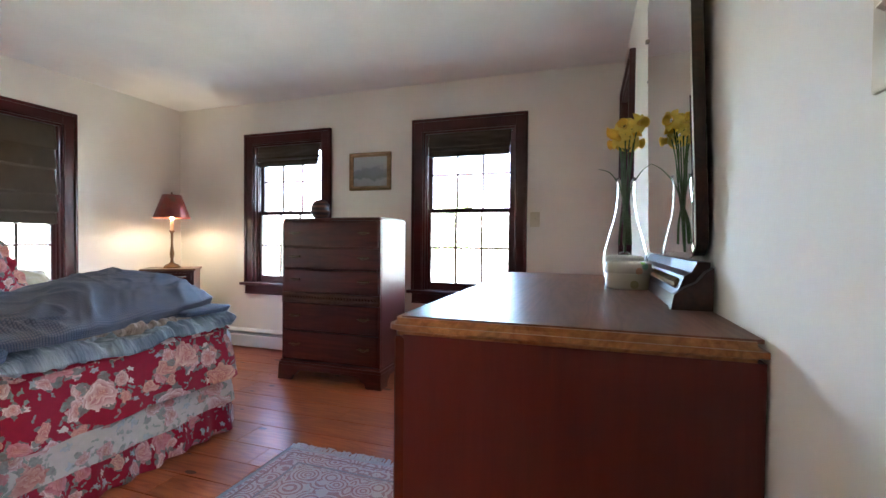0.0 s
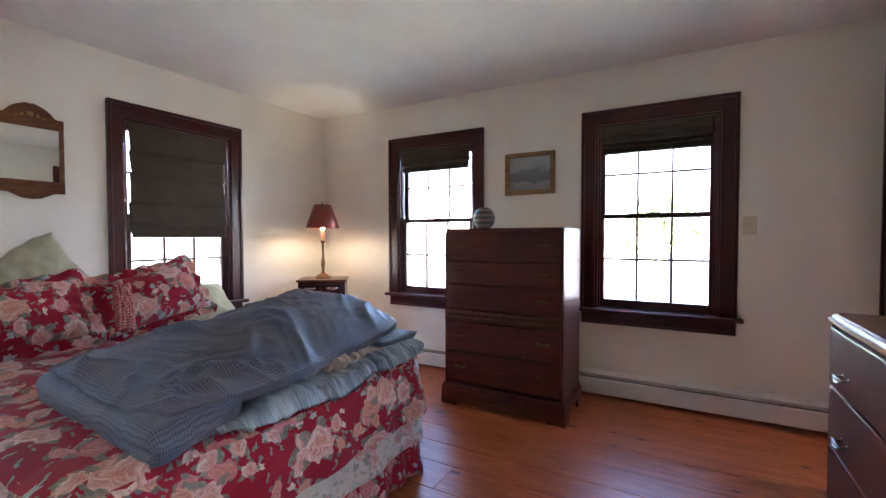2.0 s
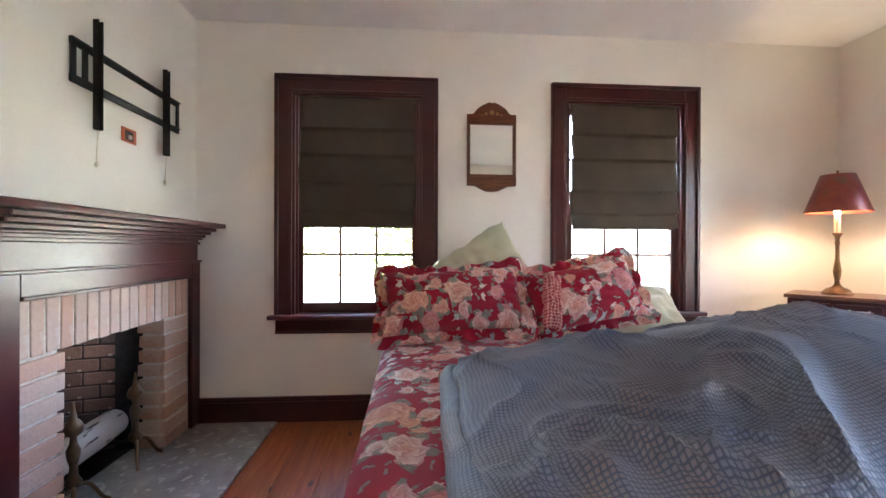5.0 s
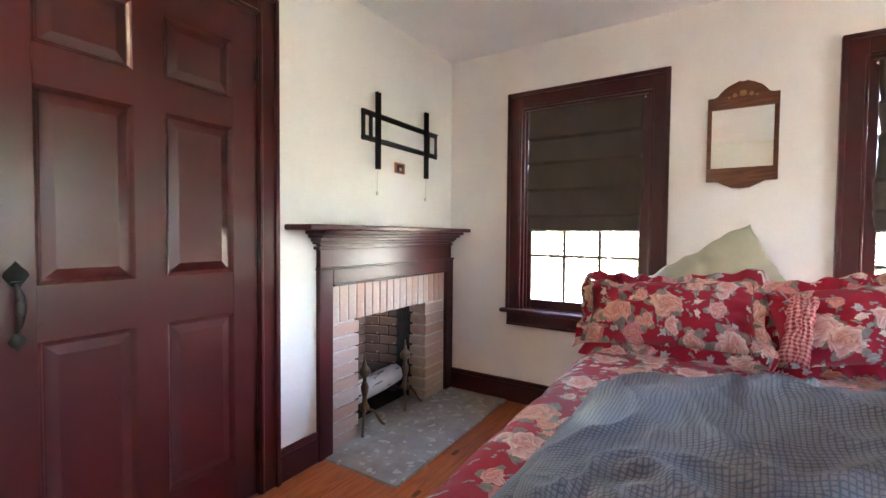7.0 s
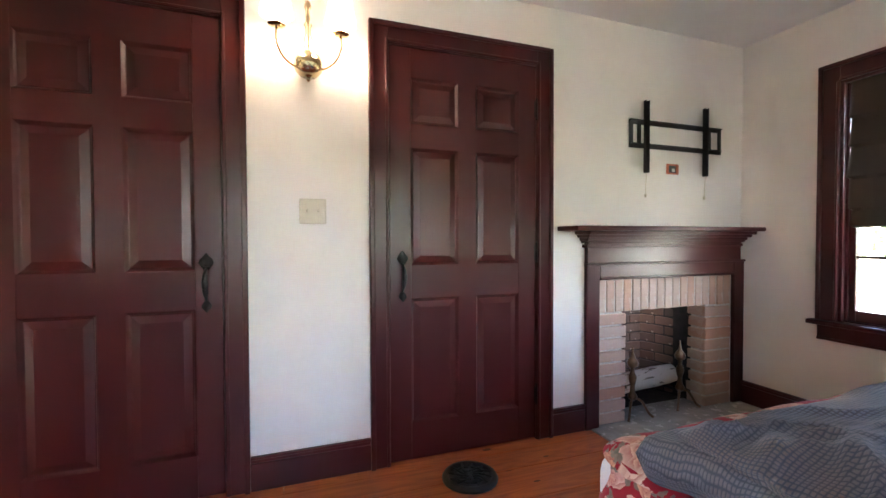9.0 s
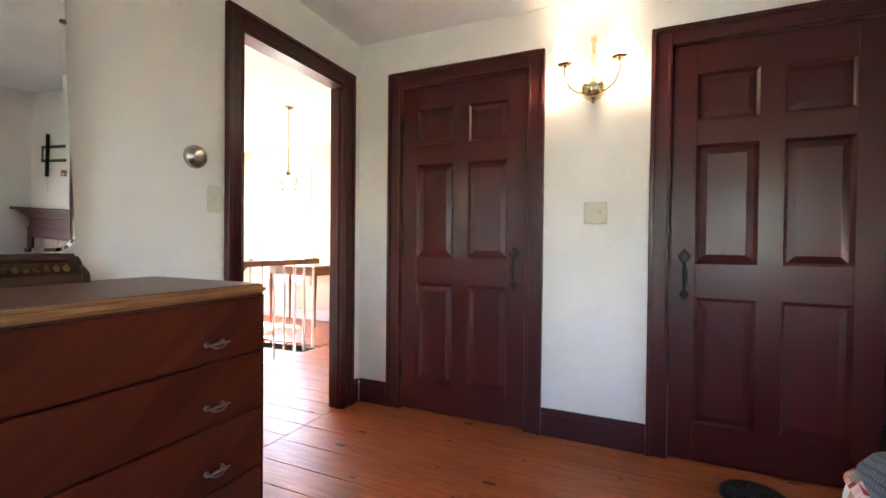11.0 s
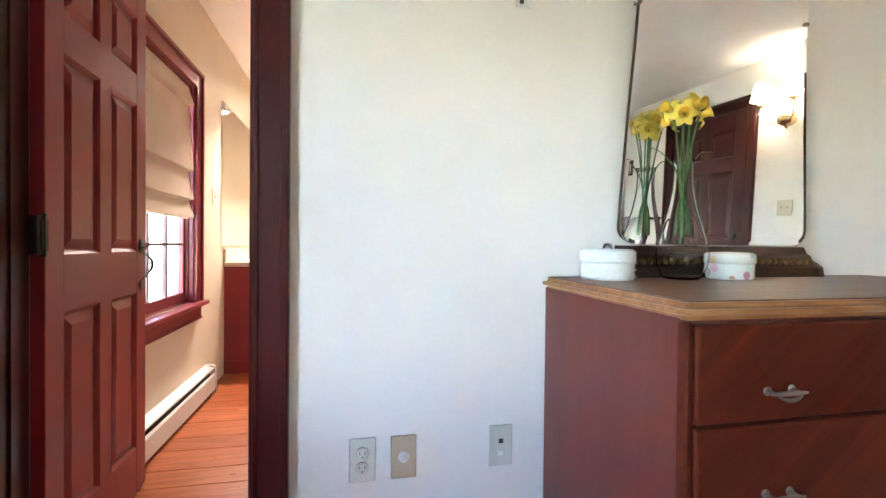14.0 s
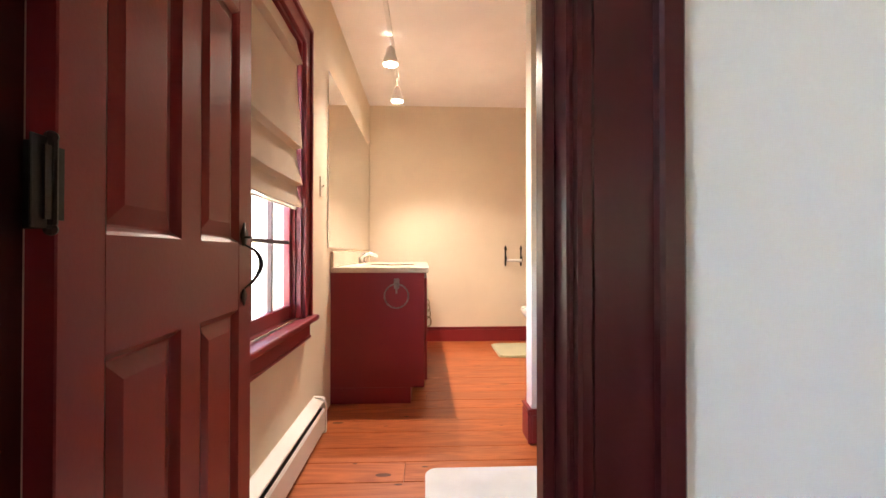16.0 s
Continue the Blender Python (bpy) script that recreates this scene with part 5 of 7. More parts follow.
def striped_pot():
    m = Mat("striped_woven_clay")
    v = m.coords()
    z = m.node("ShaderNodeSeparateXYZ", i0=v).outputs[2]
    band = m.math("GREATER_THAN", m.math("FRACT", m.math("ADD", m.math("MULTIPLY", z, 27.0), m.math("MULTIPLY", m.noise(v, 14, 2), 0.25))), 0.55)
    m.set(Base_Color=m.mix(band, (0.030, 0.016, 0.012), (0.15, 0.075, 0.045)), Roughness=0.4)
    m.bump(m.noise(v, 90, 3), 0.4, 0.004)
    bm = bmesh.new()
    lathe(bm, [(0.045, 0.0), (0.066, 0.016), (0.083, 0.050), (0.086, 0.080), (0.077, 0.115), (0.056, 0.143), (0.040, 0.152), (0.036, 0.156), (0.030, 0.150), (0.034, 0.140), (0.05, 0.11), (0.05, 0.05), (0.03, 0.02)], 32)
    p = part("pot", bm, m.mat, None, "", True)
    p.location, p.scale = (-1.650, 3.70, 1.222), (0.88, 0.88, 0.95)
    tagged(p, "round dark pot with tan bands on the tall chest", "pot")


striped_pot()


def dresser():
    d = thing("dresser", "low wide mahogany veneer dresser with pale worn top edge", "dresser", pose(0, 0, 0))
    x0, x1, y0, y1, top = 0.005, 0.571, 1.475, 2.685, 0.925
    bm = bmesh.new()
    extrude_outline(bm, rounded_plan(x0 + 0.016, x1, y0 + 0.006, y1 - 0.006, 0.012, (1, 0, 0, 1)), "z", 0.09, top - 0.032)
    part("carcass", bm, MAHOGANY_Z, d, "red-brown mahogany end panel")
    bm = bmesh.new()
    extrude_outline(bm, rounded_plan(x0 - 0.004, x1, y0 - 0.004, y1 + 0.004, 0.024, (1, 0, 0, 1), 10), "z", top - 0.034, top - 0.003)
    bmesh.ops.bevel(bm, geom=[e for e in bm.edges if abs(e.verts[0].co.z - e.verts[1].co.z) < 1e-5], offset=0.011, segments=3, affect="EDGES")
    part("top_edge", bm, EDGE_WOOD, d, "pale worn rounded edge")
    bm = bmesh.new()
    extrude_outline(bm, rounded_plan(x0 + 0.012, x1 - 0.002, y0 + 0.012, y1 - 0.012, 0.016, (1, 0, 0, 1), 10), "z", top - 0.006, top)
    part("top_veneer", bm, DRESSER_TOP, d, "dark glossy top veneer with faint rings")
    for a, b in ((y0 + 0.006, y0 + 0.022), (y1 - 0.022, y1 - 0.006)):
        part("side_stile", boxes((x0 + 0.006, x0 + 0.03, a, b, 0.09, top - 0.036), bev=0.004), DRESSER_FRONT, d)
    for z0, z1 in ((0.708, 0.884), (0.519, 0.703), (0.325, 0.514), (0.125, 0.320)):
        w = part("drawer", boxes((x0, x0 + 0.03, y0 + 0.024, y1 - 0.024, z0, z1), bev=0.006, segs=2), DRESSER_FRONT, d)
        for y in (1.675, 2.49):
            bail_pull(w, (x0 + 0.001, y, (z0 + z1) / 2 - 0.033), (0, 0, math.pi / 2), PEWTER, 0.078, "worn pewter drawer pull")
    bm = boxes((x0 + 0.03, x1, y0 + 0.03, y1 - 0.03, 0.0, 0.09))
    part("plinth", bm, MAHOGANY_Z, d)
    bm = bmesh.new()
    for k in range(40):
        lathe(bm, [(0.001, -0.012), (0.008, 0), (0.001, 0.012)], 6, (x0 + 0.012, y0 + 0.06 + (y1 - y0 - 0.12) * k / 39, 0.105))
    part("carved_band", bm, EDGE_BAND, d)
    return d


dresser()


def dresser_mirror():
    m = thing("dresser_mirror", "tall silver mirror with dark wood back on the dresser", "mirror", pose(0, 0, 0.925))
    # stand rail
    bm = bmesh.new()
    extrude_outline(bm, [(0.500, 0), (0.568, 0), (0.568, 0.095), (0.545, 0.095), (0.535, 0.074), (0.522, 0.066), (0.512, 0.040), (0.503, 0.028)], "y", 1.765, 2.455)
    # the outline is (x, z) across y
    part("stand", bm, MIRROR_WOOD, m, "dark carved mirror stand")
    for y, s in ((1.765, -1), (2.455, 1)):
        bm = bmesh.new()
        extrude_outline(bm, [(0.495, 0), (0.569, 0), (0.569, 0.085), (0.555, 0.075), (0.540, 0.055), (0.52, 0.045), (0.50, 0.03)], "y", min(y, y + s * 0.022), max(y, y + s * 0.022))
        part("scroll_end", bm, MIRROR_WOOD, m)
    bm = bmesh.new()
    for k in range(26):
        lathe(bm, [(0.001, -0.013), (0.010, -0.004), (0.010, 0.004), (0.001, 0.013)], 8, (0.515, 1.80 + 0.62 * k / 25, 0.048))
    tagged(part("carving", bm, GILT, m, "gilded carved beads"), kind="stuff")

    def outline(inset):
        i = inset
        pts = [(1.835 + i, 0.905 - i), (1.83 + i, 0.7), (1.818 + i, 0.45), (1.803 + i, 0.22), (1.80 + i, 0.15)]
        cx, cz, r = 1.85, 0.15, 0.05 - i
        for k in range(1, 7):
            a = radians(180 + 90 * k / 6)
            pts.append((cx + r * math.cos(a), cz + r * math.sin(a)))
        pts += [(2.42, 0.10 + i)]
        cx = 2.42
        for k in range(1, 7):
            a = radians(270 + 90 * k / 6)
            pts.append((cx + r * math.cos(a), cz + r * math.sin(a)))
        pts += [(2.467 - i, 0.22), (2.452 - i, 0.45), (2.433 - i, 0.7), (2.422 - i, 0.905 - i)]
        return [(2.95 - (2.95 - y) * 1.03, z * 1.03 if z > 0.3 else z) for y, z in pts]
    bm = bmesh.new()
    rings = [[bm.verts.new((x, y, z)) for y, z in outline(i)] for x, i in ((0.543, 0.0), (0.540, 0.0), (0.5394, 0.012))]
    for p, q in zip(rings, rings[1:]):
        for k in range(len(p)):
            j = (k + 1) % len(p)
            bm.faces.new((p[k], p[j], q[j], q[k]))
    bm.faces.new(rings[-1])
    bm.faces.new(list(reversed(rings[0])))
    bmesh.ops.recalc_face_normals(bm, faces=bm.faces)
    tilted = [part("glass", bm, MIRROR, m, "bevelled silver mirror glass")]
    bm = bmesh.new()
    extrude_outline(bm, outline(0.006), "x", 0.544, 0.567)
    tilted.append(part("backing", bm, MIRROR_WOOD, m, "dark wooden backing board"))
    for y, z in ((1.806, 0.82), (2.418, 0.82), (2.21, 0.932), (1.95, 0.932)):
        tilted.append(part("clip", boxes((0.533, 0.555, y - 0.008, y + 0.008, z - 0.006, z + 0.006), bev=0.002), PEWTER, m))
    for ob in tilted:
        ob.matrix_basis = Matrix.Translation((0.543, 0, 0.10)) @ Matrix.Rotation(radians(-1.5), 4, "Y") @ Matrix.Translation((-0.543, 0, -0.10))
    return m


MIRROR_WOOD = wood("mirror_stand_wood", (0.018, 0.007, 0.004), (0.055, 0.020, 0.010), 0.35, along=1)
GILT = plain("dull_gilt", (0.13, 0.078, 0.03), 0.45, 0.7, 0.3)
dresser_mirror()


def vase():
    v = thing("vase", "clear pear-shaped glass vase holding daffodils in water", "vase", pose(0.452, 2.315, 0.925))
    prof = [(0.044, 0.0), (0.054, 0.010), (0.066, 0.040), (0.069, 0.075), (0.064, 0.110), (0.052, 0.155), (0.038, 0.205), (0.029, 0.255), (0.026, 0.295), (0.027, 0.325), (0.030, 0.342)]
    bm = bmesh.new()
    lathe(bm, prof + [(r - 0.0025, max(z, 0.005)) for r, z in reversed(prof)], 40)
    part("glass_body", bm, VASE_GLASS, v, "clear glass", True)
    stem_mat = plain("daffodil_stem", (0.055, 0.13, 0.03), 0.5)
    petal = plain("yellow_petal", (0.80, 0.62, 0.10), 0.6, vary=0.14)
    trumpet = plain("deep_yellow_trumpet", (0.76, 0.48, 0.04), 0.6, vary=0.1)
    rnd = random.Random(12)
    for k in range(8):
        a = 2 * math.pi * k / 8 + rnd.uniform(-0.3, 0.3)
        spread = rnd.uniform(0.026, 0.058) if k else 0.01
        h = rnd.uniform(0.43, 0.51)
        tip = Vector((spread * math.cos(a), spread * math.sin(a), h))
        pts = curve_points([(0.020 * math.cos(a + 2.6), 0.020 * math.sin(a + 2.6), 0.125), (0.014 * math.cos(a + 2.6), 0.014 * math.sin(a + 2.6), 0.20), (0.010 * math.cos(a), 0.010 * math.sin(a), 0.29), (0.6 * tip.x, 0.6 * tip.y, h - 0.07), tuple(tip)], 5)
        bm = bmesh.new()
        tube(bm, pts, 0.0024, 6)
        st = part("stem", bm, stem_mat, v, "", True)
        face = Vector((math.cos(a), math.sin(a), rnd.uniform(-0.2, 0.5))).normalized()
        q = face.to_track_quat("Z", "Y").to_matrix().to_4x4()
        bm = bmesh.new()
        for i in range(6):
            b = 2 * math.pi * i / 6
            ring = []
            for u in range(6):
                t = u / 5
                w = 0.0115 * math.sin(math.pi * min(1, t * 0.92 + 0.08)) ** 0.8
                r = 0.006 + 0.029 * t
                z = 0.006 * math.sin(3 * t) - 0.012 * t * t
                ring.append([bm.verts.new((r * math.cos(b) - s * w * math.sin(b), r * math.sin(b) + s * w * math.cos(b), z + 0.003 * abs(s))) for s in (-1, 0, 1)])
            for p, n in zip(ring, ring[1:]):
                for j in range(2):
                    bm.faces.new((p[j], p[j + 1], n[j + 1], n[j]))
        bm.transform(Matrix.Translation(tip) @ q)
        part("petals", bm, petal, st, "", True)
        bm = bmesh.new()
        lathe(bm, [(0.007, 0.0), (0.010, 0.012), (0.012, 0.024), (0.017, 0.032), (0.015, 0.031), (0.010, 0.022), (0.006, 0.006)], 14, cap=False, wave=lambda a, z: 1 + (0.12 * math.sin(a * 7) if z > 0.02 else 0))
        bm.transform(Matrix.Translation(tip) @ q)
        part("trumpet", bm, trumpet, st, "", True)
    for k in range(3):
        a = 2.1 * k + 0.5
        bm = bmesh.new()
        pts = curve_points([(0.0, 0.0, 0.10), (0.01 * math.cos(a), 0.01 * math.sin(a), 0.28), (0.05 * math.cos(a), 0.05 * math.sin(a), 0.36), (0.10 * math.cos(a), 0.10 * math.sin(a), 0.40 - 0.015 * k)], 5)
        tube(bm, pts, [0.004 * (1 - 0.8 * i / (len(pts) - 1)) for i in range(len(pts))], 5)
        part("leaf", bm, stem_mat, v, "", True)
    return v


vase()


def round_box(name, label, at, r, h, mat, wave=0):
    b = thing(name, label, "box", pose(*at))
    bm = bmesh.new()
    lathe(bm, [(r - 0.004, 0.0), (r, 0.005), (r, h * 0.56), (r - 0.002, h * 0.58)], 40)
    part("bowl", bm, mat, b, "", True)
    bm = bmesh.new()
    lathe(bm, [(r + 0.001, h * 0.585), (r + 0.003, h * 0.60), (r + 0.003, h * 0.92), (r - 0.006, h), (0.002, h + 0.002)], 40)
    part("lid", bm, mat, b, "", True)
    if wave:
        bm = bmesh.new()
        for z in (0.12, 0.34, 0.56, 0.72, 0.9):
            ring = [((r + 0.003) * math.cos(2 * math.pi * k / 40), (r + 0.003) * math.sin(2 * math.pi * k / 40), h * z + 0.0004 * (-1) ** k) for k in range(41)]
            tube(bm, ring, 0.0016, 6)
        part("coil", bm, mat, b, "", True)
        bm = bmesh.new()
        tube(bm, curve_points([(-0.02, 0, h), (-0.012, 0, h + 0.012), (0.012, 0, h + 0.012), (0.02, 0, h)], 5), 0.004, 6)
        part("knob", bm, PEWTER, b, "", True)
    return b


round_box("basket", "white coiled round basket with a lid", (0.468, 2.542, 0.925), 0.071, 0.084, plain("white_basket_paint", (0.70, 0.69, 0.66), 0.7, vary=0.06, scale=60), 1)
TIN = Mat("painted_porcelain")
tv = TIN.coords()
tk = TIN.node("ShaderNodeTexVoronoi", Vector=tv, Scale=26.0)
TIN.set(Base_Color=TIN.mix(TIN.math("LESS_THAN", tk.outputs["Distance"], 0.30), (0.66, 0.64, 0.56), TIN.mix(0.5, tk.outputs["Color"], (0.55, 0.42, 0.20))), Roughness=0.2)
round_box("trinket_box", "round white porcelain trinket box with painted flowers", (0.448, 2.155, 0.925), 0.061, 0.078, TIN.mat)


# ---- nightstand and lamp ----
def nightstand():
    n = thing("nightstand", "small oxblood nightstand with open shelf set across the corner", "nightstand", pose(-3.285, 3.775, 0, 0, 0, 39))
    hw, d, top = 0.20, 0.17, 0.79
    part("top", boxes((-hw - 0.015, hw + 0.015, -d - 0.015, d, top - 0.02, top), bev=0.004, segs=2), wood("nightstand_top", (0.085, 0.034, 0.018), (0.17, 0.075, 0.037), 0.35), n, "brown stained top")
    part("apron", boxes((-hw, hw, -d, d, top - 0.15, top - 0.021), bev=0.003), TRIM, n)
    for s in (-1, 1):
        part("side", boxes((s * (hw - 0.018), s * hw, -d, d, 0.0, top - 0.151), bev=0.002), TRIM, n)
        dr = part("drawer", boxes((s * 0.006, s * (hw - 0.02), -d - 0.012, -d + 0.005, top - 0.125, top - 0.04), bev=0.003), TRIM, n)
        bail_pull(dr, (s * 0.095, -d - 0.012, top - 0.072), (0, 0, math.pi), SILVER, 0.11, "bright chrome pull")
    part("back", boxes((-hw + 0.018, hw - 0.018, d - 0.012, d, 0.02, top - 0.151)), TRIM, n)
    part("shelf", boxes((-hw + 0.0185, hw - 0.0185, -d + 0.01, d - 0.0125, 0.12, 0.138), (-hw + 0.0185, hw - 0.0185, -d + 0.01, d - 0.0125, 0.36, 0.376)), TRIM, n)


SILVER = plain("bright_chrome", (0.75, 0.75, 0.75), 0.2, 1.0, 0.03)
nightstand()


def table_lamp():
    l = thing("table_lamp", "brass candlestick lamp with dark red metal shade, lit", "table lamp", pose(-3.285, 3.77, 0.79))
    bm = bmesh.new()
    lathe(bm, [(0.068, 0.0), (0.070, 0.008), (0.062, 0.016), (0.058, 0.022), (0.050, 0.030), (0.026, 0.040), (0.014, 0.055), (0.011, 0.075), (0.016, 0.10), (0.019, 0.13), (0.015, 0.16), (0.010, 0.20), (0.009, 0.27), (0.013, 0.285), (0.009, 0.295), (0.012, 0.318), (0.022, 0.335), (0.024, 0.342), (0.012, 0.343)], 28)
    part("stem", bm, LAMP_BRONZE, l, "antiqued brass candlestick stem", True)
    bm = bmesh.new()
    lathe(bm, [(0.014, 0.342), (0.0145, 0.35), (0.0145, 0.435), (0.012, 0.44)], 18)
    part("candle_sleeve", bm, CANDLE, l, "ivory candle sleeve", True)
    bm = bmesh.new()
    lathe(bm, [(0.006, 0.44), (0.012, 0.450), (0.015, 0.465), (0.013, 0.482), (0.006, 0.495), (0.002, 0.50)], 14)
    part("bulb", bm, BULB, l, "glowing bulb", True)
    bm = bmesh.new()
    lathe(bm, [(0.148, 0.455), (0.149, 0.457), (0.076, 0.667), (0.074, 0.667), (0.146, 0.457)], 40, cap=False)
    part("shade", bm, LAMP_SHADE, l, "tapered dark red tole shade", True)
    bm = bmesh.new()
    lathe(bm, [(0.0, 0.668), (0.006, 0.672), (0.006, 0.69), (0.0, 0.695)], 10)
    for k in range(3):
        a = 2 * math.pi * k / 3
        tube(bm, [(0, 0, 0.66), (0.075 * math.cos(a), 0.075 * math.sin(a), 0.662)], 0.002, 5)
    part("finial", bm, LAMP_BRONZE, l)
    return l


def glowing(name, color, strength):
    m = Mat(name)
    m.set(Base_Color=(*color, 1), Emission_Color=(*color, 1), Emission_Strength=strength, Roughness=0.5)
    return m.mat


LAMP_BRONZE = plain("lamp_bronze", (0.20, 0.105, 0.045), 0.4, 0.8, 0.3)
CANDLE = plain("ivory_sleeve", (0.72, 0.60, 0.36), 0.5, vary=0.05)
BULB = glowing("lamp_bulb", (1.0, 0.72, 0.36), 6.0)
tole = Mat("red_tole")
tn = tole.noise(tole.coords("Object"), 9, 5)
tole.set(Base_Color=tole.ramp(tn, [(0.35, (0.13, 0.012, 0.008)), (0.56, (0.22, 0.034, 0.017)), (0.70, (0.13, 0.065, 0.035))]), Roughness=0.38, Metallic=0.2)
LAMP_SHADE = tole.mat
table_lamp()
lamp("table_lamp_light", "POINT", pose(-3.285, 3.77, 0.79 + 0.523), 0.36, (1.0, 0.88, 0.56), 0.035)


# ---- on the walls ----
def picture():
    p = thing("picture", "small grey landscape print in a worn gilt wooden frame", "picture", pose(-1.487, NY, 1.663, 0, 0, 180))
    w, h = 0.202, 0.165
    bm = bmesh.new()
    for d0, d1, i0, i1 in ((0.0, 0.016, 0.0, 0.036), (0.014, 0.024, 0.0, 0.012), (0.012, 0.019, 0.026, 0.036)):
        for a in ((-w + i0, -w + i1, -h + i0, h - i0), (w - i1, w - i0, -h + i0, h - i0)):
            box(bm, a[0], a[1], d0, d1, a[2], a[3], 0.002)
        for b in ((-h + i0, -h + i1), (h - i1, h - i0)):
            box(bm, -w + i1, w - i1, d0, d1, b[0], b[1], 0.002)
    part("frame", bm, wood("gilt_frame_wood", (0.16, 0.085, 0.03), (0.36, 0.22, 0.10), 0.4), p, "worn gilt frame")
    m = Mat("grey_landscape_print")
    v = m.coords()
    z = m.node("ShaderNodeSeparateXYZ", i0=v).outputs[2]
    n = m.noise(v, 22, 5)
    hgt = m.math("ADD", z, m.math("MULTIPLY", m.noise(v, 9, 4), 0.16))
    col = m.ramp(m.math("ADD", m.math("MULTIPLY", hgt, 3.2), 0.30), [(0.0, (0.22, 0.22, 0.20)), (0.35, (0.30, 0.31, 0.31)), (0.42, (0.13, 0.14, 0.15)), (0.6, (0.20, 0.22, 0.24)), (0.66, (0.36, 0.38, 0.40)), (1.0, (0.44, 0.46, 0.47))])
    m.set(Base_Color=m.mix(m.math("MULTIPLY", n, 0.35), col, (0.12, 0.12, 0.12)), Roughness=0.35)
    part("print", boxes((-w + 0.036, w - 0.036, 0.002, 0.008, -h + 0.036, h - 0.036)), m.mat, p, "faded grey landscape print")


picture()


def wall_mirror():
    p = thing("wall_mirror", "small mirror in a scroll-topped wooden frame on the wall", "mirror", pose(WX, 1.888, 1.645, 0, 0, -90))
    w = 0.153
    top = [(w, 0.219), (w - 0.026, 0.219), (w - 0.042, 0.224), (w - 0.056, 0.243), (w - 0.076, 0.263), (w - 0.10, 0.277), (0.035, 0.285), (0.018, 0.293), (0.0, 0.289)]
    top = top + [(-x, z) for x, z in reversed(top[:-1])]
    bot = [(-w, -0.219), (-w + 0.05, -0.221), (-w + 0.075, -0.234), (-0.04, -0.253), (0, -0.257), (0.04, -0.253), (w - 0.075, -0.234), (w - 0.05, -0.221), (w, -0.219)]
    bm = bmesh.new()
    extrude_outline(bm, top + [(-w, 0.157), (w, 0.157)], "y", 0.004, 0.022)
    part("crest", bm, SCROLL_WOOD, p, "scrolled wooden crest")
    bm = bmesh.new()
    extrude_outline(bm, bot + [(w, -0.150), (-w, -0.150)], "y", 0.004, 0.022)
    part("base_scroll", bm, SCROLL_WOOD, p)
    for s in (-1, 1):
        part("stile", boxes((s * (w - 0.020), s * w, 0.004, 0.023, -0.150, 0.157), bev=0.003), SCROLL_WOOD, p)
    part("glass", boxes((-w + 0.02, w - 0.02, 0.006, 0.013, -0.150, 0.157)), MIRROR, p, "plain mirror glass")
    bm = bmesh.new()
    for x, z, r in ((0, 0.230, 0.016), (-0.035, 0.222, 0.010), (0.035, 0.222, 0.010), (-0.06, 0.214, 0.006), (0.06, 0.214, 0.006)):
        lathe(bm, [(r, 0.0), (r, 0.002), (r * 0.4, 0.003)], 10)
        bm.verts.ensure_lookup_table()
        for v in bm.verts[-30:]:
            v.co = Vector((v.co.x + x, 0.022 + v.co.z, v.co.y + z))
    part("painted_flowers", bm, plain("faded_flower_paint", (0.25, 0.13, 0.05), 0.5, vary=0.4, scale=80), p)


SCROLL_WOOD = wood("scroll_mirror_wood", (0.075, 0.022, 0.010), (0.17, 0.06, 0.025), 0.35, along=0)
wall_mirror()


def tv_mount():
    t = thing("tv_mount", "empty black steel television wall mount above the mantel", "tv mount", pose(0, SY, 0))
    bm = bmesh.new()
    for z in (1.805, 1.665):
        box(bm, -3.49, -2.735, 0.004, 0.012, z - 0.014, z + 0.014, 0.002)
        box(bm, -3.49, -2.735, 0.012, 0.022, z + 0.008, z + 0.014, 0.002)
    for x in (-3.49, -3.40, -2.765, -2.735 - 0.09):
        box(bm, x, x + 0.028, 0.005, 0.013, 1.65, 1.82, 0.002)
    part("wall_plate", bm, IRON, t)
    for x in (-2.845, -3.325):
        bm = boxes((x - 0.014, x + 0.014, 0.022, 0.028, 1.50, 1.93), (x - 0.014, x - 0.010, 0.022, 0.046, 1.50, 1.93), (x + 0.010, x + 0.014, 0.022, 0.046, 1.50, 1.93), bev=0.002)
        arm = part("arm", bm, IRON, t)
        bm = bmesh.new()
        tube(bm, [(x, 0.035, 1.50), (x + 0.001, 0.03, 1.43), (x, 0.028, 1.372)], 0.0022, 5)
        lathe(bm, [(0.002, -0.012), (0.007, -0.006), (0.007, 0.006), (0.002, 0.012)], 8, (x, 0.028, 1.365))
        part("pull_cord", bm, IVORY, arm, "white release cord")
    return t


tv_mount()
jb = thing("junction_box", "open red-orange cable outlet box under the mount", "outlet", pose(-3.083, SY, 1.538))
part("ring", boxes((-0.05, -0.030, 0, 0.006, -0.032, 0.032), (0.030, 0.05, 0, 0.006, -0.032, 0.032), (-0.03, 0.03, 0, 0.006, -0.032, -0.022), (-0.03, 0.03, 0, 0.006, 0.022, 0.032), bev=0.002), plain("orange_plastic", (0.45, 0.11, 0.05), 0.5), jb)
part("hole", boxes((-0.03, 0.03, 0.0005, 0.002, -0.022, 0.022)), SLOT, jb)
part("cable", boxes((-0.018, 0.006, 0.002, 0.008, -0.016, 0.004), bev=0.003), WHITE_PLASTIC, jb)


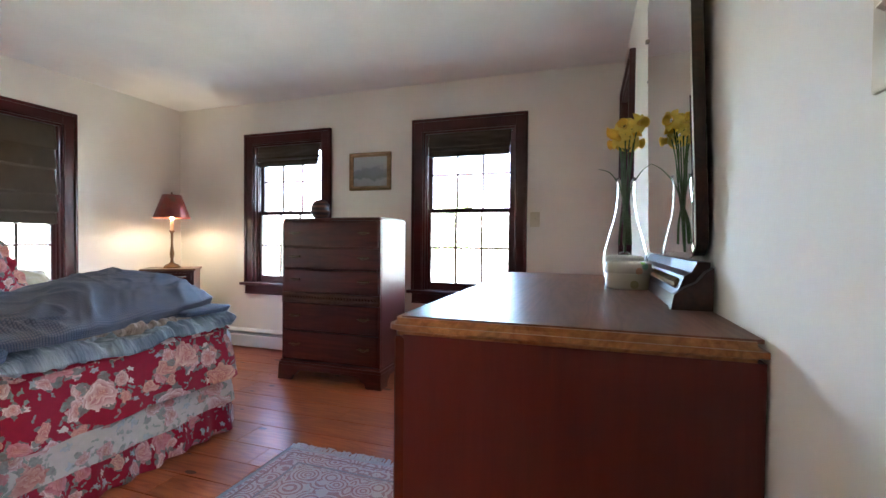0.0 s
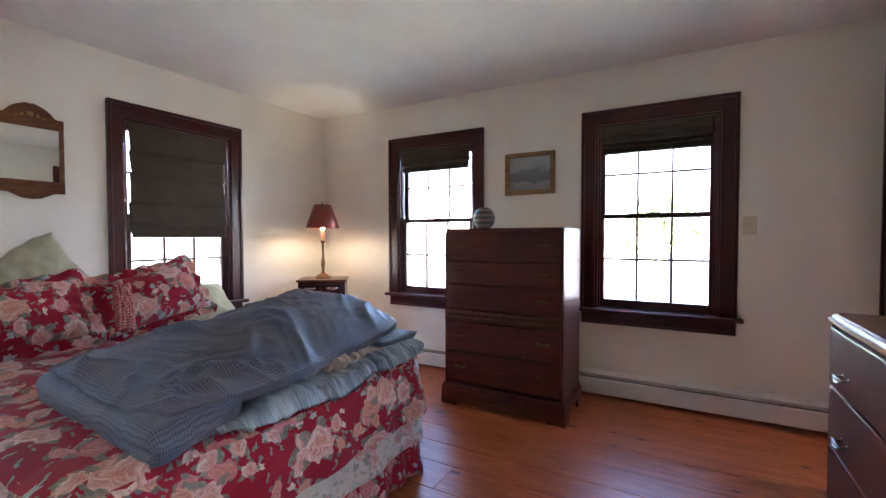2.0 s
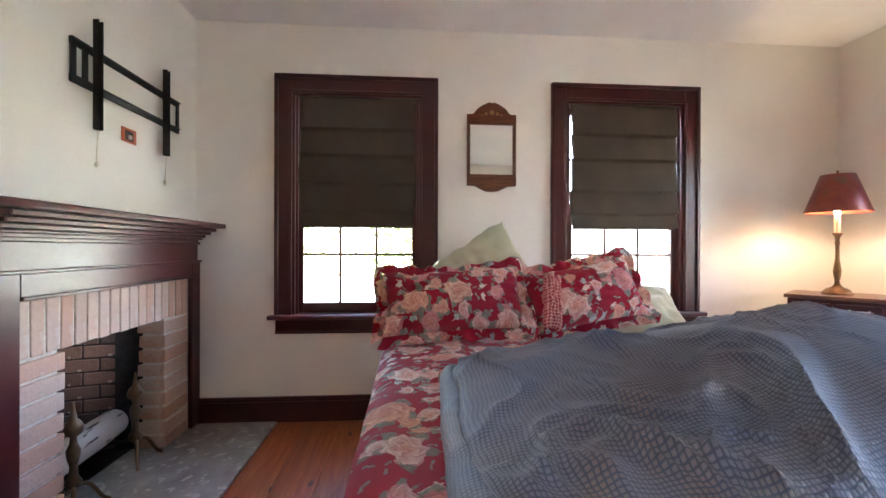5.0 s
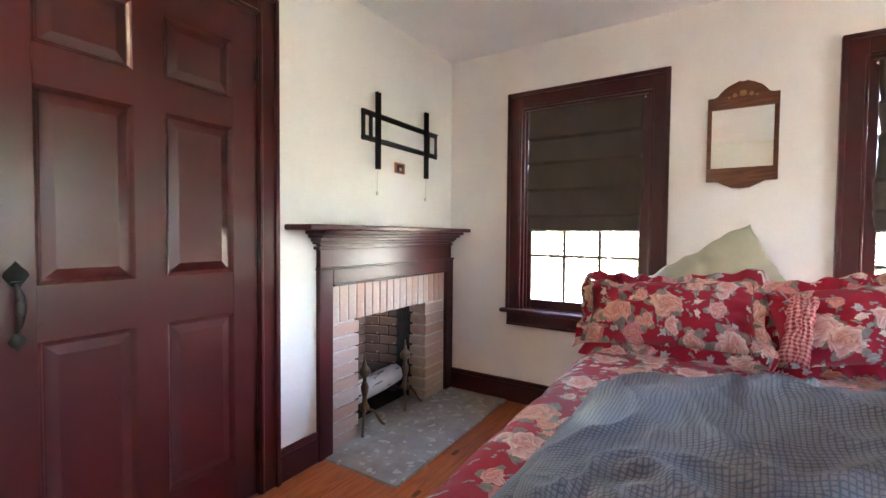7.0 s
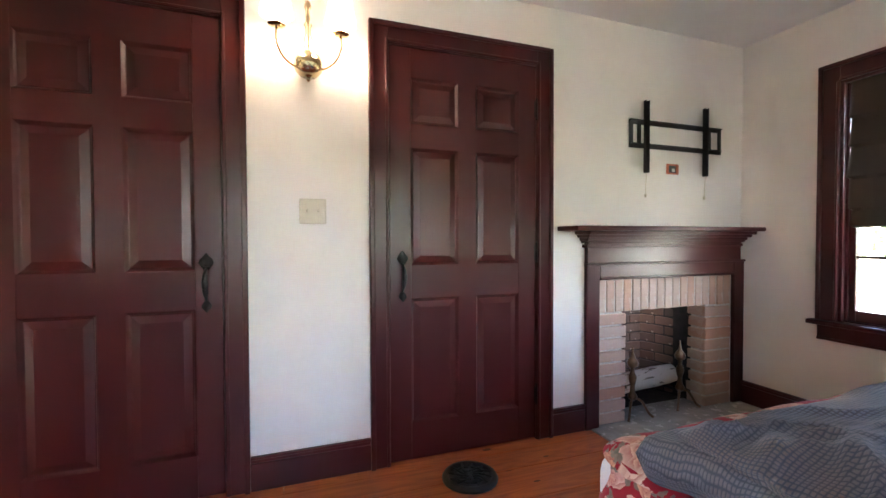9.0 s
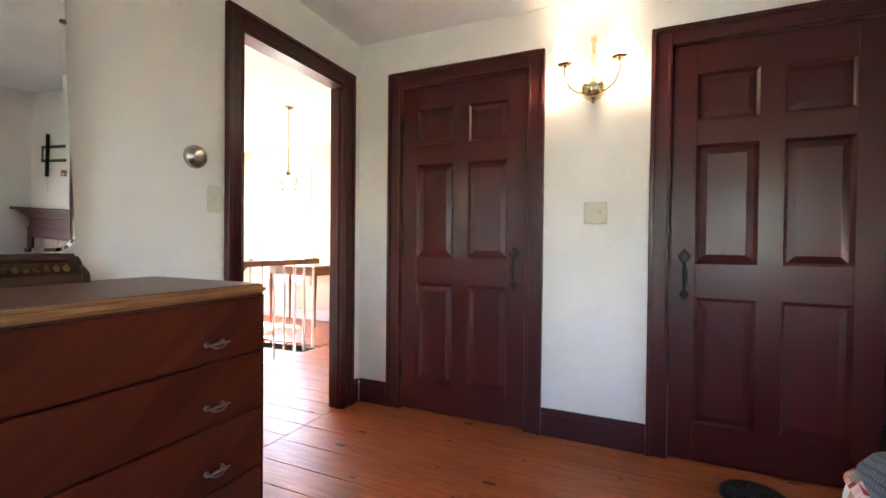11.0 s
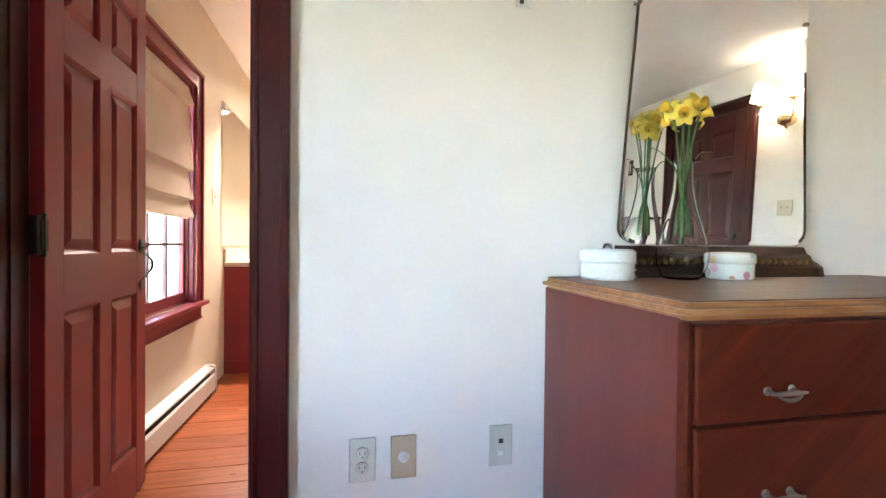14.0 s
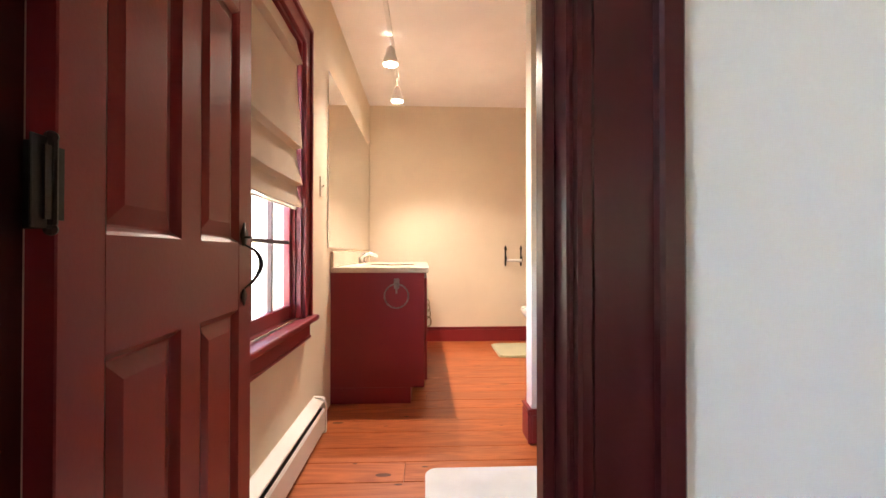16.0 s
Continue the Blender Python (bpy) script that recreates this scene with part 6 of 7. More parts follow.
def plate(m, w, h, mat, label, items, name="switch_plate", category="switch"):
    """A wall plate with switches or sockets; local x along the wall, y out, z up."""
    p = thing(name, label, category, m)
    part("plate", boxes((-w / 2, w / 2, 0, 0.006, -h / 2, h / 2), bev=0.003, segs=2), mat, p)
    for kind, x, z in items:
        if kind == "toggle":
            bm = boxes((x - 0.006, x + 0.006, 0.006, 0.0075, z - 0.013, z + 0.013))
            tube(bm, [(x, 0.006, z), (x, 0.018, z + 0.008)], 0.0045, 8)
            part("toggle", bm, mat, p)
        elif kind == "socket":
            bm = bmesh.new()
            lathe(bm, [(0.017, 0), (0.017, 0.003), (0.015, 0.004)], 20)
            bm.transform(Matrix.Translation((x, 0.006, z)) @ Matrix.Rotation(-math.pi / 2, 4, "X"))
            so = part("socket", bm, mat, p, "", True)
            part("slot", boxes((x - 0.008, x - 0.006, 0.0095, 0.0108, z - 0.003, z + 0.006), (x + 0.006, x + 0.008, 0.0095, 0.0108, z - 0.003, z + 0.006), (x - 0.002, x + 0.002, 0.0095, 0.0108, z - 0.011, z - 0.007)), SLOT, so)
        elif kind == "jack":
            part("jack", boxes((x - 0.007, x + 0.007, 0.006, 0.0085, z - 0.006, z + 0.006)), SLOT, p)
        elif kind == "blank":
            part("insert", boxes((x - 0.008, x + 0.008, 0.006, 0.0085, z - 0.008, z + 0.008), bev=0.001), WHITE_PLASTIC, p)
        elif kind == "coax":
            bm = bmesh.new()
            lathe(bm, [(0.016, 0), (0.016, 0.002), (0.006, 0.003), (0.006, 0.010)], 14)
            bm.transform(Matrix.Translation((x, 0.006, z)) @ Matrix.Rotation(-math.pi / 2, 4, "X"))
            part("jack", bm, WHITE_PLASTIC, p)
    return p


plate(pose(-0.055, NY, 1.232, 0, 0, 180), 0.072, 0.115, IVORY, "ivory single light switch beside the window", [("toggle", 0, 0)])
plate(pose(-0.928, SY, 1.234), 0.117, 0.115, IVORY, "ivory double light switch between the closet doors", [("toggle", -0.024, 0), ("toggle", 0.024, 0)])
plate(pose(EX, 1.229, 1.246, 0, 0, 90), 0.072, 0.115, IVORY, "ivory light switch beside the hall doorway", [("toggle", 0, 0)])
plate(pose(EX, 3.214, 0.422, 0, 0, 90), 0.072, 0.121, PALE_PLATE, "white duplex wall outlet low on the wall", [("socket", 0, 0.02), ("socket", 0, -0.02)], "wall_outlet", "outlet")
plate(pose(EX, 3.100, 0.422, 0, 0, 90), 0.072, 0.121, plain("almond_plastic", (0.50, 0.38, 0.24), 0.45, vary=0.04), "tan cable outlet with a white jack", [("coax", 0, 0)], "wall_outlet", "outlet")
plate(pose(EX, 2.815, 0.430, 0, 0, 90), 0.072, 0.121, PALE_PLATE, "white telephone outlet plate", [("jack", 0, 0.014), ("blank", 0, -0.02)], "wall_outlet", "outlet")
plate(pose(WX, 3.69, 0.505, 0, 0, -90), 0.072, 0.115, plain("brown_plastic", (0.05, 0.022, 0.012), 0.4), "brown duplex outlet beside the nightstand", [("socket", 0, 0.02), ("socket", 0, -0.02)], "wall_outlet", "outlet")
hook = thing("wall_hook", "small white plastic hook plate high on the wall", "hook", pose(EX, 2.76, 1.725, 0, 0, 90))
part("plate", boxes((-0.028, 0.028, 0, 0.006, -0.012, 0.012), bev=0.002), WHITE_PLASTIC, hook)
part("hook", boxes((0.002, 0.014, 0.006, 0.012, -0.004, 0.006), bev=0.001), SLOT, hook)
th = thing("thermostat", "round silver thermostat on the wall beside the hall doorway", "thermostat", pose(EX, 1.325, 1.416, 0, 0, 90))
bm = bmesh.new()
lathe(bm, [(0.048, 0.0), (0.049, 0.010), (0.044, 0.024), (0.030, 0.032), (0.029, 0.035), (0.022, 0.036), (0.001, 0.037)], 36)
bm.transform(Matrix.Rotation(-math.pi / 2, 4, "X"))
part("dial", bm, plain("brushed_silver", (0.36, 0.33, 0.29), 0.25, 0.9, 0.05), th, "", True)


def sconce():
    s = thing("wall_sconce", "two-armed polished brass wall sconce with small white shades, lit", "sconce", pose(-0.912, SY, 1.885))
    bm = bmesh.new()
    lathe(bm, [(0.004, -0.085), (0.010, -0.075), (0.006, -0.065), (0.036, -0.061), (0.058, -0.038), (0.064, -0.005), (0.054, 0.026), (0.025, 0.042), (0.012, 0.05), (0.020, 0.066), (0.014, 0.08), (0.020, 0.10), (0.012, 0.118), (0.011, 0.15), (0.018, 0.162), (0.010, 0.175), (0.010, 0.225), (0.016, 0.24), (0.012, 0.262), (0.002, 0.27)], 26, (0, 0.055, 0))
    part("body", bm, SCONCE_BRASS, s, "turned brass body", True)
    bm = bmesh.new()
    tube(bm, [(0, 0.0, 0.0), (0, 0.05, 0.0)], 0.02, 14)
    part("wall_rose", bm, SCONCE_BRASS, s)
    for k in (-1, 1):
        bm = bmesh.new()
        end = (k * 0.128, 0.155, 0.085)
        tube(bm, curve_points([(0, 0.055, 0.02), (k * 0.05, 0.085, -0.035), (k * 0.105, 0.13, -0.015), (k * 0.13, 0.155, 0.04), end], 7), 0.0055, 8)
        arm = part("arm", bm, SCONCE_BRASS, s, "curved brass arm", True)
        bm = bmesh.new()
        lathe(bm, [(0.004, 0.0), (0.034, 0.010), (0.036, 0.014), (0.012, 0.014), (0.012, 0.03)], 20, end)
        part("drip_pan", bm, SCONCE_BRASS, arm, "", True)
        bm = bmesh.new()
        lathe(bm, [(0.010, 0.03), (0.010, 0.075), (0.015, 0.095), (0.012, 0.12), (0.003, 0.135)], 12, end)
        part("candle_bulb", bm, SCONCE_BULB, arm, "", True)
        bm = bmesh.new()
        lathe(bm, [(0.066, 0.052), (0.067, 0.054), (0.042, 0.178), (0.040, 0.178), (0.064, 0.054)], 28, end, cap=False)
        part("shade", bm, WHITE_SHADE, arm, "small white fabric shade", True)
        lamp("sconce_light", "POINT", pose(-0.912 + end[0], SY + end[1], 1.885 + end[2] + 0.11), 0.13, (1.0, 0.80, 0.56), 0.02)
    return s


SCONCE_BULB = glowing("sconce_bulb", (1.0, 0.82, 0.58), 6.0)
ws = Mat("thin_white_shade")
ws.set(Base_Color=(0.85, 0.82, 0.75, 1), Roughness=0.8, Emission_Color=(1.0, 0.86, 0.66, 1), Emission_Strength=0.10)
WHITE_SHADE = ws.mat
sconce()


# ---- on the floor ----
def rug():
    m = Mat("faded_persian_wool")
    uv = m.coords("UV")
    s = m.node("ShaderNodeSeparateXYZ", i0=uv)
    mx = m.math("ABSOLUTE", m.math("SUBTRACT", s.outputs[0], 0.5))
    my = m.math("ABSOLUTE", m.math("SUBTRACT", s.outputs[1], 0.5))
    sym = m.node("ShaderNodeCombineXYZ", X=mx, Y=m.math("MULTIPLY", my, 1.6)).outputs[0]
    a = m.node("ShaderNodeTexVoronoi", Vector=sym, Scale=11.0)
    b = m.node("ShaderNodeTexVoronoi", Vector=sym, Scale=27.0)
    wave = m.math("FRACT", m.math("MULTIPLY", a.outputs["Distance"], 5.0))
    col = m.mix(m.math("GREATER_THAN", wave, 0.55), (0.58, 0.48, 0.46), (0.34, 0.12, 0.13))
    col = m.mix(m.math("LESS_THAN", b.outputs["Distance"], 0.22), col, (0.52, 0.49, 0.48))
    edge = m.math("MINIMUM", m.math("SUBTRACT", 0.5, mx), m.math("MULTIPLY", m.math("SUBTRACT", 0.5, my), 1.6))
    for lo, hi, c in ((0.0, 0.022, (0.30, 0.27, 0.28)), (0.05, 0.062, (0.24, 0.07, 0.07)), (0.14, 0.155, (0.20, 0.17, 0.20)), (0.165, 0.175, (0.44, 0.36, 0.32))):
        inn = m.math("MULTIPLY", m.math("GREATER_THAN", edge, lo), m.math("LESS_THAN", edge, hi))
        col = m.mix(inn, col, c)
    col = m.mix(m.math("MULTIPLY", m.noise(uv, 60, 4), 0.5), col, (0.42, 0.37, 0.36))
    m.set(Base_Color=col, Roughness=0.95, Sheen_Weight=0.3)
    m.bump(m.noise(uv, 300, 2), 0.5, 0.004)
    r = thing("rug", "faded red and cream persian rug with white fringe", "rug", pose(0, 0, 0))
    x0, x1, y0, y1 = -1.075, -0.13, 1.25, 2.605
    bm = bmesh.new()
    sheet(bm, 40, 56, lambda u, v: (x0 + (x1 - x0) * u + 0.006 * bumps(v, 0, 4, 1), y0 + (y1 - y0) * v, 0.012 + 0.003 * bumps(u, v, 3, 2)), lambda u, v: (u, v))
    pile = part("carpet", bm, m.mat, r)
    sol = pile.modifiers.new("thick", "SOLIDIFY")
    sol.thickness = 0.010
    fr = cloth("white_fringe_cotton", (0.62, 0.60, 0.60), vary=0.1)
    rr = random.Random(4)
    for y, s in ((y1, 1), (y0, -1)):
        bm = bmesh.new()
        for k in range(120):
            x = x0 + (x1 - x0) * (k + 0.5) / 120
            dx, L = rr.uniform(-0.014, 0.014), rr.uniform(0.035, 0.055)
            tube(bm, [(x, y - s * 0.004, 0.010), (x + dx * 0.4, y + s * L * 0.5, rr.uniform(0.008, 0.022)), (x + dx, y + s * L, 0.005)], [0.0040, 0.0045, 0.0025], 4)
        part("fringe", bm, fr, r, "white cotton fringe")
    return r


rug()


def floor_grille():
    gr = thing("floor_register", "round black cast-iron floor register", "floor register", pose(-1.600, 0.375, 0))
    bm = bmesh.new()
    lathe(bm, [(0.098, 0.0), (0.128, 0.0), (0.13, 0.008), (0.122, 0.020), (0.104, 0.022), (0.098, 0.014)], 40, cap=False)
    part("rim", bm, IRON, gr, "", True)
    bm = bmesh.new()
    for k in range(12):
        a = 2 * math.pi * k / 12
        tube(bm, curve_points([(0, 0, 0.016), (0.04 * math.cos(a + 0.4), 0.04 * math.sin(a + 0.4), 0.018), (0.1 * math.cos(a), 0.1 * math.sin(a), 0.016)], 5), 0.005, 6)
    for r in (0.035, 0.07):
        tube(bm, [(r * math.cos(2 * math.pi * k / 24), r * math.sin(2 * math.pi * k / 24), 0.016) for k in range(25)], 0.004, 6)
    part("grille", bm, IRON, gr)
    bm = bmesh.new()
    lathe(bm, [(0.1, 0.001), (0.1, 0.004)], 30)
    part("damper", bm, SLOT, gr)


floor_grille()


# ---- bathroom ----
def vanity():
    v = thing("vanity", "oxblood painted bathroom vanity cabinet", "vanity", pose(0, 0, 0))
    x0, x1, y0, y1 = 2.955, 4.55, 3.625, NY
    part("body", boxes((x0, x1, y0, y1, 0.10, 0.825), bev=0.003), LIT_TRIM, v)
    part("toe_kick", boxes((x0 + 0.001, x1, y0 + 0.085, y1, 0.0, 0.10)), LIT_TRIM, v)
    for k in range(4):
        a = x0 + 0.02 + k * 0.39
        d = part("cabinet_door", boxes((a, a + 0.37, y0 - 0.018, y0 - 0.0005, 0.14, 0.79), bev=0.003), LIT_TRIM, v)
        bm = bmesh.new()
        tube(bm, curve_points([(a + 0.33, y0 - 0.018, 0.50), (a + 0.33, y0 - 0.045, 0.48), (a + 0.33, y0 - 0.045, 0.44), (a + 0.33, y0 - 0.018, 0.42)], 4), 0.005, 6)
        part("handle", bm, ANTIQUE_BRASS, d)
    c = thing("countertop", "beige cultured marble vanity top with backsplash", "countertop", pose(0, 0, 0))
    marble = plain("beige_cultured_marble", (0.56, 0.47, 0.37), 0.2, vary=0.14, scale=5, bump=0.02)
    part("slab", boxes((x0 - 0.02, x1, y0 - 0.03, y1, 0.826, 0.862), bev=0.008, segs=3), marble, c)
    part("backsplash", boxes((x0 - 0.02, x1, y1 - 0.022, y1 - 0.001, 0.862, 0.962), bev=0.004), marble, c)
    bm = bmesh.new()
    lathe(bm, [(0.19, 0.0), (0.205, 0.004), (0.215, 0.006), (0.21, 0.009), (0.19, 0.002)], 36, cap=False)
    bm.transform(Matrix.Diagonal((1.15, 0.85, 1, 1)))
    b = part("basin_rim", bm, marble, c, "", True)
    b.location = (3.60, 3.87, 0.862)
    f = thing("faucet", "chrome two-handled bathroom faucet", "faucet", pose(3.50, 4.10, 0.862))
    bm = bmesh.new()
    tube(bm, curve_points([(0, 0, 0), (0, -0.005, 0.06), (0, -0.05, 0.085), (0, -0.12, 0.065)], 6), 0.012, 12)
    part("spout", bm, SILVER, f, "", True)
    for s in (-1, 1):
        bm = bmesh.new()
        lathe(bm, [(0.026, 0), (0.022, 0.02), (0.013, 0.03), (0.014, 0.05), (0.004, 0.06)], 16, (s * 0.10, 0, 0))
        tube(bm, [(s * 0.10, 0, 0.05), (s * 0.10 + s * 0.05, -0.02, 0.058)], 0.006, 8)
        part("tap", bm, SILVER, f, "", True)
    ring = thing("towel_ring", "pewter towel ring on the vanity side", "towel ring", pose(x0, 3.80, 0.745, 0, 0, 180))
    part("bracket", boxes((0.0, 0.010, -0.018, 0.018, -0.02, 0.045), (0.008, 0.022, -0.006, 0.006, -0.05, 0.0), bev=0.003), PEWTER, ring)
    bm = bmesh.new()
    pts = [(0.018, 0.075 * math.cos(2 * math.pi * k / 60), -0.065 + 0.075 * math.sin(2 * math.pi * k / 60)) for k in range(61)]
    tube(bm, pts, [0.0065 if k % 3 else 0.0035 for k in range(61)], 6)
    part("ring", bm, PEWTER, ring, "twisted pewter ring", True)


vanity()
bmir = thing("bathroom_mirror", "large plain mirror on the bathroom wall above the vanity", "mirror", pose(0, NY, 0))
part("glass", boxes((2.86, 4.80, -0.008, -0.002, 0.985, 2.07), bev=0.002), MIRROR, bmir)
plate(pose(2.70, NY, 1.33, 0, 0, 180), 0.072, 0.115, IVORY, "ivory switch between bathroom window and mirror", [("toggle", 0, 0)])


def track_light():
    t = thing("track_light", "white ceiling track with two small lit spotlights", "track light", pose(0, 3.87, BZ))
    part("track", boxes((2.80, 4.20, -0.016, 0.016, -0.018, 0.0), bev=0.003), WHITE_PLASTIC, t)
    for x in (3.34, 4.10):
        bm = bmesh.new()
        tube(bm, [(x, 0, -0.018), (x, 0, -0.10)], 0.007, 8)
        arm = part("arm", bm, WHITE_PLASTIC, t)
        bm = bmesh.new()
        lathe(bm, [(0.014, -0.09), (0.030, -0.11), (0.036, -0.15), (0.055, -0.20), (0.058, -0.225), (0.054, -0.224), (0.040, -0.17)], 26, (x, 0, 0), cap=False)
        part("head", bm, WHITE_PLASTIC, arm, "", True)
        bm = bmesh.new()
        lathe(bm, [(0.002, -0.232), (0.03, -0.228), (0.048, -0.212), (0.036, -0.17), (0.02, -0.15)], 20, (x, 0, 0))
        part("bulb", bm, TRACK_BULB, arm, "glowing reflector bulb", True)
        lamp("track_spot", "SPOT", pose(x, 3.87, BZ - 0.245, -14, 12, 0), 5.0, (1.0, 0.87, 0.73), 0.04, cone=radians(120))


TRACK_BULB = glowing("track_bulb", (1.0, 0.88, 0.70), 3.0)
track_light()
tp = thing("paper_holder", "black iron toilet paper holder with white roller", "paper holder", pose(BATH_E, 2.66, 0.86, 0, 0, 90))
for s in (-1, 1):
    bm = boxes((s * 0.085 - 0.009, s * 0.085 + 0.009, 0, 0.008, -0.05, 0.13), bev=0.003)
    tube(bm, curve_points([(s * 0.085, 0.006, 0.06), (s * 0.085, 0.05, 0.05), (s * 0.085, 0.065, 0.01)], 5), 0.007, 6)
    lathe(bm, [(0.002, 0.12), (0.016, 0.135), (0.010, 0.155), (0.002, 0.175)], 8, (s * 0.085, 0.006, 0))
    part("bracket", bm, IRON, tp)
bm = bmesh.new()
tube(bm, [(-0.08, 0.06, 0.01), (0.08, 0.06, 0.01)], 0.016, 14)
part("roller", bm, WHITE_PLASTIC, tp)


def toilet():
    t = thing("toilet", "white ceramic toilet with closed seat", "toilet", pose(4.33, 2.02, 0))
    white = plain("white_ceramic", (0.78, 0.76, 0.72), 0.12, vary=0.02, bump=0.0)

    def oval(r, z, n=32, cy=0.40, sx=0.78, back=0.12):
        return [(r * sx * math.cos(2 * math.pi * k / n), cy + r * (1.0 if math.sin(2 * math.pi * k / n) > 0 else 0.85) * math.sin(2 * math.pi * k / n), z) for k in range(n)]
    bm = bmesh.new()
    rings = [[bm.verts.new(p) for p in oval(r, z, cy=cy)] for r, z, cy in ((0.15, 0.0, 0.34), (0.13, 0.05, 0.34), (0.12, 0.18, 0.36), (0.18, 0.28, 0.40), (0.24, 0.36, 0.42), (0.25, 0.39, 0.42))]
    for a, b in zip(rings, rings[1:]):
        for k in range(32):
            bm.faces.new((a[k], a[(k + 1) % 32], b[(k + 1) % 32], b[k]))
    bm.faces.new(rings[-1])
    part("bowl", bm, white, t, "", True)
    bm = bmesh.new()
    extrude_outline(bm, [(x, y) for x, y, z in oval(0.255, 0, cy=0.42)], "z", 0.392, 0.41)
    extrude_outline(bm, [(x, y) for x, y, z in oval(0.25, 0, cy=0.42)], "z", 0.412, 0.428)
    part("seat", bm, white, t)
    part("tank", boxes((-0.22, 0.22, 0.0, 0.17, 0.38, 0.72), bev=0.02, segs=3), white, t)
    part("tank_lid", boxes((-0.23, 0.23, -0.005, 0.18, 0.721, 0.755), bev=0.01, segs=2), white, t)


toilet()


def mat_rug(label, x0, x1, y0, y1, mat):
    bm = bmesh.new()
    pts = rounded_plan(x0, x1, y0, y1, 0.05, (1, 1, 1, 1))
    extrude_outline(bm, pts, "z", 0.001, 0.020)
    bmesh.ops.bevel(bm, geom=[e for e in bm.edges if e.verts[0].co.z > 0.015 and e.verts[1].co.z > 0.015], offset=0.008, segments=2, affect="EDGES")
    tagged(part("bath_mat", bm, mat), label, "bath mat")


mat_rug("pale grey plush bath mat on the pine boards", 1.45, 2.09, 2.75, 3.62, cloth("pale_bath_mat", (0.60, 0.63, 0.62), weave=140, sheen=0.4))
mat_rug("sage green bath mat in front of the toilet", 4.10, 4.66, 2.50, 2.94, cloth("sage_bath_mat", (0.44, 0.43, 0.26), weave=140, sheen=0.4))


# ---- hall ----
def hall():
    s = thing("stair_rail", "stair railing with white balusters and a brown handrail", "railing", pose(0, 0, 0))
    white = painted("white_baluster_paint", (0.78, 0.76, 0.72), 0.4)
    oak = wood("handrail_wood", (0.10, 0.035, 0.015), (0.22, 0.085, 0.035), 0.35, along=1)
    part("handrail", boxes((1.80, 1.86, -0.95, 1.6, 0.845, 0.90), bev=0.015, segs=3), oak, s)
    first = None
    for k in range(18):
        y = -0.88 + 0.13 * k
        if first is None:
            bm = bmesh.new()
            lathe(bm, [(0.016, 0), (0.016, 0.12), (0.010, 0.14), (0.015, 0.25), (0.011, 0.55), (0.009, 0.72), (0.013, 0.76), (0.010, 0.847)], 10)
            first = part("baluster", bm, white, s, "", True)
            first.location = (1.83, y, 0.0)
        else:
            share("baluster", first, s, (1.83, y, 0.0))
    bm = bmesh.new()
    tube(bm, [(2.75, -0.95, 0.85), (2.75, 0.2, 0.05), (2.75, 0.9, -0.45)], 0.028, 10)
    r = part("stair_handrail", bm, oak, s)
    well = part("stairwell", boxes((1.78, 1.80, -0.97, BATH_S - 0.1, -2.0, -0.024), (1.80, 3.0, -0.97, -0.95, -2.0, -0.024), (2.98, 3.0, -0.95, BATH_S - 0.1, -2.0, -0.024), (1.8, 2.98, -0.95, BATH_S - 0.1, -2.05, -2.0)), WALL)
    tagged(well, "cream stairwell walls", "stairwell", kind="structure")
    t = thing("hall_table", "small brown wooden table under the hall window", "table", pose(2.86, -1.86, 0))
    part("tabletop", boxes((-0.42, 0.42, -0.23, 0.23, 0.735, 0.76), bev=0.006, segs=2), oak, t)
    part("apron", boxes((-0.38, 0.38, -0.19, 0.19, 0.64, 0.734), bev=0.003), oak, t)
    leg = None
    for x in (-0.36, 0.36):
        for y in (-0.17, 0.17):
            if leg is None:
                bm = bmesh.new()
                lathe(bm, [(0.012, 0.0), (0.016, 0.3), (0.024, 0.55), (0.024, 0.64)], 10)
                leg = part("leg", bm, oak, t)
                leg.location = (x, y, 0)
            else:
                share("leg", leg, t, (x, y, 0))
    l = thing("table_lamp", "hall table lamp with a pale shade, lit", "table lamp", pose(2.72, -1.92, 0.76))
    bm = bmesh.new()
    lathe(bm, [(0.07, 0), (0.07, 0.015), (0.03, 0.03), (0.045, 0.10), (0.05, 0.16), (0.02, 0.24), (0.01, 0.30)], 20)
    part("base", bm, white, l, "", True)
    bm = bmesh.new()
    lathe(bm, [(0.17, 0.26), (0.171, 0.262), (0.10, 0.44), (0.098, 0.44), (0.168, 0.262)], 28, cap=False)
    part("shade", bm, WHITE_SHADE, l, "", True)
    lamp("hall_lamp_light", "POINT", pose(2.72, -1.92, 1.12), 0.16, (1.0, 0.80, 0.5), 0.04)
    b = thing("telephone", "dark telephone on the hall table", "telephone", pose(3.02, -1.86, 0.76))
    part("body", boxes((-0.10, 0.10, -0.09, 0.09, 0.0, 0.05), bev=0.012, segs=2), IRON, b)
    part("handset", boxes((-0.11, 0.11, -0.03, 0.03, 0.05, 0.085), bev=0.014, segs=2), IRON, b)
    c = thing("pendant_lamp", "hanging glass globe lamp on a brass rod, lit", "pendant lamp", pose(1.99, -0.70, CZ))
    bm = bmesh.new()
    lathe(bm, [(0.05, 0.0), (0.052, -0.006), (0.03, -0.02), (0.006, -0.03), (0.005, -0.55), (0.014, -0.57), (0.006, -0.60), (0.03, -0.64)], 18)
    part("rod", bm, SCONCE_BRASS, c, "", True)
    bm = bmesh.new()
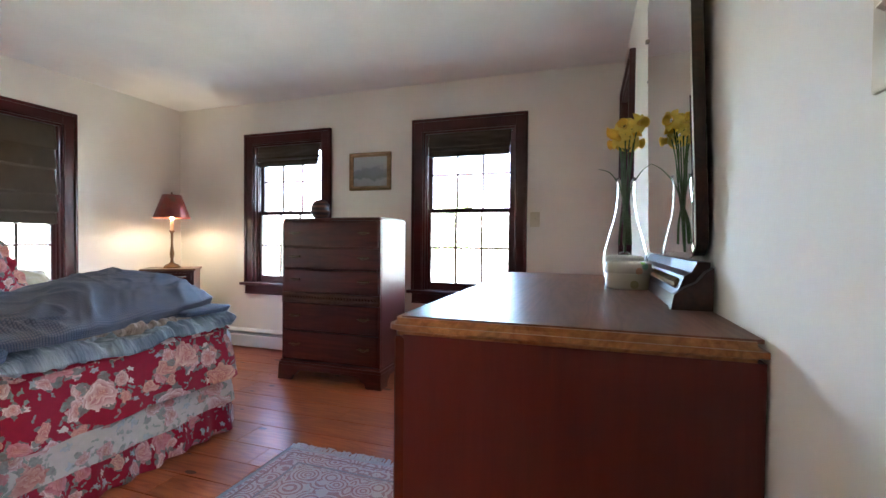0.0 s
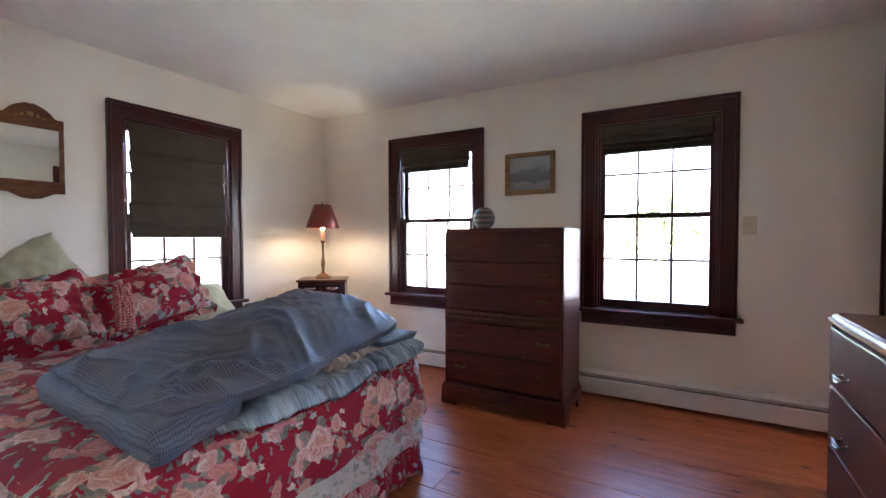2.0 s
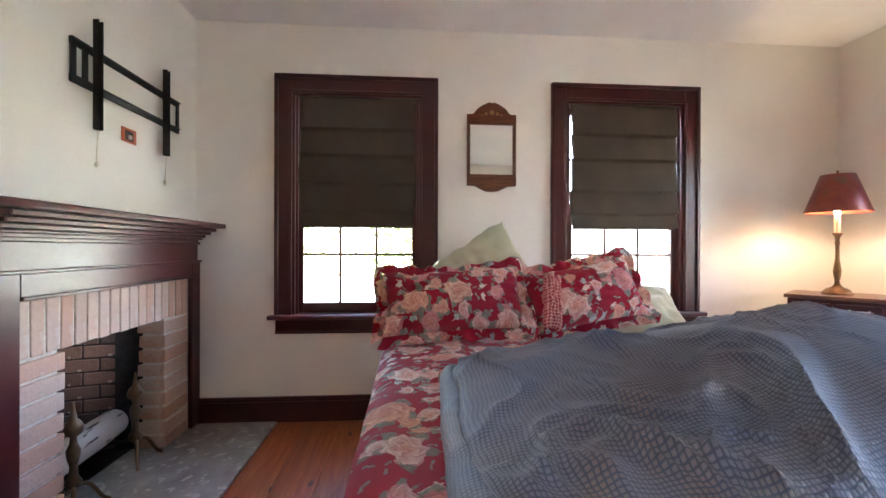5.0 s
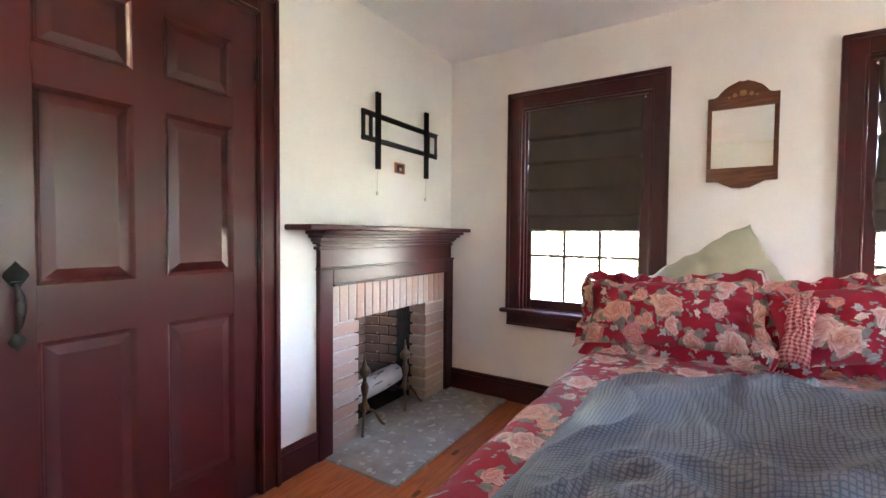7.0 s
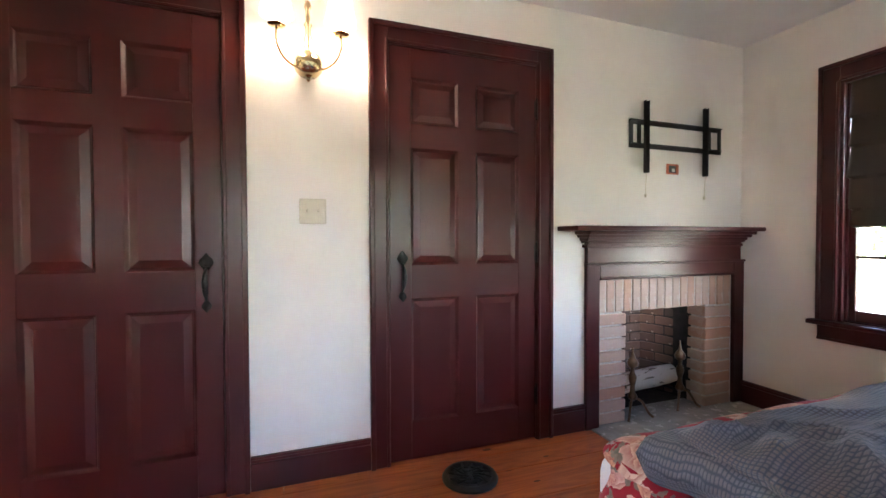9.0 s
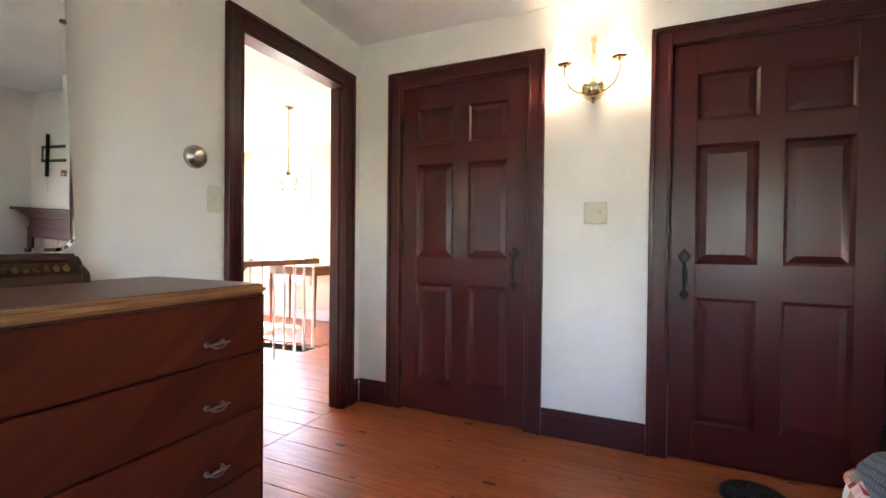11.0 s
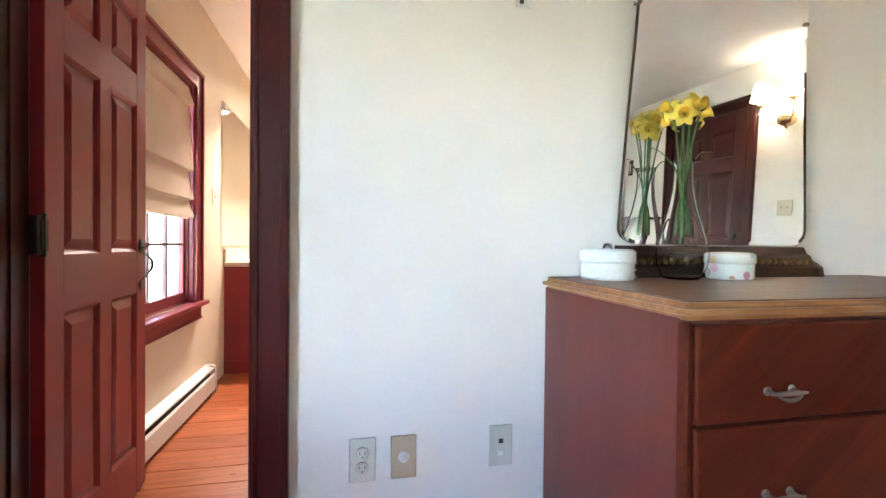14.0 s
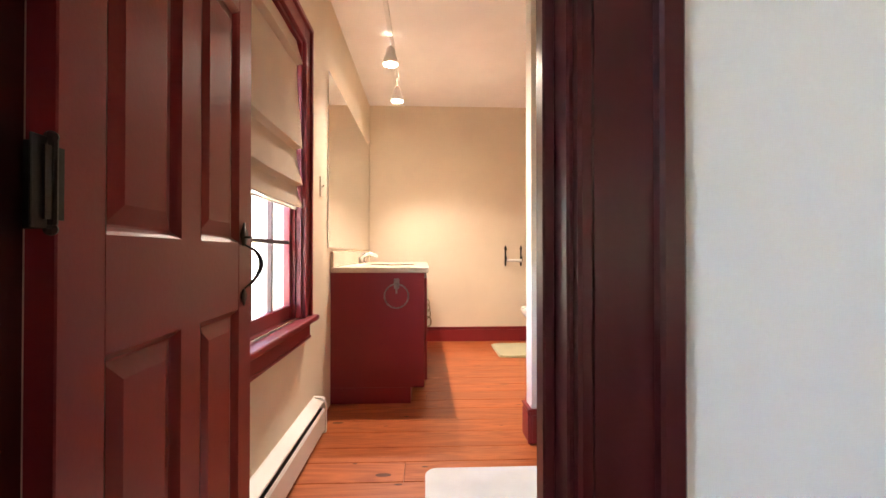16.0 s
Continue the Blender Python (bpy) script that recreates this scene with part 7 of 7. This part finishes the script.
    lathe(bm, [(0.03, -0.64), (0.085, -0.69), (0.105, -0.745), (0.085, -0.80), (0.03, -0.845), (0.004, -0.86)], 12)
    part("globe", bm, VASE_GLASS, c, "faceted glass globe")
    bm = bmesh.new()
    lathe(bm, [(0.004, -0.66), (0.025, -0.70), (0.03, -0.74), (0.02, -0.78), (0.004, -0.80)], 12)
    part("bulb", bm, SCONCE_BULB, c, "", True)
    bm = bmesh.new()
    for r, z in ((0.088, -0.69), (0.108, -0.745), (0.088, -0.80)):
        tube(bm, [(r * math.cos(2 * math.pi * k / 12), r * math.sin(2 * math.pi * k / 12), z) for k in range(13)], 0.004, 6)
    part("leading", bm, SCONCE_BRASS, c)
    # hall window
    w = thing("window_6", "bright hall window with white frame", "window", pose(0, 0, 0), kind="structure")
    x0, x1 = HWIN
    part("window_frame", boxes((x0 - 0.09, x0, HALL_S, HALL_S + 0.02, 0.46, 2.09), (x1, x1 + 0.09, HALL_S, HALL_S + 0.02, 0.46, 2.09), (x0, x1, HALL_S, HALL_S + 0.02, 2.0, 2.09), (x0, x1, HALL_S, HALL_S + 0.03, 0.46, 0.55), bev=0.003), white, w)
    part("sash", boxes((x0, x0 + 0.045, HALL_S - 0.09, HALL_S - 0.05, 0.55, 2.0), (x1 - 0.045, x1, HALL_S - 0.09, HALL_S - 0.05, 0.55, 2.0), (x0, x1, HALL_S - 0.089, HALL_S - 0.051, 1.25, 1.29), (x0, x1, HALL_S - 0.089, HALL_S - 0.051, 0.55, 0.6), (x0, x1, HALL_S - 0.089, HALL_S - 0.051, 1.95, 2.0)), white, w)
    baseboard("baseboard", "y", HALL_S, 1, EX2, HALL_E, 0.14, white)


hall()

# ---- outside ----
GRASS = plain("lawn_grass", (0.24, 0.25, 0.17), 0.95, vary=0.35, scale=2.0)
bm = bmesh.new()
bmesh.ops.create_circle(bm, cap_ends=True, segments=64, radius=1500)
gd = part("ground", bm, GRASS)
gd.location = (0, 0, -3.0)
tagged(gd, "green lawn seen through the windows", "ground", kind="structure")
LEAF = plain("spring_leaf", (0.13, 0.20, 0.05), 0.7, vary=0.4, scale=3.0)
BARK = plain("tree_bark", (0.11, 0.085, 0.06), 0.9, vary=0.3, scale=8.0, bump=0.5)


def tree(at, h, spread, seed):
    t = thing("tree", "leafy green tree outside the house", "tree", pose(*at), "trees outside")
    rr = random.Random(seed)
    bm = bmesh.new()
    tube(bm, [(0, 0, 0), (0.05, 0.02, h * 0.3), (0.0, 0.1, h * 0.6), (0.1, 0.1, h * 0.85)], [0.22, 0.17, 0.10, 0.04], 10)
    tips = []
    for k in range(12):
        a, z = 2.4 * k, h * (0.3 + 0.045 * k)
        r = spread * rr.uniform(0.55, 0.95) * (1.1 - 0.5 * k / 12)
        tip = (r * math.cos(a), r * math.sin(a), z + h * 0.16)
        tube(bm, [(0, 0.03, z), (0.5 * tip[0], 0.5 * tip[1], z + h * 0.10), tip], [0.07, 0.045, 0.015], 6)
        tips.append(tip)
    part("trunk", bm, BARK, t)
    vs, fs = [], []
    for tip in tips + [(0, 0, h * 0.95)]:
        for i in range(150):
            d = Vector((rr.gauss(0, 1), rr.gauss(0, 1), rr.gauss(0, 0.8))) * spread * 0.24
            p = Vector(tip) + d
            q = Euler((rr.uniform(0, 6), rr.uniform(0, 6), rr.uniform(0, 6))).to_matrix()
            s = rr.uniform(0.07, 0.15)
            n = len(vs)
            for c in ((-s, -0.5 * s, 0), (s, -0.5 * s, 0.02), (s * 0.6, s, 0), (-s * 0.6, s, 0.03)):
                vs.append(tuple(p + q @ Vector(c)))
            fs.append((n, n + 1, n + 2, n + 3))
    me = bpy.data.meshes.new("crown")
    me.from_pydata(vs, [], fs)
    me.materials.append(LEAF)
    cr = new("crown", me)
    cr.parent = t


for k, (x, y, h, s) in enumerate(((-21, 1.6, 6.0, 2.4), (-24, 6.8, 6.5, 2.6), (-23, -5.5, 6.5, 3.0), (-1.8, 31, 6.5, 2.6), (-9.5, 33, 7.0, 3.0), (7.8, 30, 6.5, 2.8))):
    tree((x, y, -3.0), h, s, 20 + k)


def neighbour():
    h = thing("house", "white clapboard outbuilding with grey roof across the lawn", "house", pose(1.3, 12.5, -3.0, 0, 0, 12))
    side = plain("white_clapboard", (0.66, 0.66, 0.64), 0.7, vary=0.08)
    part("wall", boxes((-1.9, 1.9, -1.5, 1.5, 0, 2.5)), side, h)
    bm = bmesh.new()
    extrude_outline(bm, [(-1.75, 2.45), (1.75, 2.45), (0, 3.9)], "x", -2.1, 2.1)
    part("roof", bm, plain("grey_shingle", (0.16, 0.155, 0.15), 0.9, vary=0.2), h)
    part("door", boxes((-0.9, 0.3, -1.53, -1.501, 0.05, 2.05)), plain("grey_door", (0.22, 0.20, 0.19), 0.7), h)
    part("window", boxes((0.8, 1.4, -1.53, -1.501, 1.0, 1.8)), SLOT, h)


neighbour()

# ---- floor boards ----
rp = random.Random(9)


def boards(x0, x1, y0, y1, along, width, mat):
    """Boards of random width and length over a stretch of floor."""
    a0, a1, b0, b1 = (x0, x1, y0, y1) if along == "x" else (y0, y1, x0, x1)
    b = b0
    while b < b1 - 0.02:
        w = min(width * rp.uniform(0.85, 1.15), b1 - b)
        if b1 - b - w < 0.05:
            w = b1 - b
        a = a0
        while a < a1 - 0.01:
            ln = rp.uniform(1.5, 3.4)
            if a1 - a - ln < 0.5:
                ln = a1 - a
            g2 = 0.0012
            lo, hi, l2, h2 = a + g2 * 0.5, a + ln - g2 * 0.5, b + g2, b + w - g2
            bm2 = bmesh.new()
            if along == "x":
                box(bm2, -(hi - lo) / 2, (hi - lo) / 2, -(h2 - l2) / 2, (h2 - l2) / 2, -0.022, 0.0, 0.0015)
            else:
                box(bm2, -(h2 - l2) / 2, (h2 - l2) / 2, -(hi - lo) / 2, (hi - lo) / 2, -0.022, 0.0, 0.0015)
            p = part("board", bm2, mat, floor)
            c = ((lo + hi) / 2, (l2 + h2) / 2)
            p.location = (c[0], c[1], rp.uniform(-0.0008, 0.0)) if along == "x" else (c[1], c[0], rp.uniform(-0.0008, 0.0))
            a += ln
        b += w


boards(WX, 0.615, 0.604, NY, "x", 0.19, PINE)
boards(-2.460, 0.615, SY - 0.1, 0.604, "x", 0.19, PINE)
boards(0.617, BATH_E, BATH_S, NY, "y", 0.17, PINE_Y)
boards(0.617, 1.78, HALL_S, BATH_S - 0.1, "x", 0.17, PINE)
boards(1.80, HALL_E, HALL_S, -0.97, "x", 0.17, PINE)
